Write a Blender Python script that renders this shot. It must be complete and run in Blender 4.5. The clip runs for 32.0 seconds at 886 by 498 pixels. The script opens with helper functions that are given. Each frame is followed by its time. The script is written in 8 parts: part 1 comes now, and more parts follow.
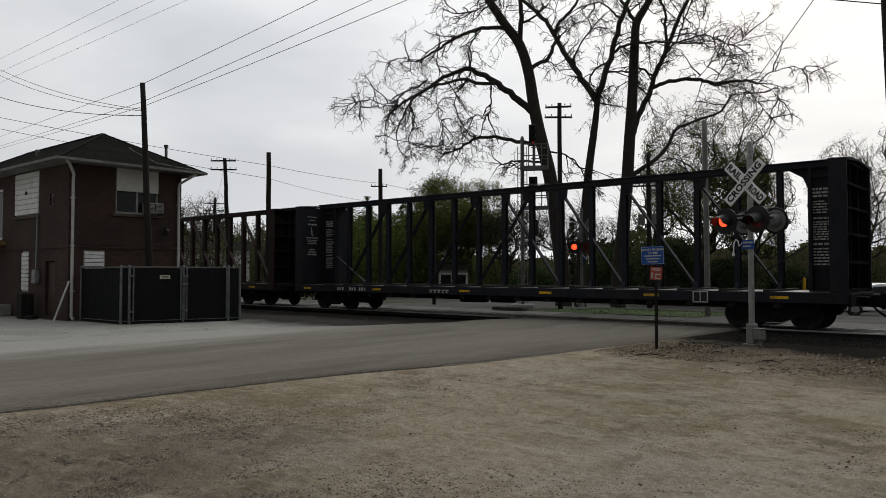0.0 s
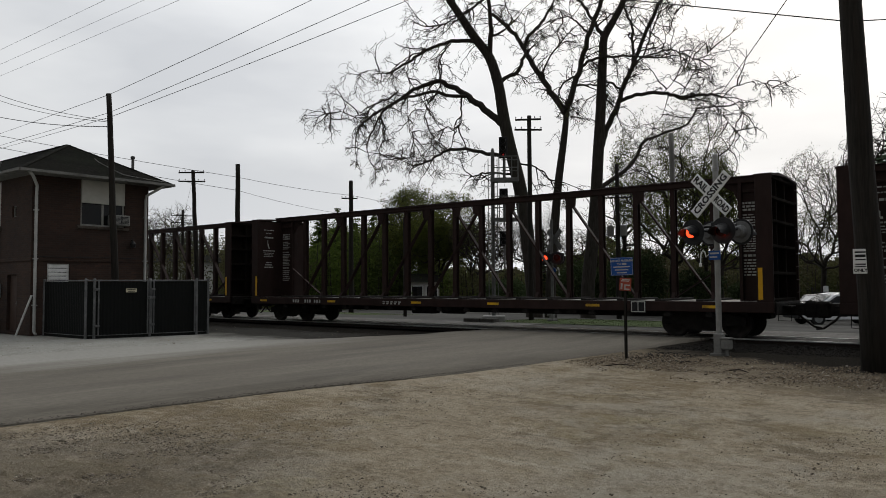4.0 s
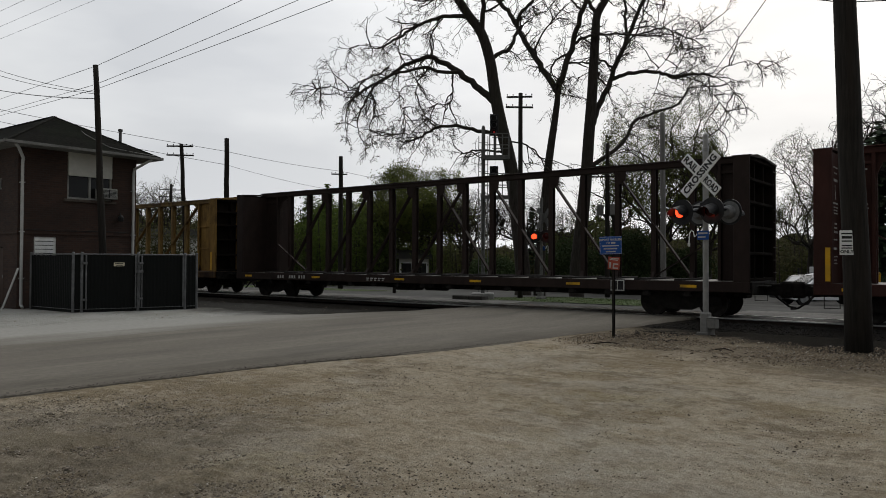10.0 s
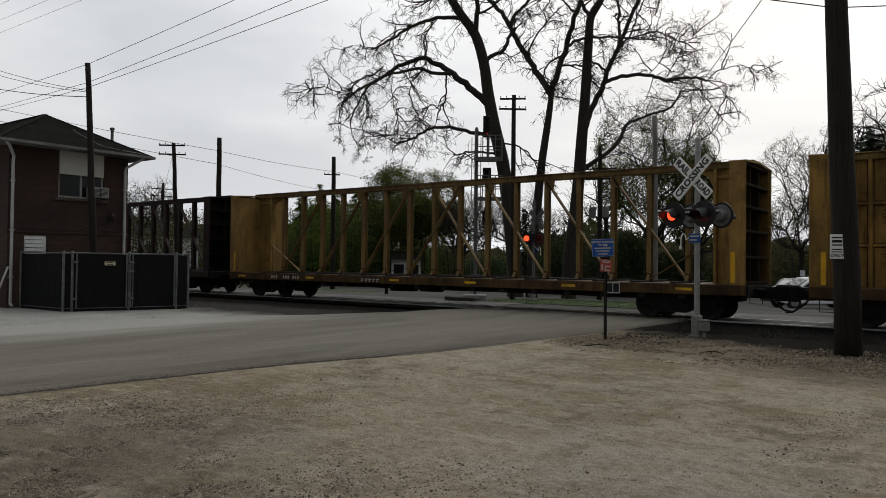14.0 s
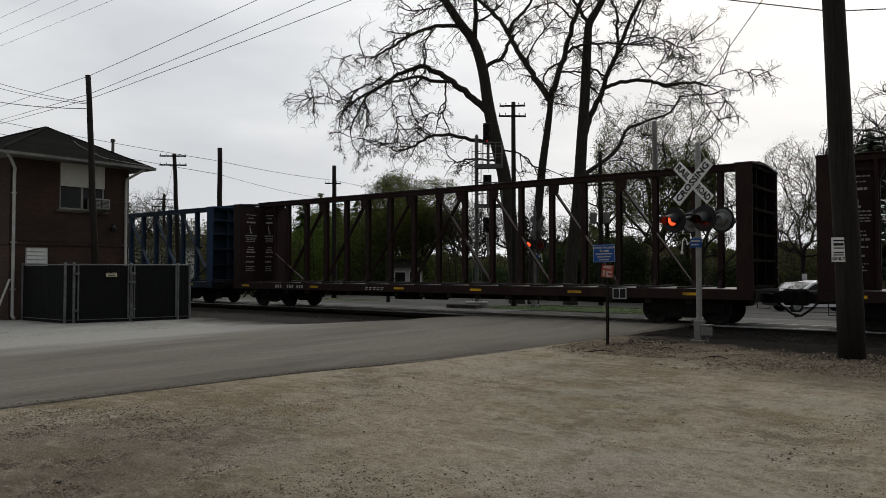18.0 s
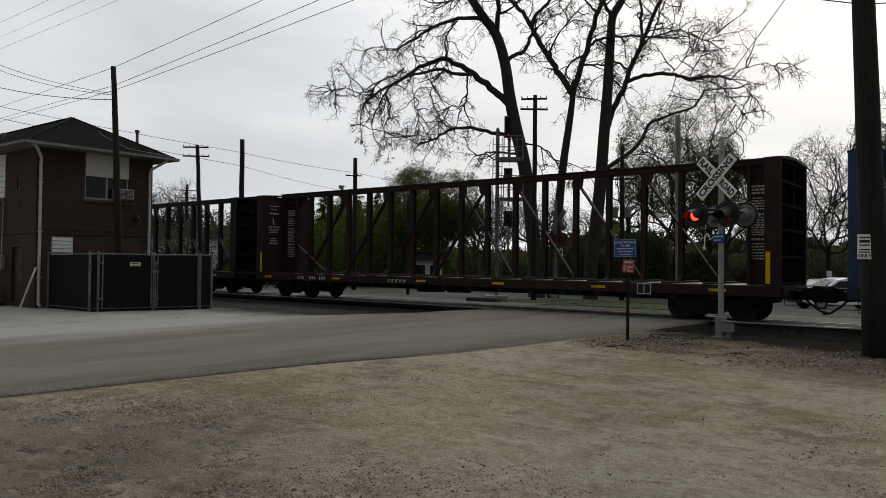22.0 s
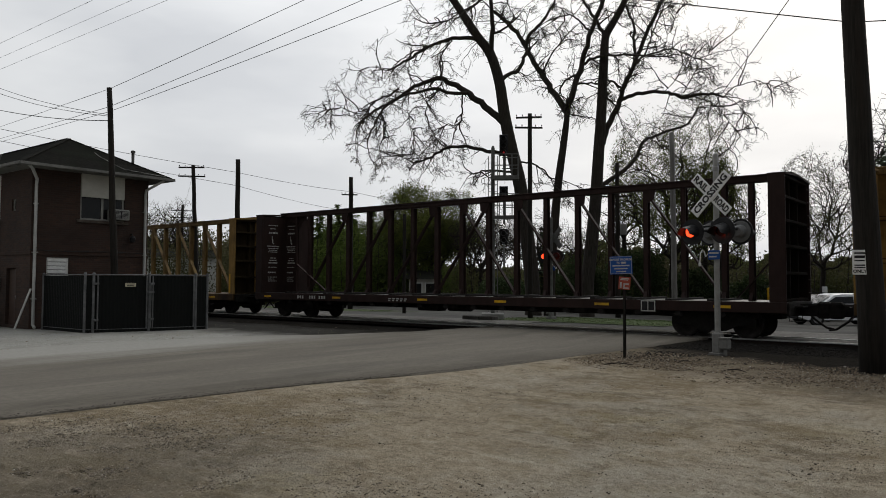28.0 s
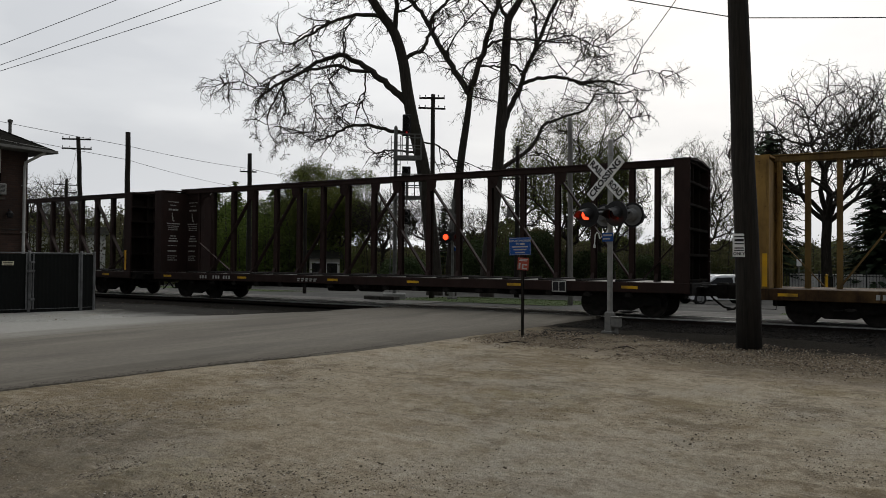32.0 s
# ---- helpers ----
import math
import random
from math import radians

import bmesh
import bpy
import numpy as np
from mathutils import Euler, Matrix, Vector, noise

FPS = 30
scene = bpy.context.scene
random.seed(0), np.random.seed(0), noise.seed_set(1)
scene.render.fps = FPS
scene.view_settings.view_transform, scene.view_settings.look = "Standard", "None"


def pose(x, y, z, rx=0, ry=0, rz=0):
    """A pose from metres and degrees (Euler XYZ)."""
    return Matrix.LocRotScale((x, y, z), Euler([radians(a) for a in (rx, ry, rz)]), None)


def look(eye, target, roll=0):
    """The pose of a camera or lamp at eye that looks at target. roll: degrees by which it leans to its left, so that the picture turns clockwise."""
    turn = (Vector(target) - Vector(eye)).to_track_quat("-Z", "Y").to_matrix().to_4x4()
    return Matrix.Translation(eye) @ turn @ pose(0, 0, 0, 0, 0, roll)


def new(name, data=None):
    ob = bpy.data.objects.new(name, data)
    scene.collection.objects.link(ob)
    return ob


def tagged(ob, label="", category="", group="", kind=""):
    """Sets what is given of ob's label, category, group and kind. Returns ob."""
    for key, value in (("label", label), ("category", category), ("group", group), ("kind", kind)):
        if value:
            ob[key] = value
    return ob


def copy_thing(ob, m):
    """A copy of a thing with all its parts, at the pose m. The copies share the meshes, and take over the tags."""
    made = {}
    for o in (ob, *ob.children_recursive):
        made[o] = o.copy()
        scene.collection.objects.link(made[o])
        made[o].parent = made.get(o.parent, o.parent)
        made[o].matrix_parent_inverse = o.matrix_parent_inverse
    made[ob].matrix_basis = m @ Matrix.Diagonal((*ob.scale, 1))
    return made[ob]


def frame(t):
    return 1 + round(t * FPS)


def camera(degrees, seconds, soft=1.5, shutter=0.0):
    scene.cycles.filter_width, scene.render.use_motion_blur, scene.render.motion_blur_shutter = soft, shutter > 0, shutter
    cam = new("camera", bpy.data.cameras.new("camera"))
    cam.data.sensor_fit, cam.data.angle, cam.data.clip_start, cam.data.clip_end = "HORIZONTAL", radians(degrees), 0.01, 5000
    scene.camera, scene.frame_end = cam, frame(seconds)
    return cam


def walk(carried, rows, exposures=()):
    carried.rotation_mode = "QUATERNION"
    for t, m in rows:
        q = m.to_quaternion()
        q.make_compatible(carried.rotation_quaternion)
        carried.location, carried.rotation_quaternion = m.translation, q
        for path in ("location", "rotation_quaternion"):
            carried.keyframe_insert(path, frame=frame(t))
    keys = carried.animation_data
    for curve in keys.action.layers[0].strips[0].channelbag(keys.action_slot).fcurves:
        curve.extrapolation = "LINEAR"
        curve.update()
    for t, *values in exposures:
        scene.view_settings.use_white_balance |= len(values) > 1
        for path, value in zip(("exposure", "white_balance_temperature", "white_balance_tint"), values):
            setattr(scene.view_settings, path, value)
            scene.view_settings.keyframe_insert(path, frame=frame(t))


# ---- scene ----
cam = camera(61.70, 32.0, soft=0.9)
PATH = [
    (0, pose(0, 0, 1.65, 91.80, 0.03, 40.40)),
    (0.5, pose(0, 0, 1.65, 91.84, 0.07, 40.42)),
    (1, pose(0, 0, 1.65, 92.31, -1.06, 40.22)),
    (1.5, pose(0, 0, 1.65, 92.68, 0.18, 40.29)),
    (2, pose(0, 0, 1.65, 92.67, -0.47, 39.25)),
    (2.5, pose(0, 0, 1.65, 92.71, 0.26, 38.76)),
    (3, pose(0, 0, 1.65, 92.75, 0.38, 38.32)),
    (3.5, pose(0, 0, 1.65, 92.82, 0.30, 38.49)),
    (5.5, pose(0, 0, 1.65, 91.64, 0.52, 36.42)),
    (6, pose(0, 0, 1.65, 91.37, 0.52, 36.51)),
    (6.5, pose(0, 0, 1.65, 91.32, 0.24, 36.55)),
    (7, pose(0, 0, 1.65, 91.31, -0.12, 36.60)),
    (7.5, pose(0, 0, 1.65, 91.30, -0.47, 38.44)),
    (8, pose(0, 0, 1.65, 91.24, -0.58, 39.45)),
    (8.5, pose(0, 0, 1.65, 91.11, -0.63, 40.66)),
    (9, pose(0, 0, 1.65, 91.13, -0.61, 40.76)),
    (9.5, pose(0, 0, 1.65, 91.07, -0.44, 39.62)),
    (10, pose(0, 0, 1.65, 90.94, -0.26, 37.35)),
    (10.5, pose(0, 0, 1.65, 90.90, -0.34, 36.80)),
    (11, pose(0, 0, 1.65, 90.76, -0.53, 36.58)),
    (11.5, pose(0, 0, 1.65, 90.71, -0.72, 36.50)),
    (12, pose(0, 0, 1.65, 90.76, -0.75, 36.44)),
    (12.5, pose(0, 0, 1.65, 90.77, -0.65, 36.49)),
    (13, pose(0, 0, 1.65, 90.85, -0.60, 36.50)),
    (13.5, pose(0, 0, 1.65, 90.98, -0.66, 36.61)),
    (14, pose(0, 0, 1.65, 91.04, -0.63, 36.76)),
    (14.5, pose(0, 0, 1.65, 91.08, -0.46, 36.83)),
    (16.5, pose(0, 0, 1.65, 91.45, -0.22, 36.85)),
    (17, pose(0, 0, 1.65, 91.47, -0.11, 36.88)),
    (17.5, pose(0, 0, 1.65, 91.50, -0.11, 36.86)),
    (18, pose(0, 0, 1.65, 91.62, 0.01, 36.87)),
    (18.5, pose(0, 0, 1.65, 91.64, -0.01, 36.95)),
    (19, pose(0, 0, 1.65, 91.62, -0.25, 37.07)),
    (19.5, pose(0, 0, 1.65, 91.54, -0.20, 37.29)),
    (20, pose(0, 0, 1.65, 91.43, -0.58, 37.52)),
    (20.5, pose(0, 0, 1.65, 91.03, -0.39, 38.01)),
    (21, pose(0, 0, 1.65, 90.94, -0.61, 38.18)),
    (21.5, pose(0, 0, 1.65, 90.92, -0.43, 38.34)),
    (22, pose(0, 0, 1.65, 91.07, -0.60, 38.40)),
    (22.5, pose(0, 0, 1.65, 91.33, -0.31, 38.40)),
    (23, pose(0, 0, 1.65, 91.56, -0.23, 38.34)),
    (23.5, pose(0, 0, 1.65, 91.73, -0.05, 38.23)),
    (24, pose(0, 0, 1.65, 91.84, -0.14, 38.16)),
    (24.5, pose(0, 0, 1.65, 91.90, -0.32, 38.12)),
    (25, pose(0, 0, 1.65, 92.13, -0.28, 38.13)),
    (25.5, pose(0, 0, 1.65, 92.28, 0.01, 38.15)),
    (27.5, pose(0, 0, 1.65, 92.43, -0.38, 38.13)),
    (28, pose(0, 0, 1.65, 92.49, -0.20, 38.11)),
    (28.5, pose(0, 0, 1.65, 92.44, -0.30, 37.99)),
    (29, pose(0, 0, 1.65, 92.29, -0.10, 37.82)),
    (29.5, pose(0, 0, 1.65, 92.01, 0.13, 37.63)),
    (30, pose(0, 0, 1.65, 91.72, 1.21, 36.43)),
    (30.5, pose(0, 0, 1.65, 91.39, 0.45, 32.25)),
    (31, pose(0, 0, 1.65, 91.19, 0.53, 30.82)),
    (31.5, pose(0, 0, 1.65, 91.13, -0.10, 30.67)),
    (32, pose(0, 0, 1.65, 91.00, -0.49, 30.54)),
]
walk(cam, PATH)

# ---- world and light: bright overcast, brightest low ahead to the right ----
def make_world():
    w = bpy.data.worlds.new("overcast_sky")
    scene.world = w
    w.use_nodes = True
    nt = w.node_tree
    nt.nodes.clear()
    n = nt.nodes.new
    out, bg = n("ShaderNodeOutputWorld"), n("ShaderNodeBackground")
    sky = n("ShaderNodeTexSky")
    sky.sky_type, sky.sun_disc = "NISHITA", False
    sky.sun_elevation, sky.sun_rotation = radians(32), radians(-12)
    sky.air_density, sky.dust_density, sky.ozone_density = 1.0, 6.0, 1.0
    co = n("ShaderNodeTexCoord")
    mp = n("ShaderNodeMapping")
    mp.inputs["Scale"].default_value = (1.0, 1.0, 3.2)
    nz = n("ShaderNodeTexNoise")
    nz.inputs["Scale"].default_value, nz.inputs["Detail"].default_value = 2.3, 5
    ramp = n("ShaderNodeValToRGB")
    ramp.color_ramp.elements[0].position, ramp.color_ramp.elements[0].color = 0.38, (5.36, 5.54, 5.80, 1)
    ramp.color_ramp.elements[1].position, ramp.color_ramp.elements[1].color = 0.62, (6.70, 6.84, 6.98, 1)
    # the bright part of the cloud, round the hidden sun
    dot = n("ShaderNodeVectorMath")
    dot.operation = "DOT_PRODUCT"
    d = Vector((-0.36, 0.86, 0.30)).normalized()
    dot.inputs[1].default_value = d
    glow = n("ShaderNodeMapRange")
    glow.inputs["From Min"].default_value, glow.inputs["From Max"].default_value = -0.35, 0.98
    glow.inputs["To Min"].default_value, glow.inputs["To Max"].default_value = 0.30, 1.08
    mul = n("ShaderNodeMix")
    mul.data_type, mul.blend_type = "RGBA", "MULTIPLY"
    mul.inputs["Factor"].default_value = 1
    mix = n("ShaderNodeMix")
    mix.data_type = "RGBA"
    mix.inputs["Factor"].default_value = 0.93
    ln = nt.links.new
    ln(co.outputs["Generated"], mp.inputs["Vector"])
    ln(mp.outputs["Vector"], nz.inputs["Vector"])
    ln(nz.outputs["Fac"], ramp.inputs["Fac"])
    ln(co.outputs["Generated"], dot.inputs[0])
    ln(dot.outputs["Value"], glow.inputs["Value"])
    ln(ramp.outputs["Color"], mul.inputs[6])
    ln(glow.outputs["Result"], mul.inputs[7])
    ln(sky.outputs["Color"], mix.inputs[6])
    # an overcast sky is brighter overhead than near the horizon
    sepz = n("ShaderNodeSeparateXYZ")
    ln(co.outputs["Generated"], sepz.inputs[0])
    zen = n("ShaderNodeMapRange")
    zen.inputs["From Min"].default_value, zen.inputs["From Max"].default_value = 0.15, 1.0
    zen.inputs["To Min"].default_value, zen.inputs["To Max"].default_value = 1.0, 2.3
    ln(sepz.outputs["Z"], zen.inputs["Value"])
    mul2 = n("ShaderNodeMix")
    mul2.data_type, mul2.blend_type = "RGBA", "MULTIPLY"
    mul2.inputs["Factor"].default_value = 1
    ln(mul.outputs[2], mul2.inputs[6])
    ln(zen.outputs["Result"], mul2.inputs[7])
    # thin bright cloud low over the horizon
    low = n("ShaderNodeMapRange")
    low.inputs["From Min"].default_value, low.inputs["From Max"].default_value = 0.02, 0.30
    low.inputs["To Min"].default_value, low.inputs["To Max"].default_value = 1.36, 1.0
    ln(sepz.outputs["Z"], low.inputs["Value"])
    mul3 = n("ShaderNodeMix")
    mul3.data_type, mul3.blend_type = "RGBA", "MULTIPLY"
    mul3.inputs["Factor"].default_value = 1
    ln(mul2.outputs[2], mul3.inputs[6])
    ln(low.outputs["Result"], mul3.inputs[7])
    ln(mul3.outputs[2], mix.inputs[7])
    ln(mix.outputs[2], bg.inputs["Color"])
    bg.inputs["Strength"].default_value = 0.1
    ln(bg.outputs[0], out.inputs["Surface"])


make_world()
sun = new("sun", bpy.data.lights.new("sun", "SUN"))
sun.data.energy, sun.data.angle, sun.data.color = 0.5, radians(25), (1.0, 0.96, 0.9)
sun.matrix_world = look((-2, 18, 14), (0, 0, 0))


# ---- materials ----
def surf(name, c1, c2, scale=3.0, rough=0.8, metal=0.0, bump=0.3, c3=None, scale3=0.6, amount3=0.5, stretch=(1, 1, 1), island=0.0, spec=0.2, bscale=None, spots=None):
    """A surface with fine grain between c1 and c2, large stains of c3 and a bump."""
    m = bpy.data.materials.new(name)
    m.use_nodes = True
    nt = m.node_tree
    b = nt.nodes["Principled BSDF"]
    n, ln = nt.nodes.new, nt.links.new
    co = n("ShaderNodeTexCoord")
    mp = n("ShaderNodeMapping")
    mp.inputs["Scale"].default_value = stretch
    ln(co.outputs["Object"], mp.inputs["Vector"])
    nz = n("ShaderNodeTexNoise")
    nz.inputs["Scale"].default_value, nz.inputs["Detail"].default_value, nz.inputs["Roughness"].default_value = scale, 6, 0.65
    ln(mp.outputs[0], nz.inputs["Vector"])
    ramp = n("ShaderNodeValToRGB")
    ramp.color_ramp.elements[0].position, ramp.color_ramp.elements[0].color = 0.33, (*c1, 1)
    ramp.color_ramp.elements[1].position, ramp.color_ramp.elements[1].color = 0.67, (*c2, 1)
    ln(nz.outputs["Fac"], ramp.inputs["Fac"])
    last = ramp.outputs["Color"]
    if c3:
        n3 = n("ShaderNodeTexNoise")
        n3.inputs["Scale"].default_value, n3.inputs["Detail"].default_value = scale3, 5
        ln(mp.outputs[0], n3.inputs["Vector"])
        r3 = n("ShaderNodeMapRange")
        r3.inputs["From Min"].default_value, r3.inputs["From Max"].default_value = 0.47, 0.66
        r3.inputs["To Max"].default_value = amount3
        ln(n3.outputs["Fac"], r3.inputs["Value"])
        mx = n("ShaderNodeMix")
        mx.data_type = "RGBA"
        ln(r3.outputs[0], mx.inputs["Factor"])
        ln(last, mx.inputs[6])
        mx.inputs[7].default_value = (*c3, 1)
        last = mx.outputs[2]
    if spots:
        # small hard-edged spots of rust
        ns = n("ShaderNodeTexNoise")
        ns.inputs["Scale"].default_value, ns.inputs["Detail"].default_value, ns.inputs["Roughness"].default_value = 7.0, 7, 0.7
        ln(co.outputs["Object"], ns.inputs["Vector"])
        rs = n("ShaderNodeMapRange")
        rs.inputs["From Min"].default_value, rs.inputs["From Max"].default_value = 0.61, 0.68
        rs.inputs["To Max"].default_value = 0.85
        ln(ns.outputs["Fac"], rs.inputs["Value"])
        ms = n("ShaderNodeMix")
        ms.data_type = "RGBA"
        ln(rs.outputs[0], ms.inputs["Factor"])
        ln(last, ms.inputs[6])
        ms.inputs[7].default_value = (*spots, 1)
        last = ms.outputs[2]
    if island:
        g = n("ShaderNodeNewGeometry")
        oi = n("ShaderNodeObjectInfo")
        add = n("ShaderNodeMath")
        add.operation = "ADD"
        ln(g.outputs["Random Per Island"], add.inputs[0])
        ln(oi.outputs["Random"], add.inputs[1])
        mr = n("ShaderNodeMapRange")
        mr.inputs["From Max"].default_value = 2
        mr.inputs["To Min"].default_value, mr.inputs["To Max"].default_value = 1 - island, 1 + island
        ln(add.outputs[0], mr.inputs["Value"])
        hs = n("ShaderNodeHueSaturation")
        ln(mr.outputs[0], hs.inputs["Value"])
        ln(last, hs.inputs["Color"])
        last = hs.outputs[0]
    ln(last, b.inputs["Base Color"])
    b.inputs["Roughness"].default_value, b.inputs["Metallic"].default_value = rough, metal
    b.inputs["Specular IOR Level"].default_value = spec
    if bump:
        bp = n("ShaderNodeBump")
        bp.inputs["Strength"].default_value, bp.inputs["Distance"].default_value = bump, 0.02
        nb = nz
        if bscale:
            nb = n("ShaderNodeTexNoise")
            nb.inputs["Scale"].default_value, nb.inputs["Detail"].default_value = bscale, 4
            ln(mp.outputs[0], nb.inputs["Vector"])
        ln(nb.outputs["Fac"], bp.inputs["Height"])
        ln(bp.outputs[0], b.inputs["Normal"])
    return m


def leafy(m, share=0.5):
    """Lets light through a leaf material."""
    nt = m.node_tree
    b = nt.nodes["Principled BSDF"]
    t = nt.nodes.new("ShaderNodeBsdfTranslucent")
    mx = nt.nodes.new("ShaderNodeMixShader")
    mx.inputs[0].default_value = share
    nt.links.new(b.inputs["Base Color"].links[0].from_socket, t.inputs["Color"])
    nt.links.new(b.outputs[0], mx.inputs[1])
    nt.links.new(t.outputs[0], mx.inputs[2])
    nt.links.new(mx.outputs[0], nt.nodes["Material Output"].inputs["Surface"])
    return m


def glow_mat(name, colour, strength):
    m = bpy.data.materials.new(name)
    m.use_nodes = True
    b = m.node_tree.nodes["Principled BSDF"]
    b.inputs["Base Color"].default_value = (*colour, 1)
    b.inputs["Emission Color"].default_value = (*colour, 1)
    b.inputs["Emission Strength"].default_value = strength
    return m


def glass_mat(name, colour, rough=0.08):
    m = bpy.data.materials.new(name)
    m.use_nodes = True
    b = m.node_tree.nodes["Principled BSDF"]
    b.inputs["Base Color"].default_value = (*colour, 1)
    b.inputs["Roughness"].default_value = rough
    b.inputs["Specular IOR Level"].default_value = 0.09
    b.inputs["Transmission Weight"].default_value = 0.25
    return m


M_ROAD = surf("old_asphalt", (0.112, 0.100, 0.080), (0.168, 0.152, 0.125), 20, 0.95, 0, 0.16, (0.088, 0.079, 0.064), 0.25, 0.6, stretch=(1, 0.35, 1), bscale=60)
M_CRUMB = surf("dark_asphalt_crumb", (0.05, 0.045, 0.037), (0.12, 0.107, 0.088), 14, 0.95, 0, 0.4, island=0.5)
M_BALLAST = surf("ballast_bed", (0.02, 0.018, 0.015), (0.06, 0.053, 0.045), 16, 0.95, 0, 1.0, (0.035, 0.03, 0.026), 0.8, 0.7)
M_STONE = surf("crushed_stone", (0.15, 0.115, 0.077), (0.285, 0.228, 0.16), 12, 0.9, 0, 0.4, island=0.55)
M_FOOTING = surf("stained_footing", (0.10, 0.098, 0.09), (0.18, 0.176, 0.164), 6, 0.9, 0, 0.3, (0.07, 0.068, 0.062), 1.5, 0.6)
M_PALEBED = surf("pale_track_gravel", (0.09, 0.086, 0.077), (0.19, 0.183, 0.166), 9, 0.95, 0, 0.6, (0.05, 0.045, 0.038), 0.6, 0.75)
M_CONC = surf("concrete", (0.20, 0.198, 0.185), (0.31, 0.305, 0.285), 6, 0.9, 0, 0.3, (0.2, 0.2, 0.19), 1.2, 0.5)
M_OLDCONC = surf("grimy_concrete", (0.04, 0.038, 0.033), (0.085, 0.081, 0.072), 6, 0.95, 0, 0.5, (0.05, 0.046, 0.04), 1.2, 0.6)
M_CLOD = surf("earth_clod", (0.10, 0.083, 0.06), (0.21, 0.175, 0.128), 14, 0.95, 0, 0.5, island=0.4)
M_LUMP = surf("grey_earth_lump", (0.12, 0.10, 0.078), (0.24, 0.205, 0.16), 14, 0.95, 0, 0.6, island=0.25)
M_LITTER = surf("dark_earth_crumb", (0.045, 0.036, 0.026), (0.11, 0.088, 0.062), 12, 0.95, 0, 0.4, island=0.5)
M_BALLASTSTONE = surf("oily_shaded_ballast_stone", (0.006, 0.0054, 0.0045), (0.02, 0.0175, 0.015), 12, 0.92, 0, 0.4, island=0.5)
M_PEBBLE = surf("pale_pebble", (0.30, 0.275, 0.225), (0.52, 0.48, 0.41), 9, 0.9, 0, 0.2, island=0.3)
M_GRASS = surf("grass", (0.030, 0.052, 0.014), (0.058, 0.085, 0.022), 9, 0.95, 0, 0.8, (0.075, 0.075, 0.03), 0.7, 0.4)
M_RAIL = surf("rail_steel", (0.5, 0.49, 0.47), (0.66, 0.65, 0.62), 9, 0.38, 0.55, 0.1)
M_RAILSIDE = surf("rusty_rail_web", (0.014, 0.011, 0.009), (0.03, 0.022, 0.017), 9, 0.85, 0.1, 0.3)
M_TIE = surf("creosoted_tie", (0.025, 0.02, 0.016), (0.06, 0.05, 0.04), 5, 0.9, 0, 0.6, stretch=(4, 0.6, 4))
M_SHINGLE = surf("asphalt_shingle", (0.008, 0.008, 0.007), (0.021, 0.020, 0.017), 10, 1.0, 0, 0.5, (0.016, 0.02, 0.013), 0.7, 0.5, island=0.25, spec=0.03)
M_WHITE = surf("white_paint", (0.62, 0.62, 0.60), (0.75, 0.75, 0.72), 5, 0.6, 0, 0.15, (0.45, 0.44, 0.40), 1.5, 0.45)
M_GREYPAINT = surf("weathered_white_trim", (0.20, 0.20, 0.185), (0.30, 0.30, 0.28), 5, 0.65, 0, 0.15, (0.26, 0.25, 0.22), 1.3, 0.5)
M_GUTTER = surf("grimy_gutter_paint", (0.13, 0.128, 0.118), (0.21, 0.207, 0.192), 5, 0.7, 0, 0.15, (0.09, 0.086, 0.076), 1.3, 0.6)
M_SPOUT = surf("dull_spout_paint", (0.36, 0.36, 0.345), (0.47, 0.47, 0.45), 5, 0.6, 0, 0.1, (0.26, 0.255, 0.235), 1.3, 0.5)
M_SILLSTONE = surf("stained_sill_stone", (0.055, 0.044, 0.036), (0.095, 0.08, 0.066), 6, 0.9, 0, 0.3)
M_BLIND = surf("cream_blind", (0.40, 0.39, 0.34), (0.48, 0.47, 0.42), 4, 0.7, 0, 0.1, (0.42, 0.40, 0.34), 1.0, 0.4)
M_PANE = glass_mat("window_glass", (0.012, 0.013, 0.014), 0.08)
M_DARK = surf("dark_interior", (0.012, 0.012, 0.012), (0.02, 0.02, 0.02), 4, 0.9, 0, 0)
M_DOOR = surf("brown_door_paint", (0.05, 0.032, 0.025), (0.07, 0.045, 0.034), 6, 0.6, 0, 0.2)
M_SLAT = surf("dark_fence_screen", (0.004, 0.005, 0.0045), (0.008, 0.009, 0.008), 30, 0.9, 0, 0.4, stretch=(12, 12, 0.5))
M_GALV = surf("galvanised_steel", (0.20, 0.205, 0.205), (0.32, 0.325, 0.325), 7, 0.5, 0.6, 0.1, (0.16, 0.16, 0.155), 2, 0.5)
M_FENCESTEEL = surf("dull_fence_steel", (0.11, 0.112, 0.112), (0.19, 0.193, 0.193), 7, 0.6, 0.4, 0.1, (0.08, 0.08, 0.077), 2, 0.5)
M_MASTPAINT = surf("aluminium_paint", (0.22, 0.222, 0.212), (0.32, 0.322, 0.308), 6, 0.5, 0.35, 0.1, (0.24, 0.235, 0.22), 1.3, 0.6)
M_BASEPAINT = surf("dusty_grey_casting", (0.15, 0.148, 0.138), (0.23, 0.228, 0.212), 6, 0.8, 0.05, 0.3, (0.10, 0.096, 0.086), 1.8, 0.6)
M_POLE = surf("weathered_pole_wood", (0.011, 0.0098, 0.0082), (0.027, 0.024, 0.020), 5, 0.92, 0, 0.5, (0.022, 0.017, 0.013), 1.0, 0.6, stretch=(5, 5, 0.35))
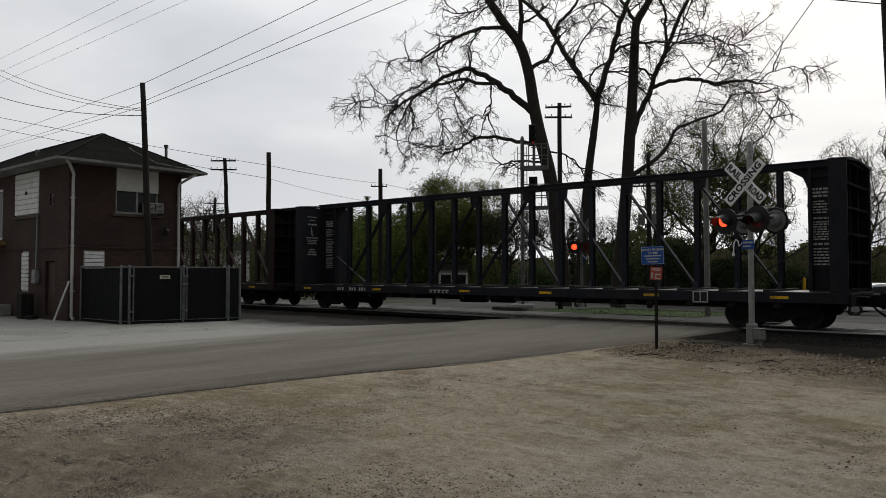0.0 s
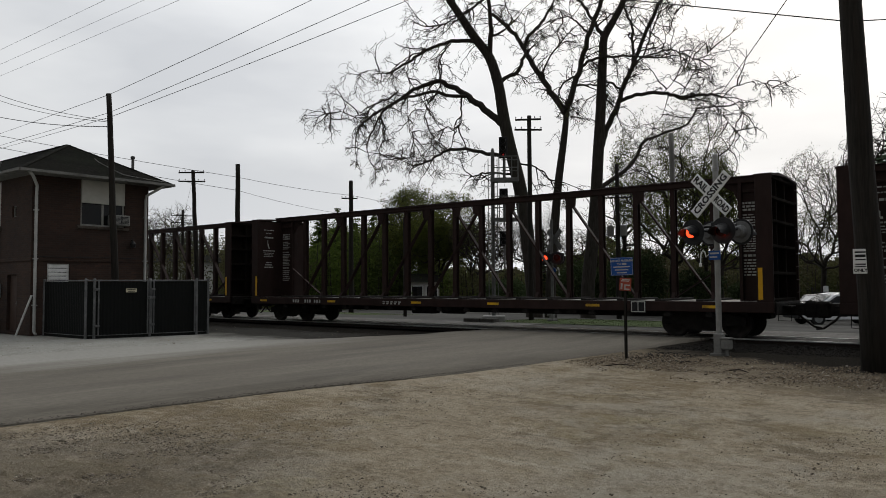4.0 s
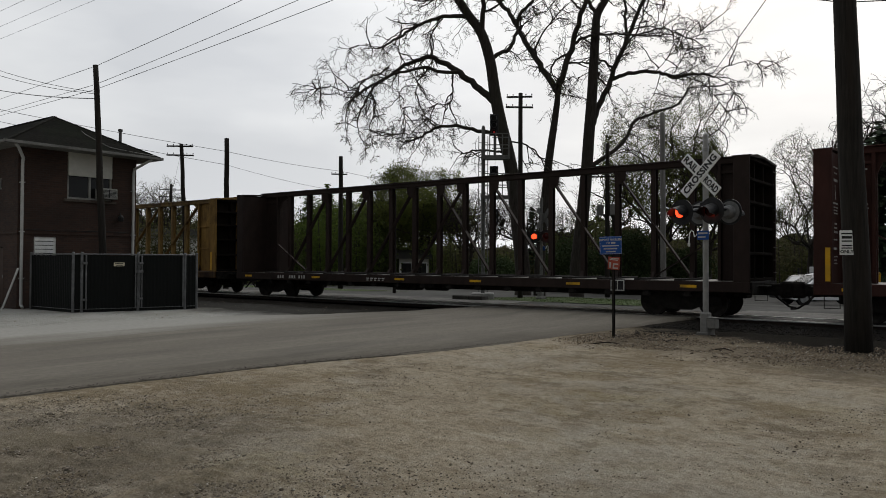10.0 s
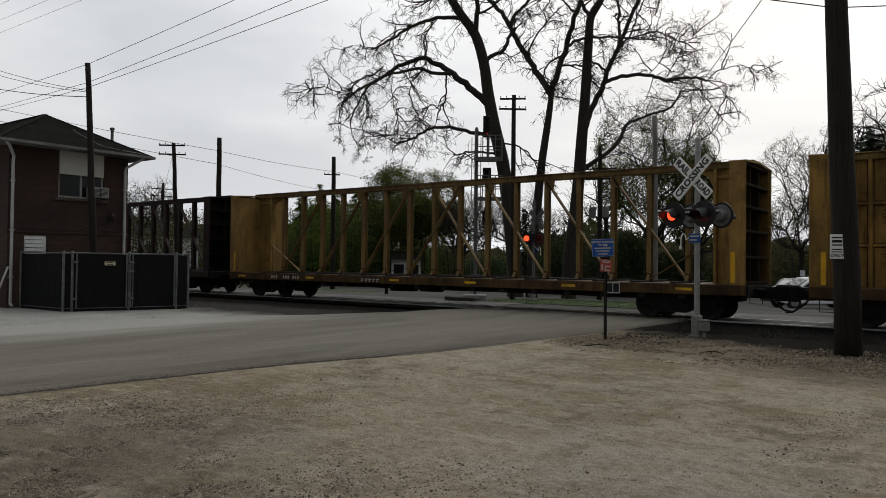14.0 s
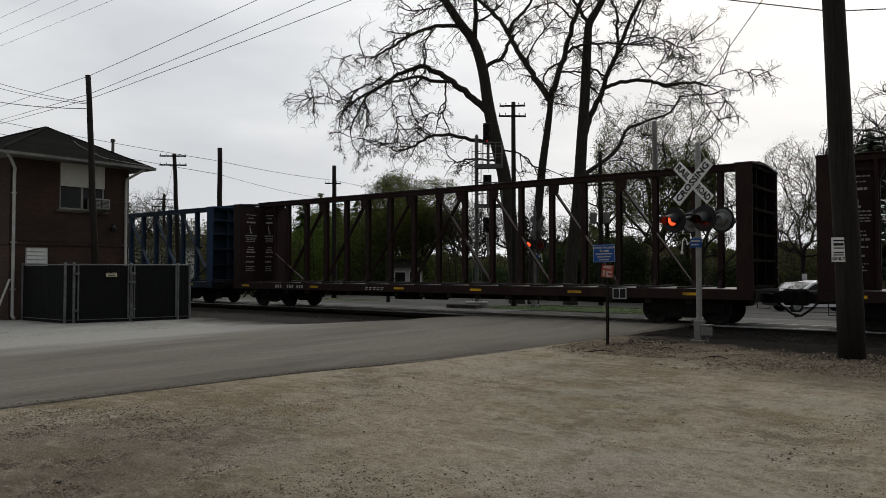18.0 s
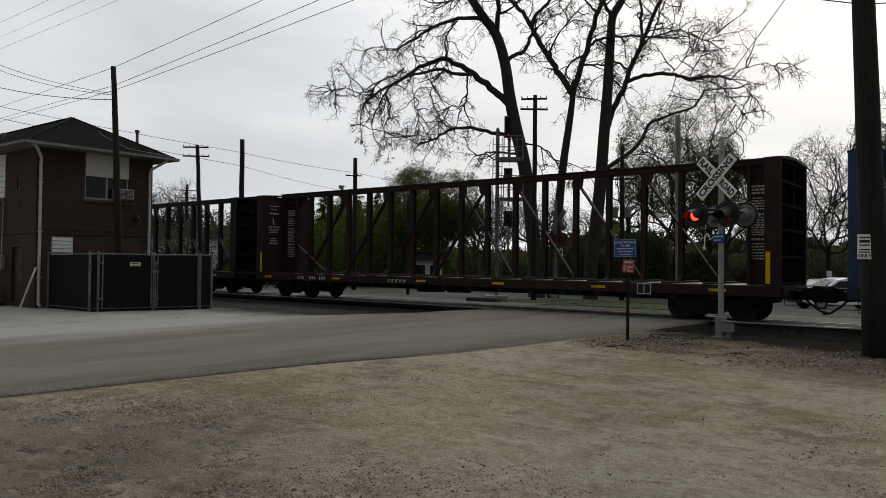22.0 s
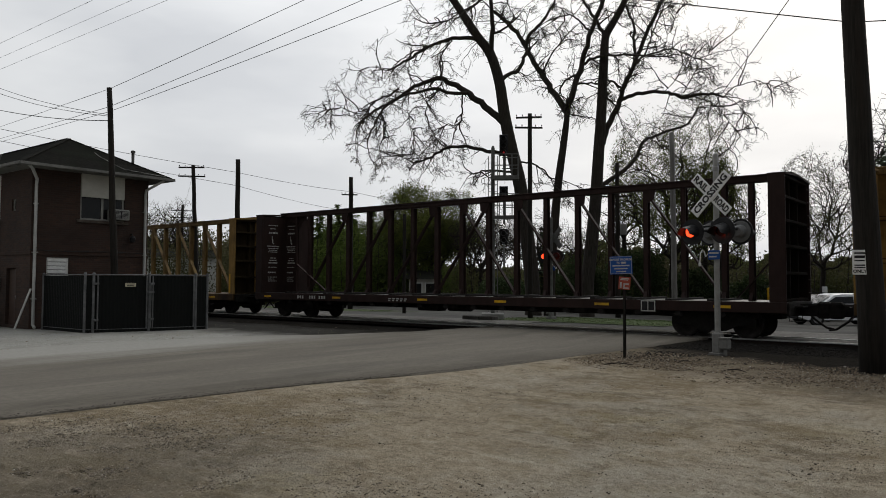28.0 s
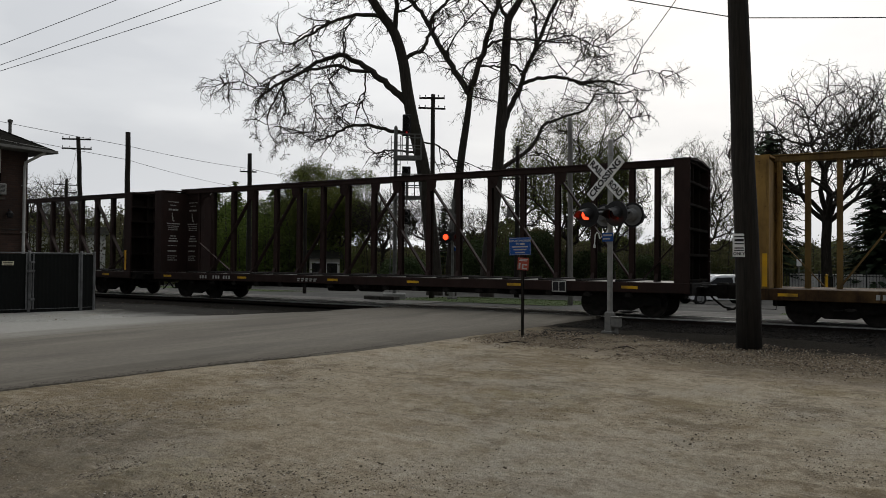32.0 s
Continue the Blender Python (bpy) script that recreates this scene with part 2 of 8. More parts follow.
M_POLEGREY = surf("grey_pole", (0.12, 0.116, 0.108), (0.19, 0.185, 0.172), 5, 0.85, 0, 0.4, stretch=(5, 5, 0.4))
M_WIRE = surf("black_cable", (0.03, 0.03, 0.032), (0.06, 0.06, 0.062), 5, 0.6, 0, 0)
M_BARK = surf("dark_bark", (0.018, 0.0155, 0.013), (0.048, 0.041, 0.034), 4, 0.95, 0, 0.9, (0.03, 0.03, 0.02), 0.6, 0.4, stretch=(3, 3, 0.5))
M_TWIG = surf("twig_bark", (0.017, 0.0135, 0.011), (0.044, 0.036, 0.030), 3, 0.95, 0, 0.2)
M_LEAF = leafy(surf("spring_leaf", (0.06, 0.08, 0.016), (0.14, 0.165, 0.036), 2, 0.75, 0, 0, island=0.3))
M_LEAFFRESH = leafy(surf("fresh_spring_leaf", (0.043, 0.055, 0.012), (0.113, 0.13, 0.027), 2, 0.8, 0, 0, (0.06, 0.055, 0.025), 0.8, 0.5, island=0.35), 0.45)
M_LEAFTREE = leafy(surf("young_dark_leaf", (0.035, 0.042, 0.012), (0.085, 0.098, 0.026), 2, 0.8, 0, 0, island=0.3), 0.35)
M_LEAFDARK = leafy(surf("dark_woods_leaf", (0.047, 0.054, 0.02), (0.098, 0.108, 0.039), 0.2, 0.85, 0, 0, (0.085, 0.068, 0.045), 0.09, 0.75, island=0.15))
M_LEAFLUSH = leafy(surf("lush_spring_leaf", (0.047, 0.075, 0.0145), (0.11, 0.15, 0.029), 0.25, 0.85, 0, 0, (0.05, 0.06, 0.02), 0.12, 0.7, island=0.15))
M_NEEDLE = surf("conifer_needle", (0.014, 0.026, 0.013), (0.038, 0.058, 0.026), 1.5, 0.85, 0, 0, island=0.4)
M_LEAFOLIVE = leafy(surf("olive_woods_leaf", (0.027, 0.032, 0.011), (0.066, 0.072, 0.024), 0.2, 0.85, 0, 0, (0.095, 0.078, 0.05), 0.09, 0.75, island=0.2))
M_SHRUB = leafy(surf("evergreen_shrub_leaf", (0.022, 0.036, 0.013), (0.05, 0.07, 0.026), 0.8, 0.85, 0, 0, island=0.25), 0.3)
M_FADEDINK = surf("faded_stencil_ink", (0.07, 0.042, 0.016), (0.14, 0.085, 0.026), 9, 0.8, 0, 0, (0.2, 0.12, 0.03), 4, 0.6)
M_BLACK = surf("black_paint", (0.010, 0.010, 0.011), (0.022, 0.022, 0.023), 5, 0.5, 0, 0.1)
M_BLACKMATT = surf("matt_black_grime", (0.008, 0.0075, 0.007), (0.026, 0.023, 0.02), 6, 0.9, 0.1, 0.3)
M_SIGNWHITE = surf("sign_white", (0.66, 0.67, 0.66), (0.76, 0.77, 0.76), 7, 0.45, 0, 0.05, (0.52, 0.51, 0.47), 2.0, 0.4)
M_INK = surf("sign_black", (0.012, 0.012, 0.012), (0.02, 0.02, 0.02), 5, 0.5, 0, 0)
M_SIGNBLUE = surf("sign_blue", (0.010, 0.058, 0.235), (0.016, 0.078, 0.30), 6, 0.45, 0, 0.05)
M_SIGNRED = surf("sign_red", (0.28, 0.05, 0.03), (0.38, 0.08, 0.05), 6, 0.6, 0, 0.05, (0.2, 0.06, 0.04), 4, 0.5)
M_REFLECT = surf("dusty_reflector", (0.58, 0.32, 0.014), (0.74, 0.43, 0.02), 6, 0.55, 0, 0.05, (0.12, 0.08, 0.03), 3, 0.7)
M_CREAM = surf("cream_plate", (0.52, 0.47, 0.33), (0.62, 0.57, 0.42), 6, 0.5, 0, 0.05)
M_TOWER = surf("dull_signal_steel", (0.075, 0.076, 0.072), (0.15, 0.15, 0.142), 6, 0.6, 0.2, 0.1, (0.06, 0.058, 0.05), 1.3, 0.6)
M_YELLOW = surf("reflective_yellow", (0.60, 0.32, 0.01), (0.72, 0.40, 0.02), 6, 0.45, 0, 0.05, (0.4, 0.24, 0.03), 3, 0.5)
M_STENCIL = surf("stencil_white", (0.34, 0.34, 0.32), (0.50, 0.50, 0.47), 9, 0.7, 0, 0, (0.2, 0.19, 0.17), 5, 0.6)
M_REDLIT = glow_mat("lit_red_lens", (1.0, 0.055, 0.016), 2.6)
M_REDOFF = surf("unlit_red_lens", (0.03, 0.006, 0.005), (0.045, 0.008, 0.006), 5, 0.25, 0, 0)
M_TYRE = surf("tyre_rubber", (0.012, 0.012, 0.012), (0.025, 0.025, 0.025), 9, 0.85, 0, 0.2)
M_CARWHITE = surf("white_car_paint", (0.70, 0.71, 0.72), (0.76, 0.77, 0.78), 2, 0.25, 0, 0, spec=0.5)
M_CARDARK = surf("dark_car_paint", (0.018, 0.02, 0.026), (0.028, 0.03, 0.036), 2, 0.25, 0, 0, spec=0.5)
M_HOUSEWALL = surf("far_house_siding", (0.42, 0.40, 0.36), (0.5, 0.48, 0.43), 2, 0.8, 0, 0.1)
M_WALLGREY = surf("grey_wall", (0.25, 0.25, 0.24), (0.34, 0.34, 0.33), 1.2, 0.85, 0, 0.2, (0.2, 0.2, 0.19), 0.4, 0.5)


def paint(name, c, rust=(0.05, 0.024, 0.013), spots=None, streak=0.35):
    """Freight-car paint: faded, rusting, with dirt washed down it in streaks."""
    a = tuple(v * 0.72 for v in c)
    b = tuple(v * 1.2 for v in c)
    m = surf(name, a, b, 2.2, 0.72, 0.05, 0.15, rust, 1.1, 0.65, stretch=(1.3, 1.3, 0.6), spots=spots)
    nt = m.node_tree
    n, ln = nt.nodes.new, nt.links.new
    bs = nt.nodes["Principled BSDF"]
    last = bs.inputs["Base Color"].links[0].from_socket
    co = n("ShaderNodeTexCoord")
    for stretch, scale, lo, hi, amount, tone in (((2.6, 2.6, 0.4), 1.6, 0.49, 0.68, streak, rust), ((6.0, 6.0, 0.5), 1.5, 0.56, 0.68, streak * 0.8, tuple(v * 0.4 for v in rust)), ((0.7, 0.7, 0.7), 1.1, 0.5, 0.66, streak * 0.9, tuple(v * 0.5 for v in rust))):
        mp = n("ShaderNodeMapping")
        mp.inputs["Scale"].default_value = stretch
        ln(co.outputs["Object"], mp.inputs[0])
        t = n("ShaderNodeTexNoise")
        t.inputs["Scale"].default_value, t.inputs["Detail"].default_value, t.inputs["Roughness"].default_value = scale, 7, 0.68
        ln(mp.outputs[0], t.inputs["Vector"])
        r = n("ShaderNodeMapRange")
        r.inputs["From Min"].default_value, r.inputs["From Max"].default_value, r.inputs["To Max"].default_value = lo, hi, amount
        ln(t.outputs["Fac"], r.inputs["Value"])
        x = n("ShaderNodeMix")
        x.data_type = "RGBA"
        ln(r.outputs[0], x.inputs["Factor"])
        ln(last, x.inputs[6])
        x.inputs[7].default_value = (*tone, 1)
        last = x.outputs[2]
    ln(last, bs.inputs["Base Color"])
    return m


P_BROWN = paint("boxcar_brown", (0.025, 0.0125, 0.010), (0.026, 0.016, 0.013))
P_MAROON = paint("faded_maroon", (0.048, 0.0175, 0.013), (0.04, 0.019, 0.014))
P_DARK = paint("dark_brown_paint", (0.024, 0.015, 0.012), (0.024, 0.016, 0.012))
P_NAVY = paint("dark_navy_paint", (0.012, 0.014, 0.020), (0.022, 0.018, 0.016))
P_YELLOW = paint("faded_yellow", (0.29, 0.172, 0.042), (0.11, 0.06, 0.02), (0.06, 0.028, 0.013), 0.75)
P_YELLOW_DIRTY = paint("grimy_yellow", (0.20, 0.130, 0.044), (0.06, 0.034, 0.016), (0.03, 0.017, 0.010), 0.75)
# darker paints for the outer side of the bulkheads
P_END_YELLOW = paint("dark_yellow_end", (0.045, 0.033, 0.018), (0.02, 0.014, 0.01))
P_END_DARK = paint("dark_end", (0.016, 0.013, 0.011), (0.02, 0.014, 0.011))
P_OCHRE = paint("pale_ochre", (0.31, 0.19, 0.055), (0.15, 0.088, 0.032), (0.08, 0.038, 0.018), 0.6)
# frame ochre: grime, plus the shade of the backlit posts in the colour
P_OCHRE_DIRTY_SHADED = paint("grimy_shaded_ochre", (0.18, 0.118, 0.042), (0.075, 0.042, 0.02), (0.04, 0.02, 0.012), 0.7)
for m_ in (P_END_DARK, P_END_YELLOW):
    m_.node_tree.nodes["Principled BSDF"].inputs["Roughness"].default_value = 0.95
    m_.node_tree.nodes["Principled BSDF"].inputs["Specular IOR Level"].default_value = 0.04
P_SEAM = paint("rusty_seam", (0.06, 0.032, 0.014), (0.03, 0.016, 0.01))
P_SILL = paint("grimy_rusty_sill", (0.092, 0.052, 0.018), (0.036, 0.018, 0.010), (0.013, 0.010, 0.008), 0.95)
P_BLUE = paint("freight_blue", (0.024, 0.056, 0.118), (0.03, 0.038, 0.055))
P_BLUE_FRAME = paint("dirty_blue_frame", (0.017, 0.035, 0.065), (0.02, 0.022, 0.026), None, 0.55)
P_BLUE_END = paint("dark_blue_end", (0.014, 0.03, 0.055), (0.016, 0.018, 0.022))


# ---- mesh helpers ----
class Solid:
    """Collects boxes, bars and tubes into one mesh."""

    def __init__(self):
        self.v, self.f = [], []

    def faces(self, vs, fs):
        k = len(self.v)
        self.v += [tuple(p) for p in vs]
        self.f += [tuple(i + k for i in q) for q in fs]
        return self

    def box(self, x0, x1, y0, y1, z0, z1, ch=0.0, m=None):
        """A box; ch cuts its edges."""
        x0, x1, y0, y1, z0, z1 = min(x0, x1), max(x0, x1), min(y0, y1), max(y0, y1), min(z0, z1), max(z0, z1)
        if ch <= 0:
            vs = [(x, y, z) for z in (z0, z1) for x, y in ((x0, y0), (x1, y0), (x1, y1), (x0, y1))]
            fs = [(3, 2, 1, 0), (4, 5, 6, 7), (0, 1, 5, 4), (1, 2, 6, 5), (2, 3, 7, 6), (3, 0, 4, 7)]
        else:
            ch = min(ch, (x1 - x0) * 0.3, (y1 - y0) * 0.3, (z1 - z0) * 0.3)
            ring = [(x0 + ch, y0), (x1 - ch, y0), (x1, y0 + ch), (x1, y1 - ch), (x1 - ch, y1), (x0 + ch, y1), (x0, y1 - ch), (x0, y0 + ch)]
            inner = [(min(max(x, x0 + ch), x1 - ch), min(max(y, y0 + ch), y1 - ch)) for x, y in ring]
            vs = [(x, y, z0) for x, y in inner] + [(x, y, z0 + ch) for x, y in ring] + [(x, y, z1 - ch) for x, y in ring] + [(x, y, z1) for x, y in inner]
            fs = [tuple(range(7, -1, -1)), tuple(range(24, 32))]
            for r in range(3):
                fs += [(8 * r + i, 8 * r + (i + 1) % 8, 8 * r + 8 + (i + 1) % 8, 8 * r + 8 + i) for i in range(8)]
        if m is not None:
            vs = [m @ Vector(p) for p in vs]
        return self.faces(vs, fs)

    def bar(self, p, q, w, d, up=(0, 0, 1)):
        """A bar of w x d from p to q."""
        p, q = Vector(p), Vector(q)
        a = (q - p).normalized()
        u = Vector(up)
        if abs(a.dot(u)) > 0.98:
            u = Vector((0, 1, 0))
        s = a.cross(u).normalized()
        u = s.cross(a)
        vs = [c + s * sx * w / 2 + u * sy * d / 2 for c in (p, q) for sx, sy in ((-1, -1), (1, -1), (1, 1), (-1, 1))]
        return self.faces(vs, [(3, 2, 1, 0), (4, 5, 6, 7), (0, 1, 5, 4), (1, 2, 6, 5), (2, 3, 7, 6), (3, 0, 4, 7)])

    def tube(self, pts, radii, n=8, caps=True):
        """A tube through pts."""
        pts = [Vector(p) for p in pts]
        if not hasattr(radii, "__len__"):
            radii = [radii] * len(pts)
        k = len(self.v)
        ref = None
        for i, p in enumerate(pts):
            a = (pts[min(i + 1, len(pts) - 1)] - pts[max(i - 1, 0)]).normalized()
            if ref is None:
                ref = Vector((1, 0, 0)) if abs(a.x) < 0.9 else Vector((0, 1, 0))
            s = a.cross(ref).normalized()
            ref = s.cross(a).normalized()
            for j in range(n):
                t = 2 * math.pi * j / n
                self.v.append(tuple(p + radii[i] * (math.cos(t) * s + math.sin(t) * ref)))
        for i in range(len(pts) - 1):
            self.f += [(k + i * n + j, k + i * n + (j + 1) % n, k + (i + 1) * n + (j + 1) % n, k + (i + 1) * n + j) for j in range(n)]
        if caps:
            self.f.append(tuple(k + j for j in range(n - 1, -1, -1)))
            self.f.append(tuple(k + (len(pts) - 1) * n + j for j in range(n)))
        return self

    def lathe(self, profile, origin, axis, n=20):
        """Turns (radius, along) round an axis."""
        a = Vector(axis).normalized()
        s = a.cross(Vector((0, 0, 1)) if abs(a.z) < 0.9 else Vector((1, 0, 0))).normalized()
        u = a.cross(s)
        o = Vector(origin)
        k = len(self.v)
        for r, h in profile:
            for j in range(n):
                t = 2 * math.pi * j / n
                self.v.append(tuple(o + a * h + r * (math.cos(t) * s + math.sin(t) * u)))
        for i in range(len(profile) - 1):
            self.f += [(k + i * n + j, k + i * n + (j + 1) % n, k + (i + 1) * n + (j + 1) % n, k + (i + 1) * n + j) for j in range(n)]
        self.f.append(tuple(k + j for j in range(n - 1, -1, -1)))
        self.f.append(tuple(k + (len(profile) - 1) * n + j for j in range(n)))
        return self

    def mesh(self, name, smooth=False):
        me = bpy.data.meshes.new(name)
        me.from_pydata(self.v, [], self.f)
        if smooth:
            me.shade_smooth()
        me.update()
        return me


def part(name, solid, material, parent=None, label="", smooth=False):
    """One mesh object under a thing or a part."""
    me = solid.mesh(name, smooth) if isinstance(solid, Solid) else solid
    if isinstance(solid, Solid):
        me.materials.append(material)
    ob = new(name, me)
    if parent:
        ob.parent = parent
    if label:
        tagged(ob, label)
    return ob


def thing(name, label, category, m=None, group="", kind=""):
    ob = new(name)
    ob.empty_display_size = 0.2
    if m is not None:
        ob.matrix_basis = m
    return tagged(ob, label, category, group, kind)


def text_mesh(body, size, material, depth=0.002, align="CENTER"):
    cu = bpy.data.curves.new("lettering", "FONT")
    cu.body, cu.size, cu.extrude, cu.resolution_u = body, size, depth, 2
    cu.offset = size * 0.035
    cu.align_x, cu.align_y = align, "CENTER"
    ob = bpy.data.objects.new("lettering", cu)
    scene.collection.objects.link(ob)
    me = bpy.data.meshes.new_from_object(ob.evaluated_get(bpy.context.evaluated_depsgraph_get()))
    bpy.data.objects.remove(ob)
    me.materials.clear()
    me.materials.append(material)
    return me

# ---- plan, in metres: x along the track, y across it, z up ----
TRACK_Y = 22.85            # centre line
RAIL_TOP = 0.05
ROAD_EAST = ((-60, -10.0), (3.3, -9.7), (3.9, -9.55), (5.2, -9.44), (7.05, -9.22), (8.05, -9.06), (9.1, -8.8), (10, -8.52), (11, -8.3), (12.8, -8.1), (14.4, -7.98), (16, -7.8), (25, -7.2))
ROAD_WEST = ((-60, -19.5), (11, -19.5), (13, -18.7), (16.5, -17.1), (19, -15.9), (21, -15.2), (25, -15.0))


def along(table, v):
    return float(np.interp(v, [a for a, _ in table], [b for _, b in table]))


FAR_Y = (25.9, 28, 34, 42, 58, 130)


def far(y):
    """Height of the paved lot beyond the track, which lies lower."""
    return float(np.interp(y, FAR_Y, (0.02, -0.03, -0.2, -0.5, -0.58, -0.62)))


def nz(x, y, s, seed=0.0):
    return noise.noise(Vector((x * s, y * s, seed)))


# ---- ground ----
def ground_material():
    """Brown gravel that turns into pale gravel west of the road and, beside the track, into dark ballast soil with the
    train's shade painted in.
    """
    m = bpy.data.materials.new("gravel_ground")
    m.use_nodes = True
    nt = m.node_tree
    b = nt.nodes["Principled BSDF"]
    n, ln = nt.nodes.new, nt.links.new
    geo = n("ShaderNodeNewGeometry")
    sep = n("ShaderNodeSeparateXYZ")
    ln(geo.outputs["Position"], sep.inputs[0])

    def noise_node(scale, detail=6, rough=0.6, stretch=None):
        t = n("ShaderNodeTexNoise")
        t.inputs["Scale"].default_value, t.inputs["Detail"].default_value, t.inputs["Roughness"].default_value = scale, detail, rough
        src = geo.outputs["Position"]
        if stretch:
            mp = n("ShaderNodeMapping")
            mp.inputs["Scale"].default_value = stretch
            mp.inputs["Rotation"].default_value = (0, 0, radians(25))
            ln(src, mp.inputs[0])
            src = mp.outputs[0]
        ln(src, t.inputs["Vector"])
        return t.outputs["Fac"]

    def ramp(src, *stops):
        r = n("ShaderNodeValToRGB")
        while len(r.color_ramp.elements) < len(stops):
            r.color_ramp.elements.new(0.5)
        for e, (p, c) in zip(r.color_ramp.elements, stops):
            e.position, e.color = p, (*c, 1)
        ln(src, r.inputs[0])
        return r.outputs[0]

    def mix(f, a, c):
        x = n("ShaderNodeMix")
        x.data_type = "RGBA"
        ln(f, x.inputs["Factor"])
        ln(a, x.inputs[6])
        if isinstance(c, tuple):
            x.inputs[7].default_value = (*c, 1)
        else:
            ln(c, x.inputs[7])
        return x.outputs[2]

    def remap(src, a, c, lo=0.0, hi=1.0):
        r = n("ShaderNodeMapRange")
        r.inputs["From Min"].default_value, r.inputs["From Max"].default_value = a, c
        r.inputs["To Min"].default_value, r.inputs["To Max"].default_value = lo, hi
        ln(src, r.inputs["Value"])
        return r.outputs[0]

    def shift(src, wobble, amount):
        a = n("ShaderNodeMath")
        a.operation = "MULTIPLY_ADD"
        ln(wobble, a.inputs[0])
        a.inputs[1].default_value = amount
        ln(src, a.inputs[2])
        return a.outputs[0]

    fine, mid, big = noise_node(40, 5), noise_node(13, 7, 0.68), noise_node(0.55, 4)
    vor = n("ShaderNodeTexVoronoi")
    vor.inputs["Scale"].default_value = 16
    ln(geo.outputs["Position"], vor.inputs["Vector"])
    dirt = ramp(mid, (0.3, (0.275, 0.230, 0.163)), (0.5, (0.36, 0.306, 0.222)), (0.7, (0.45, 0.387, 0.29)))
    # drier and paler towards the east
    east = shift(sep.outputs["X"], noise_node(0.35, 5, 0.65), 7.0)
    dirt = mix(remap(east, -1.6, 3.0, 0, 0.55), dirt, ramp(mid, (0.3, (0.38, 0.326, 0.24)), (0.7, (0.53, 0.46, 0.348))))
    # patches of brown, olive, ashen and reddish earth with ragged edges
    dirt = mix(remap(noise_node(0.31, 7, 0.72), 0.49, 0.57, 0, 0.75), dirt, (0.20, 0.155, 0.092))
    dirt = mix(remap(noise_node(0.43, 7, 0.72), 0.52, 0.62, 0, 0.55), dirt, (0.324, 0.282, 0.175))
    dirt = mix(remap(noise_node(0.39, 7, 0.74), 0.50, 0.60, 0, 0.7), dirt, (0.372, 0.335, 0.27))
    dirt = mix(remap(noise_node(0.7, 8, 0.78), 0.53, 0.59, 0, 0.62), dirt, (0.148, 0.121, 0.084))
    dirt = mix(remap(noise_node(1.5, 8, 0.78), 0.53, 0.62, 0, 0.32), dirt, (0.165, 0.128, 0.080))
    dirt = mix(remap(noise_node(1.1, 8, 0.78, (1.0, 1.05, 1)), 0.54, 0.64, 0, 0.35), dirt, (0.489, 0.419, 0.318))
    # long scuffs swept by turning wheels
    dirt = mix(remap(noise_node(1.0, 8, 0.72, (0.55, 2.6, 1)), 0.54, 0.62, 0, 0.5), dirt, (0.19, 0.155, 0.108))
    dirt = mix(remap(noise_node(1.3, 8, 0.72, (0.6, 3.0, 1)), 0.56, 0.64, 0, 0.5), dirt, (0.50, 0.445, 0.35))
    # darker and greyer where cars turn in
    spot = n("ShaderNodeVectorMath")
    spot.operation = "DISTANCE"
    ln(geo.outputs["Position"], spot.inputs[0])
    spot.inputs[1].default_value = (-6.7, 2.9, 0)
    dirt = mix(remap(shift(spot.outputs["Value"], noise_node(1.6, 8, 0.8), 6.5), 5.8, 4.7, 0, 0.62), dirt, (0.145, 0.126, 0.097))
    # grey crushed rock showing through, in two worn patches and along the foot of the stones
    for x, y, r in ((-2.2, 5.6, 4.2), (-6.6, 10.9, 4.0), (0.4, 8.0, 3.9)):
        worn = n("ShaderNodeVectorMath")
        worn.operation = "DISTANCE"
        ln(geo.outputs["Position"], worn.inputs[0])
        worn.inputs[1].default_value = (x, y, 0)
        dirt = mix(remap(shift(worn.outputs["Value"], noise_node(1.1, 8, 0.78), 5.0), r, r - 1.4, 0, 0.6), dirt, ramp(mid, (0.3, (0.29, 0.26, 0.206)), (0.7, (0.52, 0.472, 0.388))))
    # scuffed crusts, crumbs and grit
    dirt = mix(remap(noise_node(3.4, 8, 0.74), 0.52, 0.60, 0, 0.4), dirt, (0.172, 0.133, 0.085))
    dirt = mix(remap(noise_node(2.7, 8, 0.74), 0.55, 0.63, 0, 0.35), dirt, (0.456, 0.399, 0.311))
    dirt = mix(remap(fine, 0.56, 0.72, 0, 0.45), dirt, (0.528, 0.458, 0.355))
    dirt = mix(remap(noise_node(17, 4, 0.7), 0.58, 0.65, 0, 0.45), dirt, (0.138, 0.111, 0.074))
    dirt = mix(remap(vor.outputs["Distance"], 0.14, 0.03, 0, 0.5), dirt, (0.098, 0.083, 0.064))
    lane = n("ShaderNodeClamp")
    lane.inputs["Min"].default_value, lane.inputs["Max"].default_value = -8.0, -2.0
    ln(sep.outputs["X"], lane.inputs["Value"])
    slant = shift(sep.outputs["Y"], lane.outputs[0], 0.5)
    dirt = mix(remap(shift(slant, noise_node(1.3, 7, 0.75), 4.0), 11.9, 13.9, 0, 0.75), dirt, ramp(mid, (0.3, (0.085, 0.068, 0.047)), (0.7, (0.19, 0.155, 0.112))))
    pale = ramp(mid, (0.3, (0.29, 0.284, 0.256)), (0.7, (0.43, 0.424, 0.388)))
    pale = mix(remap(big, 0.45, 0.65, 0, 0.5), pale, (0.24, 0.226, 0.194))
    f = remap(shift(sep.outputs["X"], big, 5.0), -13.6, -15.2)
    col = mix(f, dirt, pale)
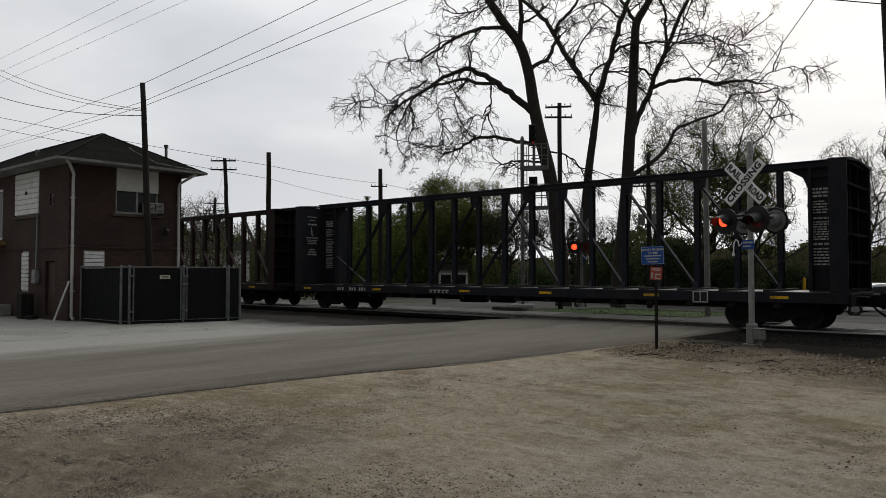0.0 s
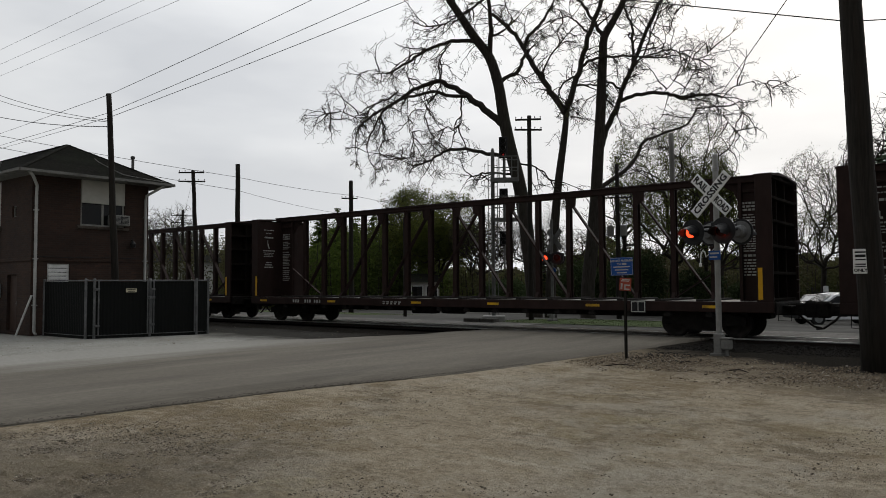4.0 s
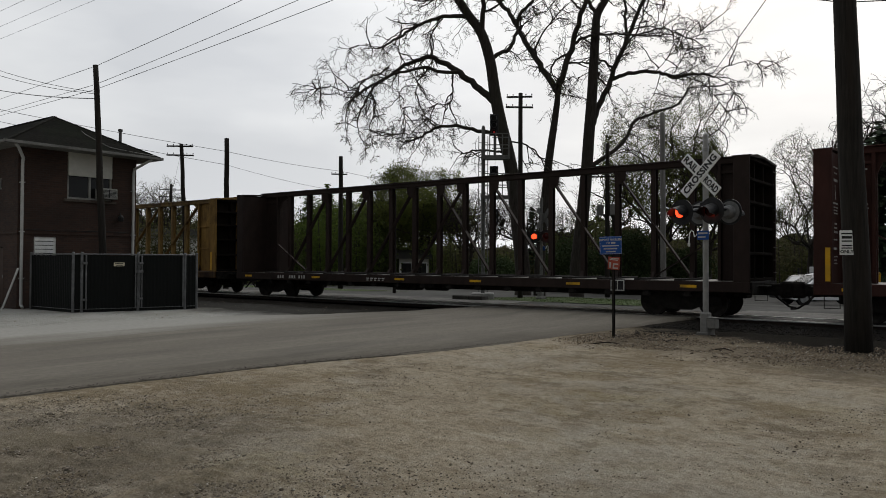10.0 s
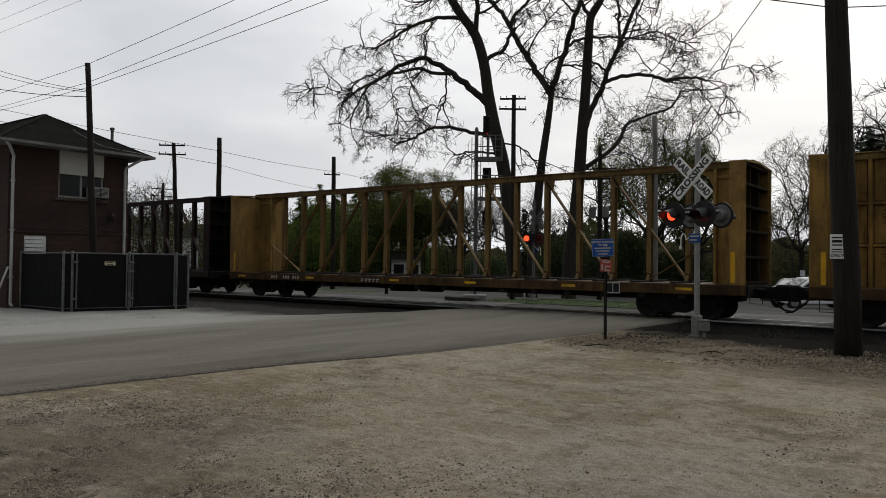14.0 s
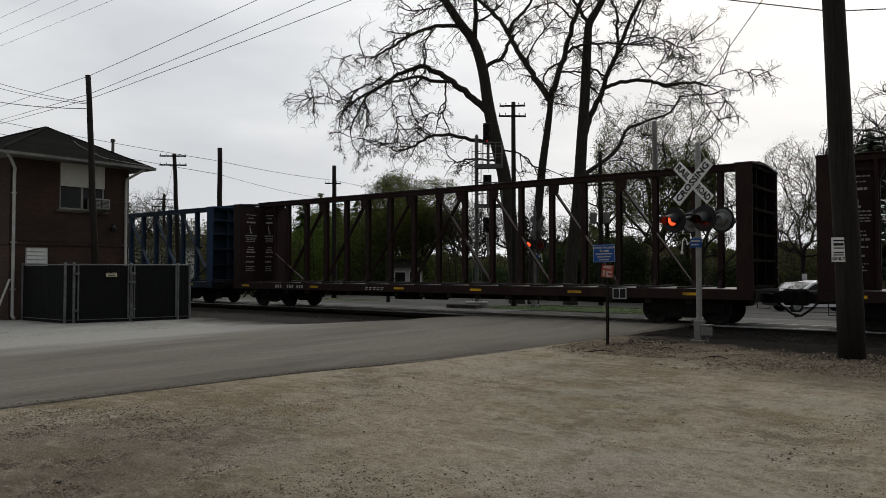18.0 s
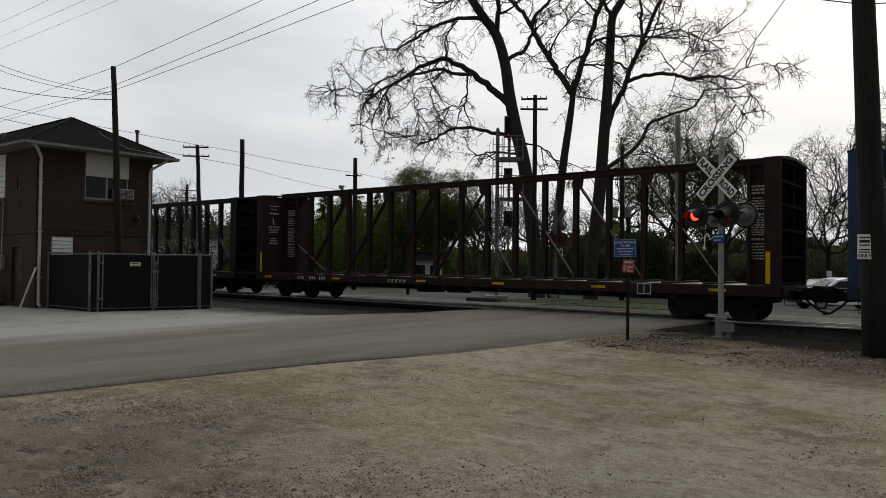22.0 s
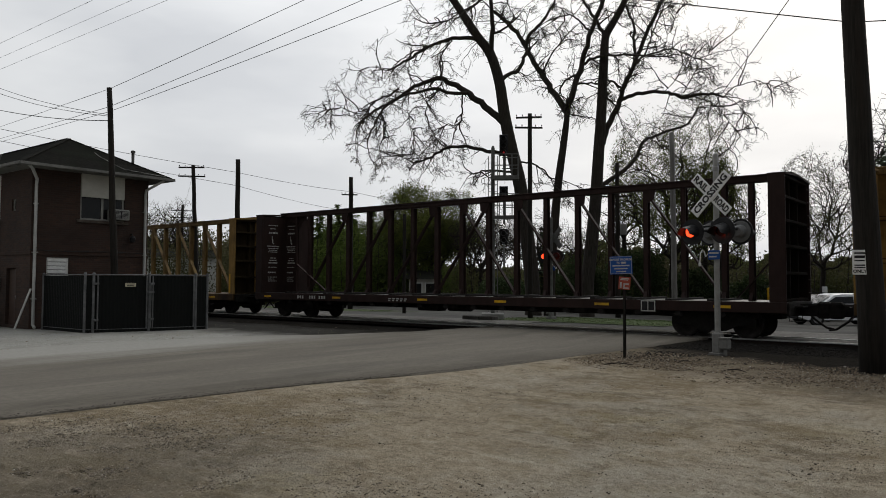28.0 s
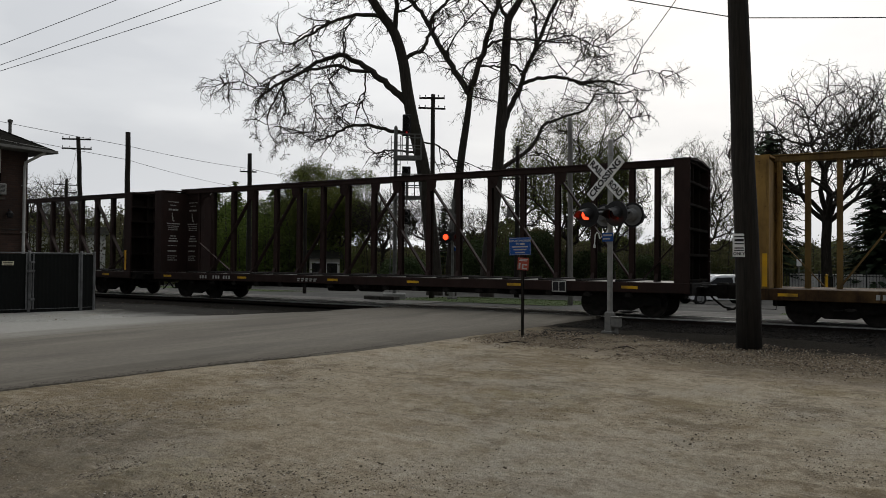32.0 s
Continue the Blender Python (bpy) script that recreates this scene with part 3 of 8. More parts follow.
    # dark soil by the track, with the train's shade painted into its colour
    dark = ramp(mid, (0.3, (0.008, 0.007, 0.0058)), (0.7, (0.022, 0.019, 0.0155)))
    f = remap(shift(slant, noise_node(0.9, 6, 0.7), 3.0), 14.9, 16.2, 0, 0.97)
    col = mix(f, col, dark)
    # more dark soil and painted train shade west of the road
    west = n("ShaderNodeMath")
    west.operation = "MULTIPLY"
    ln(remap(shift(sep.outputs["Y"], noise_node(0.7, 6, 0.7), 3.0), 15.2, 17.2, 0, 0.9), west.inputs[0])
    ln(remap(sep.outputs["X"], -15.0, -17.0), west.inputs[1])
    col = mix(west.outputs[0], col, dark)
    ln(col, b.inputs["Base Color"])
    b.inputs["Roughness"].default_value = 0.97
    b.inputs["Specular IOR Level"].default_value = 0.03
    bp = n("ShaderNodeBump")
    bp.inputs["Strength"].default_value, bp.inputs["Distance"].default_value = 0.8, 0.018
    ln(fine, bp.inputs["Height"])
    bp2 = n("ShaderNodeBump")
    bp2.inputs["Strength"].default_value, bp2.inputs["Distance"].default_value = 1.0, 0.06
    ln(noise_node(15, 7, 0.74), bp2.inputs["Height"])
    ln(bp2.outputs[0], bp.inputs["Normal"])
    ln(bp.outputs[0], b.inputs["Normal"])
    return m


def build_ground():
    xs = [-2500, -600, -200, -90] + list(np.arange(-60, -30, 2.0)) + list(np.arange(-30, -10.6, 0.4)) + list(np.arange(-10.4, 0.5, 0.036)) + list(np.arange(0.7, 10, 0.4)) + list(np.arange(10, 60, 4.0)) + [90, 200, 600, 2500]
    ys = [-2500, -600, -150, -50] + list(np.arange(-20, 1.6, 1.5)) + list(np.arange(1.8, 9, 0.036)) + list(np.arange(9.1, 13, 0.12)) + list(np.arange(13.1, 21, 0.3)) + [21, 25, 30, 45, 80, 150, 600, 2500]
    v, f = [], []
    for y in ys:
        for x in xs:
            inside = -60 < x < 60 and -20 < y < 19
            z = (0.04 * nz(x, y, 0.35) + 0.022 * nz(x, y, 1.7, 4)) if inside else 0.0
            if -11 < x < 1 and 1 < y < 14:
                # clods and wheel-scuffed earth, roughest where cars turn in
                turn = max(0.0, 1 - math.hypot((x + 6.3) / 3.0, (y - 3.0) / 1.7))
                patch = max(0.0, nz(x, y, 0.7, 8) + 0.25)
                rough = 0.40 + 1.5 * turn + 0.8 * patch
                z += rough * (0.016 * nz(x, y, 2.6, 11) + 0.013 * nz(x, y, 6.1, 12) + 0.013 * abs(nz(x, y, 9.0, 13)))
                lump = nz(x, y, 7.3, 21) - 0.22
                if lump > 0:
                    z += 0.05 * rough * lump
            if y > 18.5:
                z -= 0.08
            if y > 26:
                z -= 0.8
            if y < 26:
                # the earth lies level with the asphalt at its edge and runs under it
                gap = x - along(ROAD_EAST, y)
                if 0 <= gap < 0.9:
                    z = z * gap / 0.9 + 0.010 * (1 - gap / 0.9)
                elif along(ROAD_WEST, y) - 0.4 < x and gap < 0:
                    z = -0.06
            v.append((x, y, z - 0.02))
    w = len(xs)
    for j in range(len(ys) - 1):
        for i in range(w - 1):
            a = j * w + i
            f.append((a, a + 1, a + 1 + w, a + w))
    me = bpy.data.meshes.new("ground")
    me.from_pydata(v, [], f)
    me.shade_smooth()
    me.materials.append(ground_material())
    tagged(new("ground", me), "uneven brown gravel lot turning pale by the building", "ground", kind="structure")


def road_material():
    """Worn asphalt; towards the west dust and pale gravel spread over it in streaks."""
    m = surf("worn_asphalt", (0.115, 0.102, 0.082), (0.172, 0.155, 0.127), 26, 0.95, 0, 0.2, (0.098, 0.087, 0.070), 0.35, 0.6, stretch=(1, 0.3, 1), bscale=70)
    nt = m.node_tree
    n, ln = nt.nodes.new, nt.links.new
    b = nt.nodes["Principled BSDF"]
    old = b.inputs["Base Color"].links[0].from_socket
    geo, sep = n("ShaderNodeNewGeometry"), n("ShaderNodeSeparateXYZ")
    ln(geo.outputs["Position"], sep.inputs[0])
    mp = n("ShaderNodeMapping")
    mp.inputs["Scale"].default_value = (1.3, 0.22, 1)
    ln(geo.outputs["Position"], mp.inputs[0])

    def cloud(scale, detail, rough, src):
        t = n("ShaderNodeTexNoise")
        t.inputs["Scale"].default_value, t.inputs["Detail"].default_value, t.inputs["Roughness"].default_value = scale, detail, rough
        ln(src, t.inputs["Vector"])
        return t.outputs["Fac"]

    def blend(f, a, c):
        x = n("ShaderNodeMix")
        x.data_type = "RGBA"
        ln(f, x.inputs["Factor"])
        ln(a, x.inputs[6])
        if isinstance(c, tuple):
            x.inputs[7].default_value = (*c, 1)
        else:
            ln(c, x.inputs[7])
        return x.outputs[2]

    def fit(src, a, c, hi=1.0):
        r = n("ShaderNodeMapRange")
        r.inputs["From Min"].default_value, r.inputs["From Max"].default_value, r.inputs["To Max"].default_value = a, c, hi
        ln(src, r.inputs["Value"])
        return r.outputs[0]
    # wheel tracks and dust along the way of the cars
    col = blend(fit(cloud(0.8, 6, 0.6, mp.outputs[0]), 0.5, 0.68, 0.55), old, (0.085, 0.077, 0.063))
    col = blend(fit(cloud(1.7, 6, 0.6, mp.outputs[0]), 0.52, 0.7, 0.5), col, (0.19, 0.172, 0.142))
    off = n("ShaderNodeMath")
    off.operation = "MULTIPLY_ADD"
    ln(cloud(0.9, 7, 0.7, mp.outputs[0]), off.inputs[0])
    off.inputs[1].default_value = 4.2
    ln(sep.outputs["X"], off.inputs[2])
    pale = n("ShaderNodeMix")
    pale.data_type = "RGBA"
    ln(cloud(9, 6, 0.7, geo.outputs["Position"]), pale.inputs["Factor"])
    pale.inputs[6].default_value, pale.inputs[7].default_value = (0.20, 0.192, 0.168, 1), (0.37, 0.362, 0.33, 1)
    both = n("ShaderNodeMath")
    both.operation = "MULTIPLY"
    ln(fit(off.outputs[0], -12.7, -14.6, 0.95), both.inputs[0])
    ln(fit(sep.outputs["Y"], 17.5, 12.0), both.inputs[1])
    col = blend(both.outputs[0], col, pale.outputs[2])
    ln(col, b.inputs["Base Color"])
    return m


def build_road():
    v, f = [], []
    ys = list(np.arange(-60, 1, 3.0)) + list(np.arange(1, 21.6, 0.2))
    for y in ys:
        e = along(ROAD_EAST, y) + 0.06 * nz(y, 1, 1.3) + 0.05 * nz(y, 5, 4.0)
        w = along(ROAD_WEST, y) + 0.5 * nz(y, 9, 0.5) + 0.2 * nz(y, 2, 2.0)
        top = 0.012 if y < 18 else 0.012 + 0.036 * min(1, (y - 18) / 3)
        for s in np.linspace(0, 1, 9):
            v.append((w + (e - w) * s, y, top + 0.03 * math.sin(math.pi * s) - (0.03 if s == 0 else 0)))
        v.append((e + 0.05, y, -0.08))
    for j in range(len(ys) - 1):
        for i in range(9):
            a = j * 10 + i
            f.append((a, a + 1, a + 11, a + 10))
    me = bpy.data.meshes.new("road")
    me.from_pydata(v, [], f)
    me.shade_smooth()
    me.materials.append(road_material())
    road = tagged(new("road", me), "worn grey asphalt road with a broken edge", "road", kind="structure")
    # crumbs of broken asphalt along the edge
    s = Solid()
    for y in np.arange(2, 13, 0.009):
        e = along(ROAD_EAST, y) + 0.06 * nz(y, 1, 1.3) + 0.05 * nz(y, 5, 4.0)
        x = e + random.gauss(-0.03, 0.07)
        r = random.uniform(0.002, 0.007)
        m = pose(x, y + random.uniform(-0.1, 0.1), (0.016 if x < e else -0.022) + r * 0.3, random.uniform(-20, 20), random.uniform(-20, 20), random.uniform(0, 180))
        s.box(-r * 1.5, r * 1.5, -r, r, -r * 0.4, r * 0.4, r * 0.3, m)
    # dark ribbon that paints the shade of the step along the crumbling edge
    rib = Solid()
    ry = [y for y in ys if 1 < y < 10]
    for y in ry:
        e = along(ROAD_EAST, y) + 0.06 * nz(y, 1, 1.3) + 0.05 * nz(y, 5, 4.0)
        w = 0.02 + 0.016 * nz(y, 8, 1.9)
        rib.v += [(e - w, y, 0.0165), (e + 0.004, y, 0.008), (e + 0.03, y, -0.05)]
    rib.f = [(3 * i + j, 3 * i + j + 1, 3 * i + j + 4, 3 * i + j + 3) for i in range(len(ry) - 1) for j in range(2)]
    part("broken_edge", rib, M_CRUMB, road, "crumbling edge of the asphalt with the shade of its step painted dark")
    crumbs = part("edge_rubble", s, M_CRUMB, road, "crumbled dark asphalt edge")
    tagged(crumbs, kind="stuff")


def build_track():
    bed = Solid()
    for x0, x1 in ((-400, -15.3), (-7.0, 400)):
        n = 60
        ring = ((19.6, -0.12), (20.6, -0.11), (21.2, -0.10), (24.5, -0.10), (25.0, -0.09), (25.8, -0.06))
        k = len(bed.v)
        for i in range(n + 1):
            x = x0 + (x1 - x0) * i / n
            for y, z in ring:
                bed.v.append((x, y, z))
        for i in range(n):
            for j in range(5):
                a = k + i * 6 + j
                bed.f.append((a, a + 1, a + 7, a + 6))
    tagged(part("ballast", bed, M_BALLAST), "dark oily ballast under the rails", "ballast", kind="structure")
    tagged(part("track_gravel", Solid().box(-7.0, 60, 22.19, 23.54, -0.3, 0.02).box(-7.0, 60, 23.66, 26.2, -0.3, 0.04).box(-90, -15.4, 22.19, 23.54, -0.3, 0.02).box(-90, -15.4, 23.66, 26.2, -0.3, 0.03), M_PALEBED), "pale dusty gravel between the rails and the lot", "gravel", kind="structure")
    # crossing panels between and beside the rails
    deck = thing("crossing_deck", "worn asphalt crossing panels between the rails", "crossing", None, "", "structure")
    for y0, y1 in ((21.55, 22.06), (22.20, 22.82), (22.88, 23.50), (23.64, 24.2)):
        for i in range(5):
            part("panel", Solid().box(-15.25 + i * 1.58, -15.25 + i * 1.58 + 1.56, y0, y1, -0.1, 0.047, 0.01), M_ROAD, deck)
    rail = Solid()
    for y, w in ((0, 0.036),):
        rail.box(-400, 400, -0.036, 0.036, RAIL_TOP - 0.04, RAIL_TOP, 0.008)
    web = Solid().box(-400, 400, -0.012, 0.012, -0.09, RAIL_TOP - 0.04).box(-400, 400, -0.07, 0.07, -0.105, -0.09)
    first = thing("rail", "long steel rail with a shiny worn head", "rail", pose(0, TRACK_Y - 0.7525, 0), "rails of the track", "structure")
    part("rail_head", rail, M_RAIL, first)
    part("rail_web", web, M_RAILSIDE, first, "rusty rail web")
    copy_thing(first, pose(0, TRACK_Y + 0.7525, 0))
    me = Solid().box(-0.115, 0.115, -1.3, 1.3, -0.17, -0.085, 0.012).mesh("tie")
    me.materials.append(M_TIE)
    ties = thing("track_ties", "dark creosoted wooden ties under the rails", "railway ties", None, "", "structure")
    for i in range(190):
        x = -78 + i * 0.54
        if -15.3 < x < -7.2:
            continue
        t = part("tie", me, None, ties)
        t.matrix_basis = pose(x + random.uniform(-0.02, 0.02), TRACK_Y + random.uniform(-0.03, 0.03), -0.03, 0, 0, random.uniform(-1, 1))


def build_far_side():
    s = Solid()
    xs = np.arange(-120, 61, 3.0)
    for x in xs:
        s.v += [(x, 24.25 if -16 < x < -7 and y == 25.9 else y, far(y)) for y in FAR_Y]
    for i in range(len(xs) - 1):
        s.f += [(6 * i + j, 6 * i + j + 6, 6 * i + j + 7, 6 * i + j + 1) for j in range(5)]
    tagged(part("pavement", s, surf("far_pavement", (0.046, 0.045, 0.041), (0.086, 0.083, 0.076), 3, 0.95, 0, 0.2, (0.03, 0.028, 0.024), 0.35, 0.7)), "pale grey paved lot beyond the track", "pavement", kind="structure")
    for name, (x0, x1, y0, y1) in (("lawn", (-19.5, -10.6, 26.6, 36.0)), ("lawn", (-2.9, 16, 26.3, 33.0)), ("lawn", (-70, -30, 31, 36))):
        g = Solid()
        n = 30
        for i in range(n + 1):
            x = x0 + (x1 - x0) * i / n
            for y in (y0 + 0.3 * nz(x, 0, 0.8), (y0 + y1) / 2, y1 + 0.3 * nz(x, 3, 0.8)):
                g.v.append((x, y, far(y) + 0.012 + 0.01 * nz(x, y, 1)))
        for i in range(n):
            for j in range(2):
                a = 3 * i + j
                g.f.append((a, a + 3, a + 4, a + 1))
        lawn = tagged(part(name, g, M_GRASS), "patchy spring grass beyond the track", "grass", kind="structure")
        b = Solid()
        for _ in range(5200):
            x, y = random.uniform(x0, x1), random.uniform(y0, y1)
            h, a = random.uniform(0.02, 0.05), random.uniform(0, 6.3)
            dx, dy = 0.015 * math.cos(a), 0.015 * math.sin(a)
            z = far(y)
            b.faces([(x - dx, y - dy, z), (x + dx, y + dy, z), (x + random.uniform(-0.05, 0.05), y + random.uniform(-0.05, 0.05), z + h)], [(0, 1, 2)])
        tagged(part("grass_blades", b, M_GRASS, lawn), kind="stuff")


def stones(name, label, count, place, lo, hi, mat, sink=0.15, rounded=False):
    s = Solid()
    for _ in range(count):
        x, y, z = place()
        r = (lo + (hi - lo) * random.random() ** 2.2) * (1.7 if random.random() < 0.05 else 1)
        m = pose(x, y, z + r * sink, random.uniform(-25, 25), random.uniform(-25, 25), random.uniform(0, 180))
        k = [random.uniform(0.65, 1.25) for _ in range(6)]
        if rounded:
            vs = [(r * k[i % 6] * math.cos(i * 1.047), r * k[i % 6] * math.sin(i * 1.047), -0.12 * r) for i in range(6)]
            vs += [(v[0] * 0.62, v[1] * 0.62, r * 0.28 * k[(i + 2) % 6]) for i, v in enumerate(vs)] + [(0, 0, r * 0.38 * k[0])]
            fs = [(i, (i + 1) % 6, 6 + (i + 1) % 6, 6 + i) for i in range(6)] + [(6 + i, 6 + (i + 1) % 6, 12) for i in range(6)]
            s.faces([m @ Vector(p) for p in vs], fs)
        else:
            vs = [(r * k[0], 0, 0), (0, r * k[1], 0), (-r * k[2], 0, 0), (0, -r * k[3], 0), (0, 0, r * 0.55 * k[4]), (0, 0, -r * 0.55 * k[5])]
            s.faces([m @ Vector(p) for p in vs], [(0, 1, 4), (1, 2, 4), (2, 3, 4), (3, 0, 4), (1, 0, 5), (2, 1, 5), (3, 2, 5), (0, 3, 5)])
    tagged(part(name, s, mat), label, "stones", kind="stuff")


def build_stones():
    def berm():
        while True:
            x, y = random.uniform(-8.4, 8), random.triangular(11.6, 17.2, 14.0)
            rim = 12.4 + 0.9 * nz(x, 0, 0.6) + max(0, (-6 - x)) * 0.9
            back = float(np.interp(x, (-8, -6, -3, 2), (18.0, 17.2, 16.6, 16.0))) + 0.6 * nz(x, y, 1.1)
            if random.random() < (y - rim) / 1.6 and y < back and x > along(ROAD_EAST, y) + 0.2:
                return x, y, -0.01

    def lot():
        while True:
            y = 1.8 + 11.5 * random.random() ** 1.2
            x = random.uniform(-9.4, 2.5)
            far_off = math.hypot(x, y)
            if far_off > 4.6 and random.random() < min(1, 7.0 / far_off) ** 2 and random.random() < 0.35 + 1.6 * max(0, nz(x, y, 0.6, 6) + 0.1):
                return x, y, -0.02

    def turn_in():
        return random.gauss(-6.7, 1.5), max(1.9, random.gauss(3.1, 0.9)), -0.02

    def kerbside():
        y = 2 + 13 * random.random() ** 1.3
        return along(ROAD_EAST, y) + 0.06 + abs(random.gauss(0, 0.4)), y, -0.03

    def lotwest():
        return random.uniform(-26, -16.5), random.uniform(3, 19), -0.02

    stones("crushed_stones", "coarse grey-brown crushed stone heaped beside the track", 26000, berm, 0.006, 0.024, M_STONE)
    stones("pale_stones", "pale crushed stones among the darker ones beside the track", 2600, berm, 0.006, 0.020, M_PEBBLE)
    stones("leaf_litter", "dark dead leaves and bark among the stones", 3600, berm, 0.008, 0.026, M_LITTER)
    stones("loose_pebbles", "small loose pebbles strewn over the gravel lot", 12000, lot, 0.004, 0.013, M_CLOD, 0.1)
    stones("dark_clods", "dark crumbs of earth strewn over the gravel lot", 6500, lot, 0.004, 0.012, M_LITTER, 0.0, True)
    stones("pale_grit", "pale grit strewn over the gravel lot", 12000, lot, 0.003, 0.009, M_PEBBLE)
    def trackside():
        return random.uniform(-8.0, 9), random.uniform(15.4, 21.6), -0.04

    # near-black stones: oily, and with shade beside the train painted into their colour
    stones("ballast_stones", "oily ballast stones beside the rails, darkened with painted train shade", 22000, trackside, 0.012, 0.04, M_BALLASTSTONE)
    stones("turned_clods", "lumps of grey-brown earth thrown up by turning wheels", 8000, turn_in, 0.005, 0.02, M_LUMP, 0.0, True)
    stones("earth_clods", "dark clods of earth where cars turn in", 9000, turn_in, 0.003, 0.013, M_CLOD)
    stones("roadside_grit", "pale grit washed along the edge of the road", 6500, kerbside, 0.002, 0.009, M_PEBBLE)
    stones("scattered_pebbles", "pale pebbles on the lot by the building", 500, lotwest, 0.01, 0.02, M_STONE)

    # a few dead sticks in the stones
    for x, y, a, n in ((-6.6, 13.6, 30, 0.55), (-4.4, 14.2, -20, 0.4), (-5.6, 14.9, 70, 0.35)):
        s = Solid().tube([(0, 0, 0.02), (n * 0.5, 0.03, 0.05), (n, 0, 0.02)], [0.012, 0.010, 0.006], 6)
        ob = part("stick", s, M_TWIG)
        ob.matrix_basis = pose(x, y, 0.0, 0, 0, a)
        tagged(ob, "dry brown stick lying among the stones", "stick")


build_ground()
build_road()
build_track()
build_far_side()


# ---- the brick building ----
HX, HY0, HY1, HXW, EAVE = -26.2, 11.0, 15.3, -37.5, 5.45


def brick_material():
    m = bpy.data.materials.new("brick_wall")
    m.use_nodes = True
    nt = m.node_tree
    b = nt.nodes["Principled BSDF"]
    n, ln = nt.nodes.new, nt.links.new
    geo = n("ShaderNodeNewGeometry")
    sep = n("ShaderNodeSeparateXYZ")
    ln(geo.outputs["Position"], sep.inputs[0])
    add = n("ShaderNodeMath")
    add.operation = "ADD"
    ln(sep.outputs["X"], add.inputs[0])
    ln(sep.outputs["Y"], add.inputs[1])
    com = n("ShaderNodeCombineXYZ")
    ln(add.outputs[0], com.inputs[0])
    ln(sep.outputs["Z"], com.inputs[1])
    br = n("ShaderNodeTexBrick")
    br.inputs["Scale"].default_value = 1.0
    br.inputs["Brick Width"].default_value, br.inputs["Row Height"].default_value = 0.21, 0.075
    br.inputs["Mortar Size"].default_value = 0.006
    br.inputs["Color1"].default_value, br.inputs["Color2"].default_value = (0.046, 0.022, 0.013, 1), (0.028, 0.0145, 0.0095, 1)
    br.inputs["Mortar"].default_value = (0.036, 0.026, 0.020, 1)
    ln(com.outputs[0], br.inputs["Vector"])
    nzt = n("ShaderNodeTexNoise")
    nzt.inputs["Scale"].default_value, nzt.inputs["Detail"].default_value = 0.8, 5
    ln(geo.outputs["Position"], nzt.inputs["Vector"])
    mr = n("ShaderNodeMapRange")
    mr.inputs["From Min"].default_value, mr.inputs["From Max"].default_value = 0.3, 0.7
    mr.inputs["To Min"].default_value, mr.inputs["To Max"].default_value = 0.65, 1.25
    ln(nzt.outputs["Fac"], mr.inputs["Value"])
    hs = n("ShaderNodeHueSaturation")
    ln(mr.outputs[0], hs.inputs["Value"])
    ln(br.outputs["Color"], hs.inputs["Color"])
    ln(hs.outputs[0], b.inputs["Base Color"])
    b.inputs["Roughness"].default_value = 0.93
    bp = n("ShaderNodeBump")
    bp.inputs["Strength"].default_value, bp.inputs["Distance"].default_value = 0.6, 0.01
    bp.invert = True
    ln(br.outputs["Fac"], bp.inputs["Height"])
    ln(bp.outputs[0], b.inputs["Normal"])
    return m


def wall_with_holes(length, height, thick, holes):
    """A wall in x-z from the origin, thickness to +y, with openings (x0, x1, z0, z1)."""
    xs = sorted({0.0, length, *[h[0] for h in holes], *[h[1] for h in holes]})
    zs = sorted({0.0, height, *[h[2] for h in holes], *[h[3] for h in holes]})
    s = Solid()
    for i in range(len(xs) - 1):
        for j in range(len(zs) - 1):
            cx, cz = (xs[i] + xs[i + 1]) / 2, (zs[j] + zs[j + 1]) / 2
            if not any(h[0] < cx < h[1] and h[2] < cz < h[3] for h in holes):
                s.box(xs[i], xs[i + 1], 0, thick, zs[j], zs[j + 1])
    return s


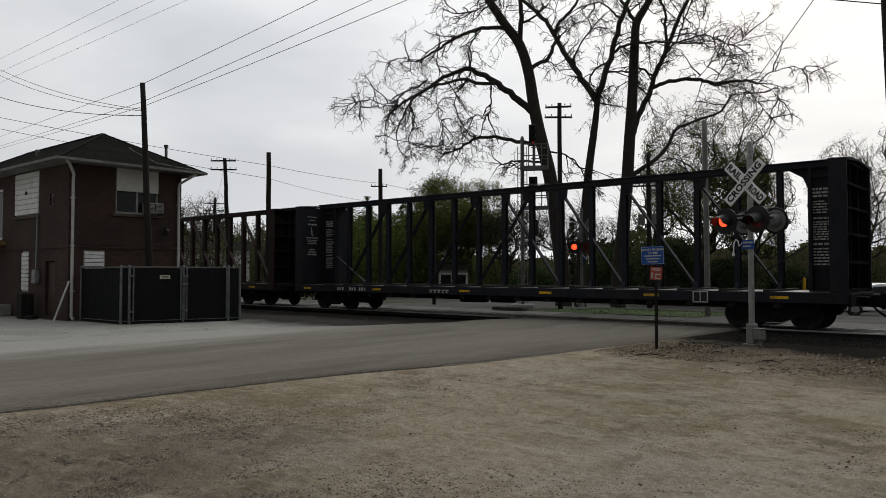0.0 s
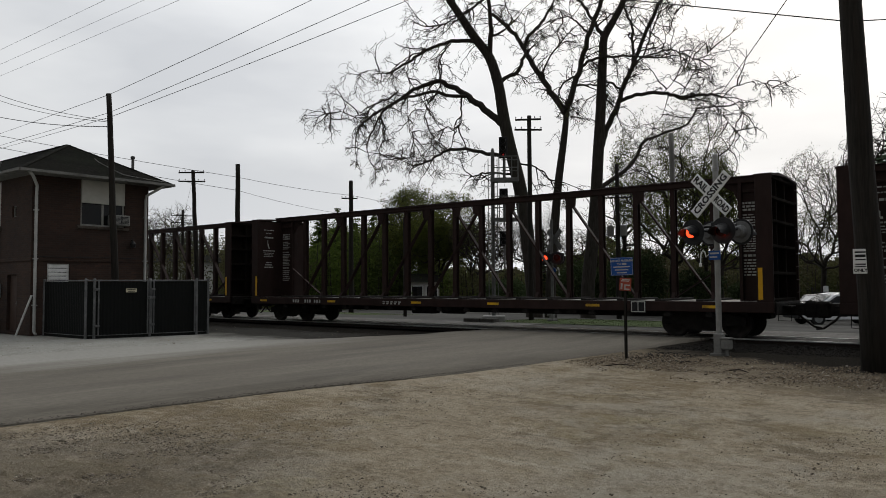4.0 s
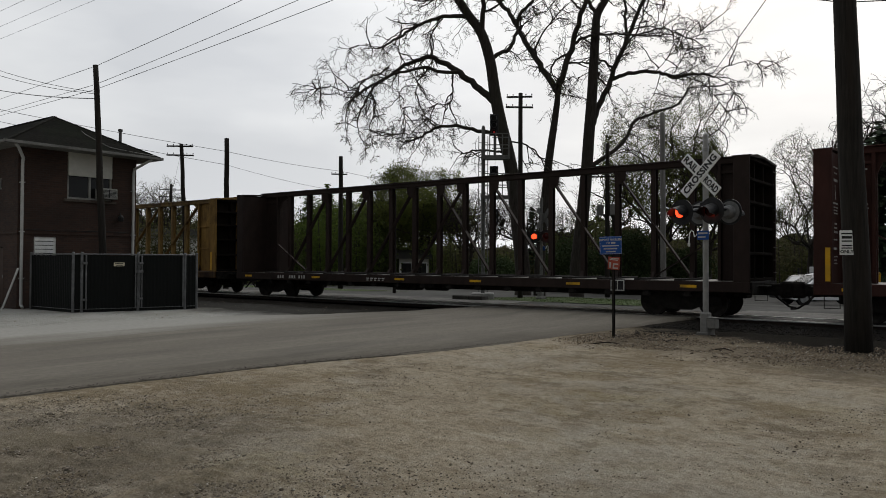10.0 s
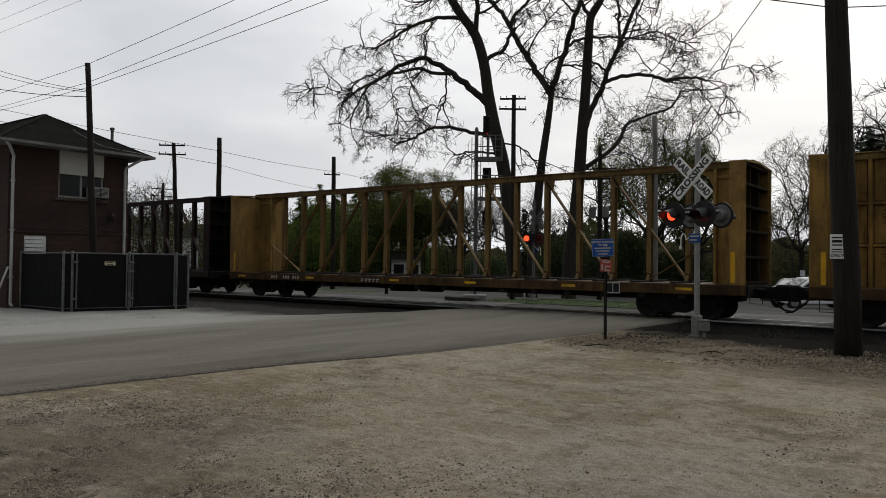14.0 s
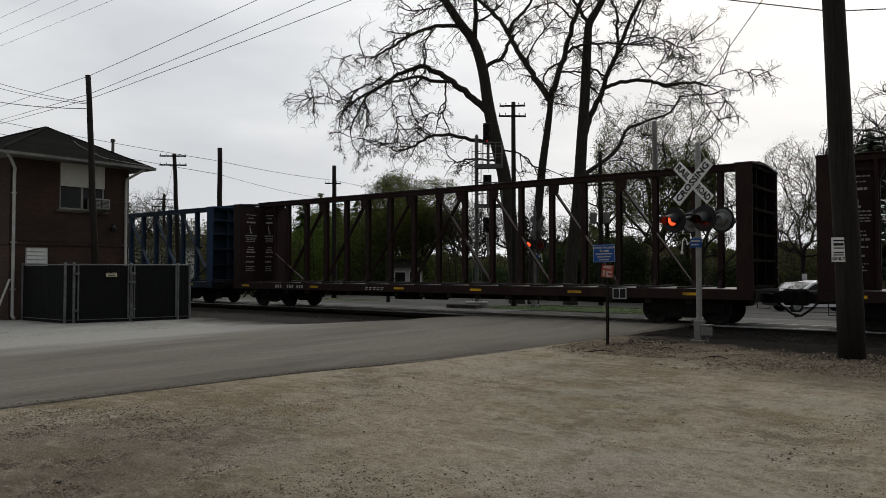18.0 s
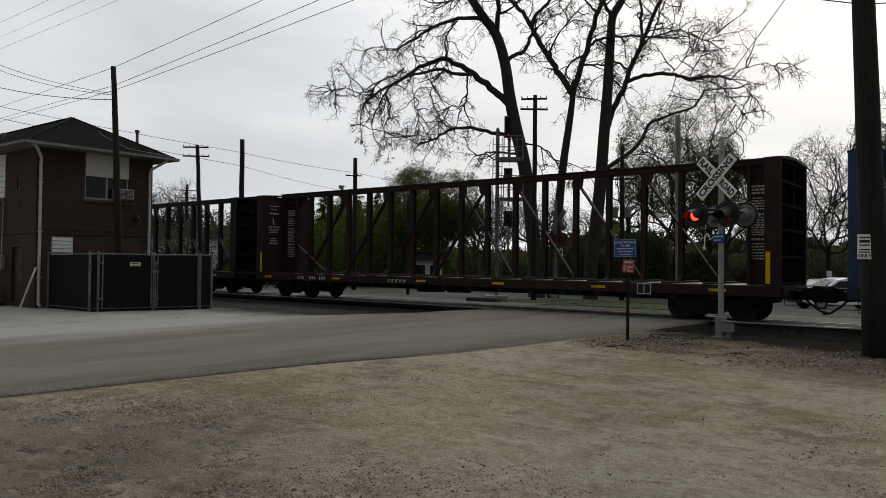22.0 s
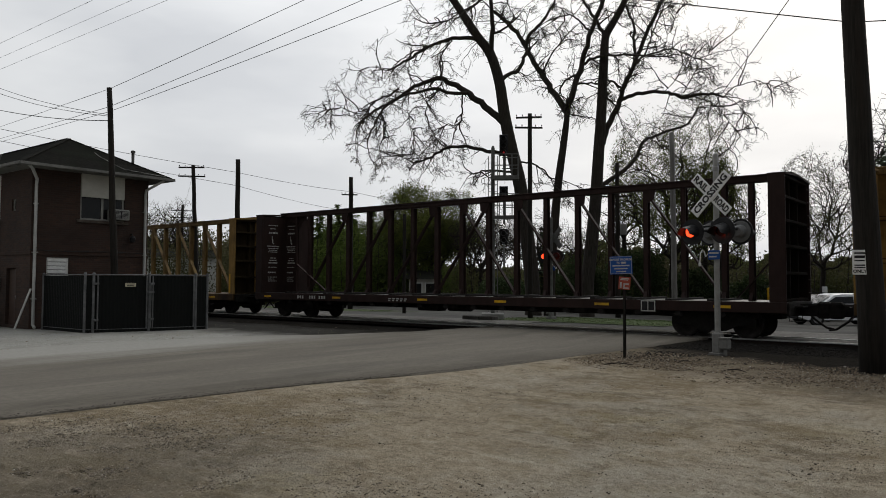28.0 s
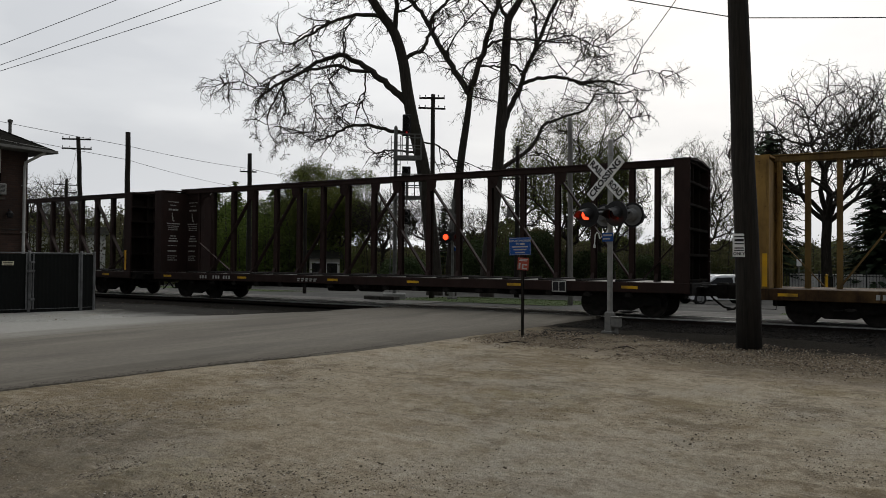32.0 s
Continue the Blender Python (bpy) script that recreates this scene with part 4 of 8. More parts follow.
def build_house():
    house = thing("signal_house", "two-storey dark brown brick railway building with a hipped shingle roof", "building", pose(HX, HY0, 0))
    brick = brick_material()
    t = 0.3
    east = [(1.63, 3.27, 3.78, 5.40), (0.53, 1.28, 1.55, 2.42)]
    south = [(2.5, 4.8, 3.76, 5.40), (3.35, 4.1, 0.94, 2.44), (1.06, 1.85, 0.12, 2.06), (1.22, 1.55, 4.05, 4.45), (6.0, 6.85, 2.95, 4.95)]
    # east wall faces +x, south wall faces -y; both in the building's own space, whose origin is their corner
    def put(ob, m):
        ob.matrix_basis = m
        return ob
    turn_e = pose(0, 0, 0, 0, 0, 90)
    turn_s = Matrix.Rotation(radians(180), 4, "Z")
    put(part("wall", wall_with_holes(4.2, EAVE, t, east), brick, house), turn_e)
    w = wall_with_holes(11.0, EAVE, t, [(a - 0.3, b - 0.3, c, d) for a, b, c, d in south])
    w.v = [(-x - 0.3, y, z) for x, y, z in w.v]
    w.f = [tuple(reversed(q)) for q in w.f]
    part("wall", w, brick, house)
    part("wall", Solid().box(-11.3, -0.3, 3.9, 4.2, 0, EAVE), brick, house)
    part("wall", Solid().box(-11.3, -11.0, 0.3, 3.9, 0, EAVE), brick, house)
    part("interior_floor", Solid().box(-11, -0.3, 0.3, 3.9, 2.65, 2.8), M_DARK, house)
    part("interior_partition", Solid().box(-2.6, -2.5, 0.3, 3.9, 0, EAVE), M_DARK, house)
    part("belt_course", Solid().box(0.002, 0.03, -0.02, 4.22, 2.5, 2.62, 0.008).box(-11.3, 0.03, -0.03, -0.001, 2.5, 2.62, 0.008), brick, house, "projecting brick belt course")
    # hipped roof with a soffit
    o, ph = 0.62, 6.95
    x0, x1, y0, y1 = -11.3 - o, o, -o, 4.2 + o
    yr = (y0 + y1) / 2
    ra, rb = x1 - 2.65, x0 + 2.65
    top = Solid()
    k = 0.06
    top.faces([(x0, y0, EAVE + k), (x1, y0, EAVE + k), (x1, y1, EAVE + k), (x0, y1, EAVE + k), (ra, yr, ph), (rb, yr, ph), (x0, y0, EAVE), (x1, y0, EAVE), (x1, y1, EAVE), (x0, y1, EAVE)],
              [(0, 1, 4, 5), (1, 2, 4), (2, 3, 5, 4), (3, 0, 5), (0, 6, 7, 1), (1, 7, 8, 2), (2, 8, 9, 3), (3, 9, 6, 0)])
    roof = part("roof", top, M_SHINGLE, house, "dark grey asphalt shingle hip roof")
    courses = Solid()
    for face in (((x1, y0), (x1, y1), (ra, yr)), ):
        for i in range(13):
            a, b = i / 13, (i + 0.92) / 13
            (ax, ay), (bx, by), (px, py) = face
            q = []
            for s_, e in ((a, 0.016), (b, 0.008)):
                z = EAVE + k + (ph - EAVE - k) * s_ + e
                q += [(ax + (px - ax) * s_, ay + (py - ay) * s_, z), (bx + (px - bx) * s_, by + (py - by) * s_, z)]
            courses.faces(q, [(0, 1, 3, 2)])
            q2 = []
            for s_, e in ((a, 0.016), (b, 0.008)):
                z = EAVE + k + (ph - EAVE - k) * s_ + e
                q2 += [(x0 + (rb - x0) * s_, y0 + (yr - y0) * s_, z), (x1 + (ra - x1) * s_, y0 + (yr - y0) * s_, z)]
            courses.faces(q2, [(0, 1, 3, 2)])
    part("shingle_layer", courses, M_SHINGLE, roof)
    for c in ((x1, y0), (x1, y1), (x0, y0)):
        r = (ra, yr, ph) if c[0] == x1 else (rb, yr, ph)
        part("hip_cap", Solid().bar((c[0], c[1], EAVE + k + 0.01), (r[0], r[1], r[2] + 0.012), 0.16, 0.03), M_SHINGLE, roof)
    part("ridge_cap", Solid().bar((ra, yr, ph + 0.012), (rb, yr, ph + 0.012), 0.16, 0.03), M_SHINGLE, roof)
    part("soffit", Solid().box(x0 + 0.05, x1 - 0.05, y0 + 0.05, y1 - 0.05, EAVE - 0.03, EAVE - 0.002), M_GUTTER, house, "grey painted soffit")
    gut = Solid()
    for a, b in (((x1 + 0.05, y0 - 0.05), (x1 + 0.05, y1 + 0.05)), ((x0, y0 - 0.05), (x1 + 0.05, y0 - 0.05)), ((x0, y1 + 0.05), (x1 + 0.05, y1 + 0.05))):
        gut.bar((a[0], a[1], EAVE + 0.02), (b[0], b[1], EAVE + 0.02), 0.09, 0.09)
    part("gutter", gut, M_GUTTER, house, "weathered white gutter")
    for y, dx in ((0.10, 0.07), (4.04, 0.07)):
        s = Solid().tube([(x1 - 0.02, y - (0.45 if y < 1 else -0.45), EAVE - 0.03), (x1 - 0.12, y - (0.3 if y < 1 else -0.3), EAVE - 0.14), (0.13, y, EAVE - 0.42), (0.09, y, EAVE - 0.6), (0.09, y, 0.14), (0.22, y, 0.05)], 0.05, 8)
        ds = part("downspout", s, M_SPOUT, house, "grey-white metal downspout")
        for z in (1.0, 2.56, 4.2):
            part("strap", Solid().box(0.02, 0.15, y - 0.07, y + 0.07, z, z + 0.03), M_SPOUT, ds)
    for n, (x, y, h) in enumerate(((-0.9, 4.05, 0.72), (-4.6, 0.7, 0.3))):
        v = part("vent_pipe", Solid().lathe([(0.055, 0), (0.055, h), (0.085, h), (0.085, h + 0.08), (0.04, h + 0.1)], (x, y, 5.85 if n == 0 else 6.05), (0, 0, 1), 12), M_TOWER, house, "metal roof vent")

    def frame_ring(x0, x1, z0, z1, w, d0, d1):
        return Solid().box(x0, x0 + w, d0, d1, z0, z1).box(x1 - w, x1, d0, d1, z0, z1).box(x0 + w, x1 - w, d0, d1, z1 - w, z1).box(x0 + w, x1 - w, d0, d1, z0, z0 + w)

    # east upstairs window: blind over the top half, sashes and an air conditioner
    win = part("window", frame_ring(1.63, 3.27, 3.78, 5.40, 0.07, 0.06, 0.18), M_GREYPAINT, house, "window with a drawn cream blind and an air conditioner")
    win.matrix_basis = turn_e
    part("mullion", Solid().box(2.42, 2.5, 0.07, 0.16, 3.85, 5.33), M_GREYPAINT, win)
    part("blind", Solid().box(1.65, 3.25, -0.03, 0.055, 4.60, 5.42, 0.01), M_BLIND, win, "cream awning panel over the upper sash")
    part("pane", Solid().box(1.70, 2.42, 0.10, 0.11, 3.85, 4.6), M_PANE, win)
    part("pane", Solid().box(2.5, 3.2, 0.10, 0.11, 3.85, 4.6), M_PANE, win)
    part("sill", Solid().box(1.5, 3.4, -0.06, 0.1, 3.68, 3.78, 0.01), M_SILLSTONE, win, "dark stained stone sill")
    ac = Solid().box(2.66, 3.30, -0.32, 0.1, 3.84, 4.22, 0.02)
    acp = part("air_conditioner", ac, M_GREYPAINT, win, "boxy white window air conditioner")
    gr = Solid()
    for i in range(7):
        gr.box(2.70, 2.95, -0.335, -0.32, 3.89 + i * 0.045, 3.91 + i * 0.045).box(3.0, 3.26, -0.335, -0.32, 3.89 + i * 0.045, 3.91 + i * 0.045)
    part("grille", gr, M_GREYPAINT, acp)
    part("coil_face", Solid().box(2.71, 3.25, -0.326, -0.319, 3.88, 4.18), M_BLACK, acp)
    # boarded lower window, slatted
    win = part("window", frame_ring(0.53, 1.28, 1.55, 2.42, 0.05, 0.05, 0.15), M_WHITE, house, "low window closed with white slats")
    win.matrix_basis = turn_e
    for i in range(6):
        part("slat", Solid().box(0.57, 1.24, 0.02, 0.07, 1.60 + i * 0.135, 1.715 + i * 0.135, 0.008), M_WHITE, win)
    # south side, whose x runs west
    def south_part(name, s, mat, parent=house, label=""):
        s.v = [(-x, y, z) for x, y, z in s.v]
        s.f = [tuple(reversed(q)) for q in s.f]
        return part(name, s, mat, parent, label)
    win = south_part("window", frame_ring(2.5, 4.8, 3.76, 5.40, 0.07, 0.06, 0.18), M_GREYPAINT, house, "upstairs window closed with a white shutter")
    for i in range(8):
        south_part("slat", Solid().box(2.54, 4.76, -0.01, 0.05, 3.82 + i * 0.195, 4.0 + i * 0.195, 0.008), M_WHITE, win)
    south_part("sill", Solid().box(2.4, 4.9, -0.06, 0.1, 3.66, 3.76, 0.01), M_SILLSTONE, win)
    win = south_part("window", frame_ring(3.35, 4.1, 0.94, 2.44, 0.05, 0.06, 0.16), M_WHITE, house, "ground-floor window closed with white slats")
    for i in range(9):
        south_part("slat", Solid().box(3.4, 4.05, 0.0, 0.06, 1.0 + i * 0.156, 1.14 + i * 0.156, 0.008), M_WHITE, win)
    win = south_part("window", frame_ring(1.22, 1.55, 4.05, 4.45, 0.04, 0.06, 0.16), M_GREYPAINT, house, "small square window")
    south_part("pane", Solid().box(1.26, 1.51, 0.1, 0.11, 4.09, 4.41), M_PANE, win)
    door = south_part("door", Solid().box(1.08, 1.83, 0.10, 0.15, 0.12, 2.04, 0.01), M_DOOR, house, "dark brown steel door")
    south_part("door_handle", Solid().box(1.16, 1.2, 0.04, 0.1, 1.0, 1.12, 0.01), M_GALV, door)
    door = south_part("door", frame_ring(6.0, 6.85, 2.95, 4.95, 0.09, 0.03, 0.16), M_WHITE, house, "upper white-framed glazed door")
    south_part("pane", Solid().box(6.09, 6.76, 0.08, 0.09, 3.05, 4.86), M_PANE, door)
    south_part("landing", Solid().box(5.6, 9.6, -1.25, -0.01, 2.72, 2.88, 0.01), surf("landing_wood", (0.20, 0.13, 0.05), (0.28, 0.19, 0.08), 5, 0.8, 0, 0.3), house, "wooden stair landing")
    rail = Solid()
    for i in range(9):
        rail.box(5.65 + i * 0.48, 5.70 + i * 0.48, -1.22, -1.17, 2.88, 3.85)
    rail.box(5.6, 9.6, -1.23, -1.16, 3.82, 3.9)
    south_part("handrail", rail, M_GREYPAINT)
    for x in (5.75, 9.4):
        south_part("landing_post", Solid().box(x, x + 0.12, -1.2, -1.08, 0, 2.72), M_DOOR)
    south_part("entrance_step", Solid().box(4.9, 7.4, -1.1, -0.01, 0, 0.42, 0.02), M_CONC, house, "concrete entrance step")
    south_part("meter_box", Solid().box(2.3, 2.62, -0.18, -0.01, 1.25, 1.75, 0.02).tube([(2.46, -0.09, 1.75), (2.46, -0.06, 3.7)], 0.03, 6), M_GALV, house, "grey electric meter box with conduit")
    lamp = part("wall_lamp", Solid().lathe([(0.03, 0), (0.09, 0.02), (0.11, 0.16), (0.05, 0.24), (0.02, 0.25)], (0.15, 3.52, 3.05), (0, 0, 1), 12), M_BLACK, house, "small dark wall lamp")
    part("bracket", Solid().tube([(0.0, 3.52, 3.34), (0.12, 3.52, 3.36), (0.15, 3.52, 3.28)], 0.018, 6), M_BLACK, lamp)
    # pale cable run over the hip, and a cable clipped along the belt course
    part("roof_cable", Solid().tube([(0.3, 3.0, 5.72), (-0.15, 2.7, 6.0), (-0.6, 2.55, 6.22), (-1.0, 2.6, 6.4)], 0.012, 5).tube([(0.55, 4.6, 5.58), (0.35, 3.6, 5.66), (0.3, 3.0, 5.72)], 0.012, 5), M_GREYPAINT, house, "thin pale cable lying on the shingles")
    part("wall_cable", Solid().tube([(0.045, 0.0, 2.66), (0.045, 1.4, 2.64), (0.045, 2.8, 2.67), (0.045, 4.1, 2.65)], 0.012, 5), M_BLACK, house)
    # shutter handle and small details of the south front
    south_part("shutter_latch", Solid().box(3.55, 3.72, -0.05, -0.012, 4.55, 4.68, 0.01), M_BLACK)
    bin_ = Solid().lathe([(0.16, 0), (0.2, 0.02), (0.2, 0.14), (0.14, 0.17)], (0, 0, 0), (0, 0, 1), 14)
    ob = part("rubber_drain_cap", bin_, M_BLACKMATT)
    ob.matrix_basis = pose(-28.0, 10.55, -0.02)
    tagged(ob, "black rubber drain cap on the ground by the wall", "drain cap")
    pot = Solid().box(-0.22, 0.22, -0.22, 0.22, 0, 0.9, 0.03)
    ob = part("air_unit", pot, M_BLACKMATT)
    ob.matrix_basis = pose(-28.7, 10.6, 0)
    tagged(ob, "dark grimy steel cabinet standing against the wall", "cabinet")
    strut = Solid().tube([(0, 0, 0.0), (0.55, 0.25, 1.35)], 0.035, 6)
    ob = part("leaning_pipe", strut, M_WHITE)
    ob.matrix_basis = pose(-26.65, 10.75, 0)
    tagged(ob, "white plastic pipe leaning against the fence corner", "pipe")


def build_fence():
    fence = thing("chain_link_enclosure", "chain-link enclosure with dark privacy screen and a double gate", "fence", pose(0, 0, 0))
    corners = [(-26.0, 11.37), (-24.0, 11.4), (-23.25, 11.42), (-23.1, 11.62), (-22.57, 13.2), (-22.15, 14.65), (-22.12, 15.08), (-25.9, 15.2)]
    h = 1.82
    for i, (x, y) in enumerate(corners[:-1]):
        if i == 1:
            continue
        p = part("fence_post", Solid().lathe([(0.042, 0), (0.042, h + 0.04), (0.05, h + 0.05), (0.03, h + 0.09)], (x, y, -0.02), (0, 0, 1), 10), M_FENCESTEEL, fence)
    for i, (a, b) in enumerate(zip(corners[:-1], corners[1:])):
        if i == 0:
            b = corners[2]
        if i == 1:
            continue
        s = Solid()
        ax, ay, bx, by = *a, *b
        L = math.hypot(bx - ax, by - ay)
        n = max(4, int(L / 0.055))
        nx, ny = (by - ay) / L, (ax - bx) / L
        for j in range(n + 1):
            q = 0.008 if j % 2 else -0.004
            for z in (-0.01, h - 0.03):
                s.v.append((ax + (bx - ax) * j / n + nx * q, ay + (by - ay) * j / n + ny * q, z))
        s.f = [(2 * j, 2 * j + 2, 2 * j + 3, 2 * j + 1) for j in range(n)]
        part("screen_panel", s, M_SLAT, fence, "dark slatted privacy screen")
        for z, rr in ((h, 0.02), (0.09, 0.012)):
            part("fence_rail", Solid().tube([(ax, ay, z), (bx, by, z)], rr, 6), M_FENCESTEEL, fence)
    for i in (3, 4):
        (ax, ay), (bx, by) = corners[i], corners[i + 1]
        for s_ in (0.06, 0.94):
            x, y = ax + (bx - ax) * s_ + 0.05, ay + (by - ay) * s_
            part("gate_upright", Solid().tube([(x, y, 0.08), (x, y, h - 0.02)], 0.025, 6), M_FENCESTEEL, fence)
        for z in (0.35, 1.5):
            hg = Solid()
            x, y = ax + (bx - ax) * 0.03 + 0.05, ay + (by - ay) * 0.03
            hg.box(x - 0.06, x + 0.06, y - 0.07, y + 0.07, z, z + 0.07, 0.01)
            part("gate_hinge", hg, M_FENCESTEEL, fence)
    part("gate_latch", Solid().box(-22.56, -22.42, 13.1, 13.3, 1.22, 1.3, 0.01).tube([(-22.46, 13.2, 0.1), (-22.46, 13.2, 1.5)], 0.016, 6), M_FENCESTEEL, fence)
    sign = part("warning_sign", Solid().box(-0.16, 0.16, -0.008, 0.008, -0.06, 0.06, 0.004), M_CREAM, fence, "small cream warning sign with black lines")
    sign.matrix_basis = pose(-22.70, 12.62, 1.50, 0, 0, 72)
    for w, z in ((0.125, 0.027), (0.105, -0.027)):
        part("text_line", Solid().box(-w, w, -0.012, -0.008, z - 0.012, z + 0.012), M_INK, sign)


build_house()
build_fence()


# ---- crossing signals ----
FLIPS = []          # (lens disc, its pose, lit in the first half of the beat)


def crossing_signal(label, m, full=True, aim=0):
    sig = thing("crossing_signal", label, "crossing signal", m, "crossing signals")
    part("foundation", Solid().box(-0.19, 0.19, -0.19, 0.19, -0.3, -0.005, 0.03), M_FOOTING, sig, "stained concrete footing")
    mast = part("mast", Solid().lathe([(0.066, 0.0), (0.066, 4.15), (0.063, 4.2), (0.076, 4.21), (0.076, 4.28), (0.063, 4.3), (0.063, 4.58), (0.03, 4.62)], (0, 0, 0.02), (0, 0, 1), 16), M_MASTPAINT if full else M_TOWER, sig, "aluminium-painted mast")
    part("junction_box", Solid().box(0.08, 0.29, -0.10, 0.10, 0.13, 0.37, 0.03).box(0.07, 0.30, -0.11, 0.11, 0.37, 0.40, 0.01).tube([(0.19, 0, -0.1), (0.19, 0, 0.14)], 0.04, 8), M_BASEPAINT, sig, "dull grey base junction box")
    part("base_casting", Solid().box(-0.10, 0.10, -0.10, 0.10, 0.02, 0.50, 0.03).box(-0.15, 0.15, -0.15, 0.15, -0.01, 0.04, 0.01), M_BASEPAINT, sig)
    # crossbuck: two boards with their words
    for ang, words in ((-45, ("RAIL", "ROAD")), (45, ("CROSSING",))):
        turn = Matrix.Translation((-0.06, -0.10 if ang < 0 else -0.125, 3.68)) @ Matrix.Rotation(radians(-ang), 4, "Y")
        b = part("crossbuck_board", Solid().box(-0.62, 0.62, -0.01, 0.01, -0.125, 0.125, 0.006), M_SIGNWHITE if full else M_TOWER, sig, "white crossbuck board with black words" if full else "dull bare rear of a crossbuck board")
        b.matrix_basis = turn
        if full:
            for i, wd in enumerate(words):
                me = text_mesh(wd, 0.215, M_INK)
                t = part("letters", me, None, b)
                x = 0 if len(words) == 1 else (-0.37, 0.37)[i]
                t.matrix_basis = Matrix.Translation((x, -0.0125, 0)) @ Matrix.Rotation(radians(90), 4, "X")
                xs = [v.co.x for v in me.vertices]
                want = 1.13 if len(words) == 1 else 0.44
                k = want / (max(xs) - min(xs))
                for v in me.vertices:
                    v.co.x *= k
    # lamps on a cross arm
    part("lamp_arm", Solid().tube([(-0.5, 0, 2.95), (0.5, 0, 2.95)], 0.03, 8).tube([(-0.39, -0.34, 2.86), (-0.39, 0.34, 2.86)], 0.03, 8).tube([(0.39, -0.34, 2.86), (0.39, 0.34, 2.86)], 0.03, 8).box(-0.1, 0.1, -0.1, 0.1, 2.8, 3.05, 0.02), M_BLACK, sig, "black lamp arm")
    for x in (-0.39, 0.39):
        for face in (-1, 1):
            y = 0.36 * face
            o, ax = (x, y, 2.81), (0, face, 0)
            swing = Matrix.Translation((x, 0, 2.81)) @ Matrix.Rotation(radians(aim), 4, "Z") @ Matrix.Translation((-x, 0, -2.81))

            def aimed(solid):
                solid.v = [tuple(swing @ Vector(q)) for q in solid.v]
                return solid
            back = Solid().lathe([(0.02, -0.012), (0.30, -0.012), (0.30, 0.012), (0.02, 0.012)], o, ax, 28)
            lamp = part("lamp", aimed(back), M_BLACK, sig, "black round flasher background")
            part("background_back", aimed(Solid().lathe([(0.02, -0.016), (0.25, -0.016), (0.25, -0.0125), (0.02, -0.0125)], o, ax, 28)), M_BACK, lamp, "grey rear of the background")
            part("housing", aimed(Solid().lathe([(0.10, -0.17), (0.14, -0.13), (0.16, -0.015), (0.10, -0.013)], o, ax, 20)), M_BACK, lamp)
            hood = Solid()
            n = 14
            for i in range(n + 1):
                a = radians(-25 + 230 * i / n)
                for r, d, z in ((0.17, 0.012, 0), (0.165, (0.36 if full else 0.14) if 0.12 < i / n < 0.88 else 0.12, -0.085 if full else 0.0)):
                    hood.v.append((x + r * math.cos(a), y + face * d, 2.81 + z + r * math.sin(a)))
            for i in range(n):
                hood.f.append((2 * i, 2 * i + 2, 2 * i + 3, 2 * i + 1))
            h = part("hood", aimed(hood), M_BLACK, lamp)
            mod = h.modifiers.new("thick", "SOLIDIFY")
            mod.thickness = 0.006
            lens = Solid().lathe([(0.02, -0.012), (0.128, -0.010), (0.128, 0.004), (0.02, 0.018)], (0, 0, 0), (0, -1, 0), 24)
            me = lens.mesh("lens", True)
            me.materials.append(M_REDLIT)
            me.materials.append(M_REDOFF)
            for p in me.polygons:
                p.material_index = 0 if p.center.y < 0.0 else 1
            disc = part("lens", me, None, sig, "red flasher lens")
            FLIPS.append((disc, swing @ Matrix.Translation((x, y + face * (0.07 if full else 0.10), 2.81)), face, (x < 0) == full))
    part("blue_tag", Solid().box(-0.16, 0.14, -0.1, -0.085, 2.17, 2.38, 0.004), M_SIGNBLUE, sig, "small blue emergency notice plate")
    for x1, z0, z1 in ((0.11, 2.30, 2.34), (0.06, 2.22, 2.25)):
        part("tag_line", Solid().box(-0.13, x1, -0.104, -0.1, z0, z1), M_STENCIL, sig)
    part("bell_cable", Solid().tube([(-0.26, -0.05, 2.24), (-0.29, -0.05, 2.36), (-0.34, -0.05, 2.40), (-0.39, -0.05, 2.33), (-0.41, -0.05, 2.10)], 0.014, 6).box(-0.44, -0.38, -0.07, -0.03, 2.02, 2.10, 0.01).tube([(-0.06, 0, 2.45), (-0.26, -0.05, 2.24)], 0.008, 5), M_WHITE, sig, "loop of pale cable")
    return sig


M_BACK = surf("grey_lamp_back", (0.12, 0.122, 0.122), (0.19, 0.194, 0.194), 6, 0.6, 0.2, 0.1)
crossing_signal("railroad crossing signal with crossbuck and four red flashers", pose(-5.57, 17.30, 0, 0, 0, -15))
crossing_signal("crossing signal across the track seen from behind", pose(-17.3, 30.2, 0, 0, 0, 165), False, 38)


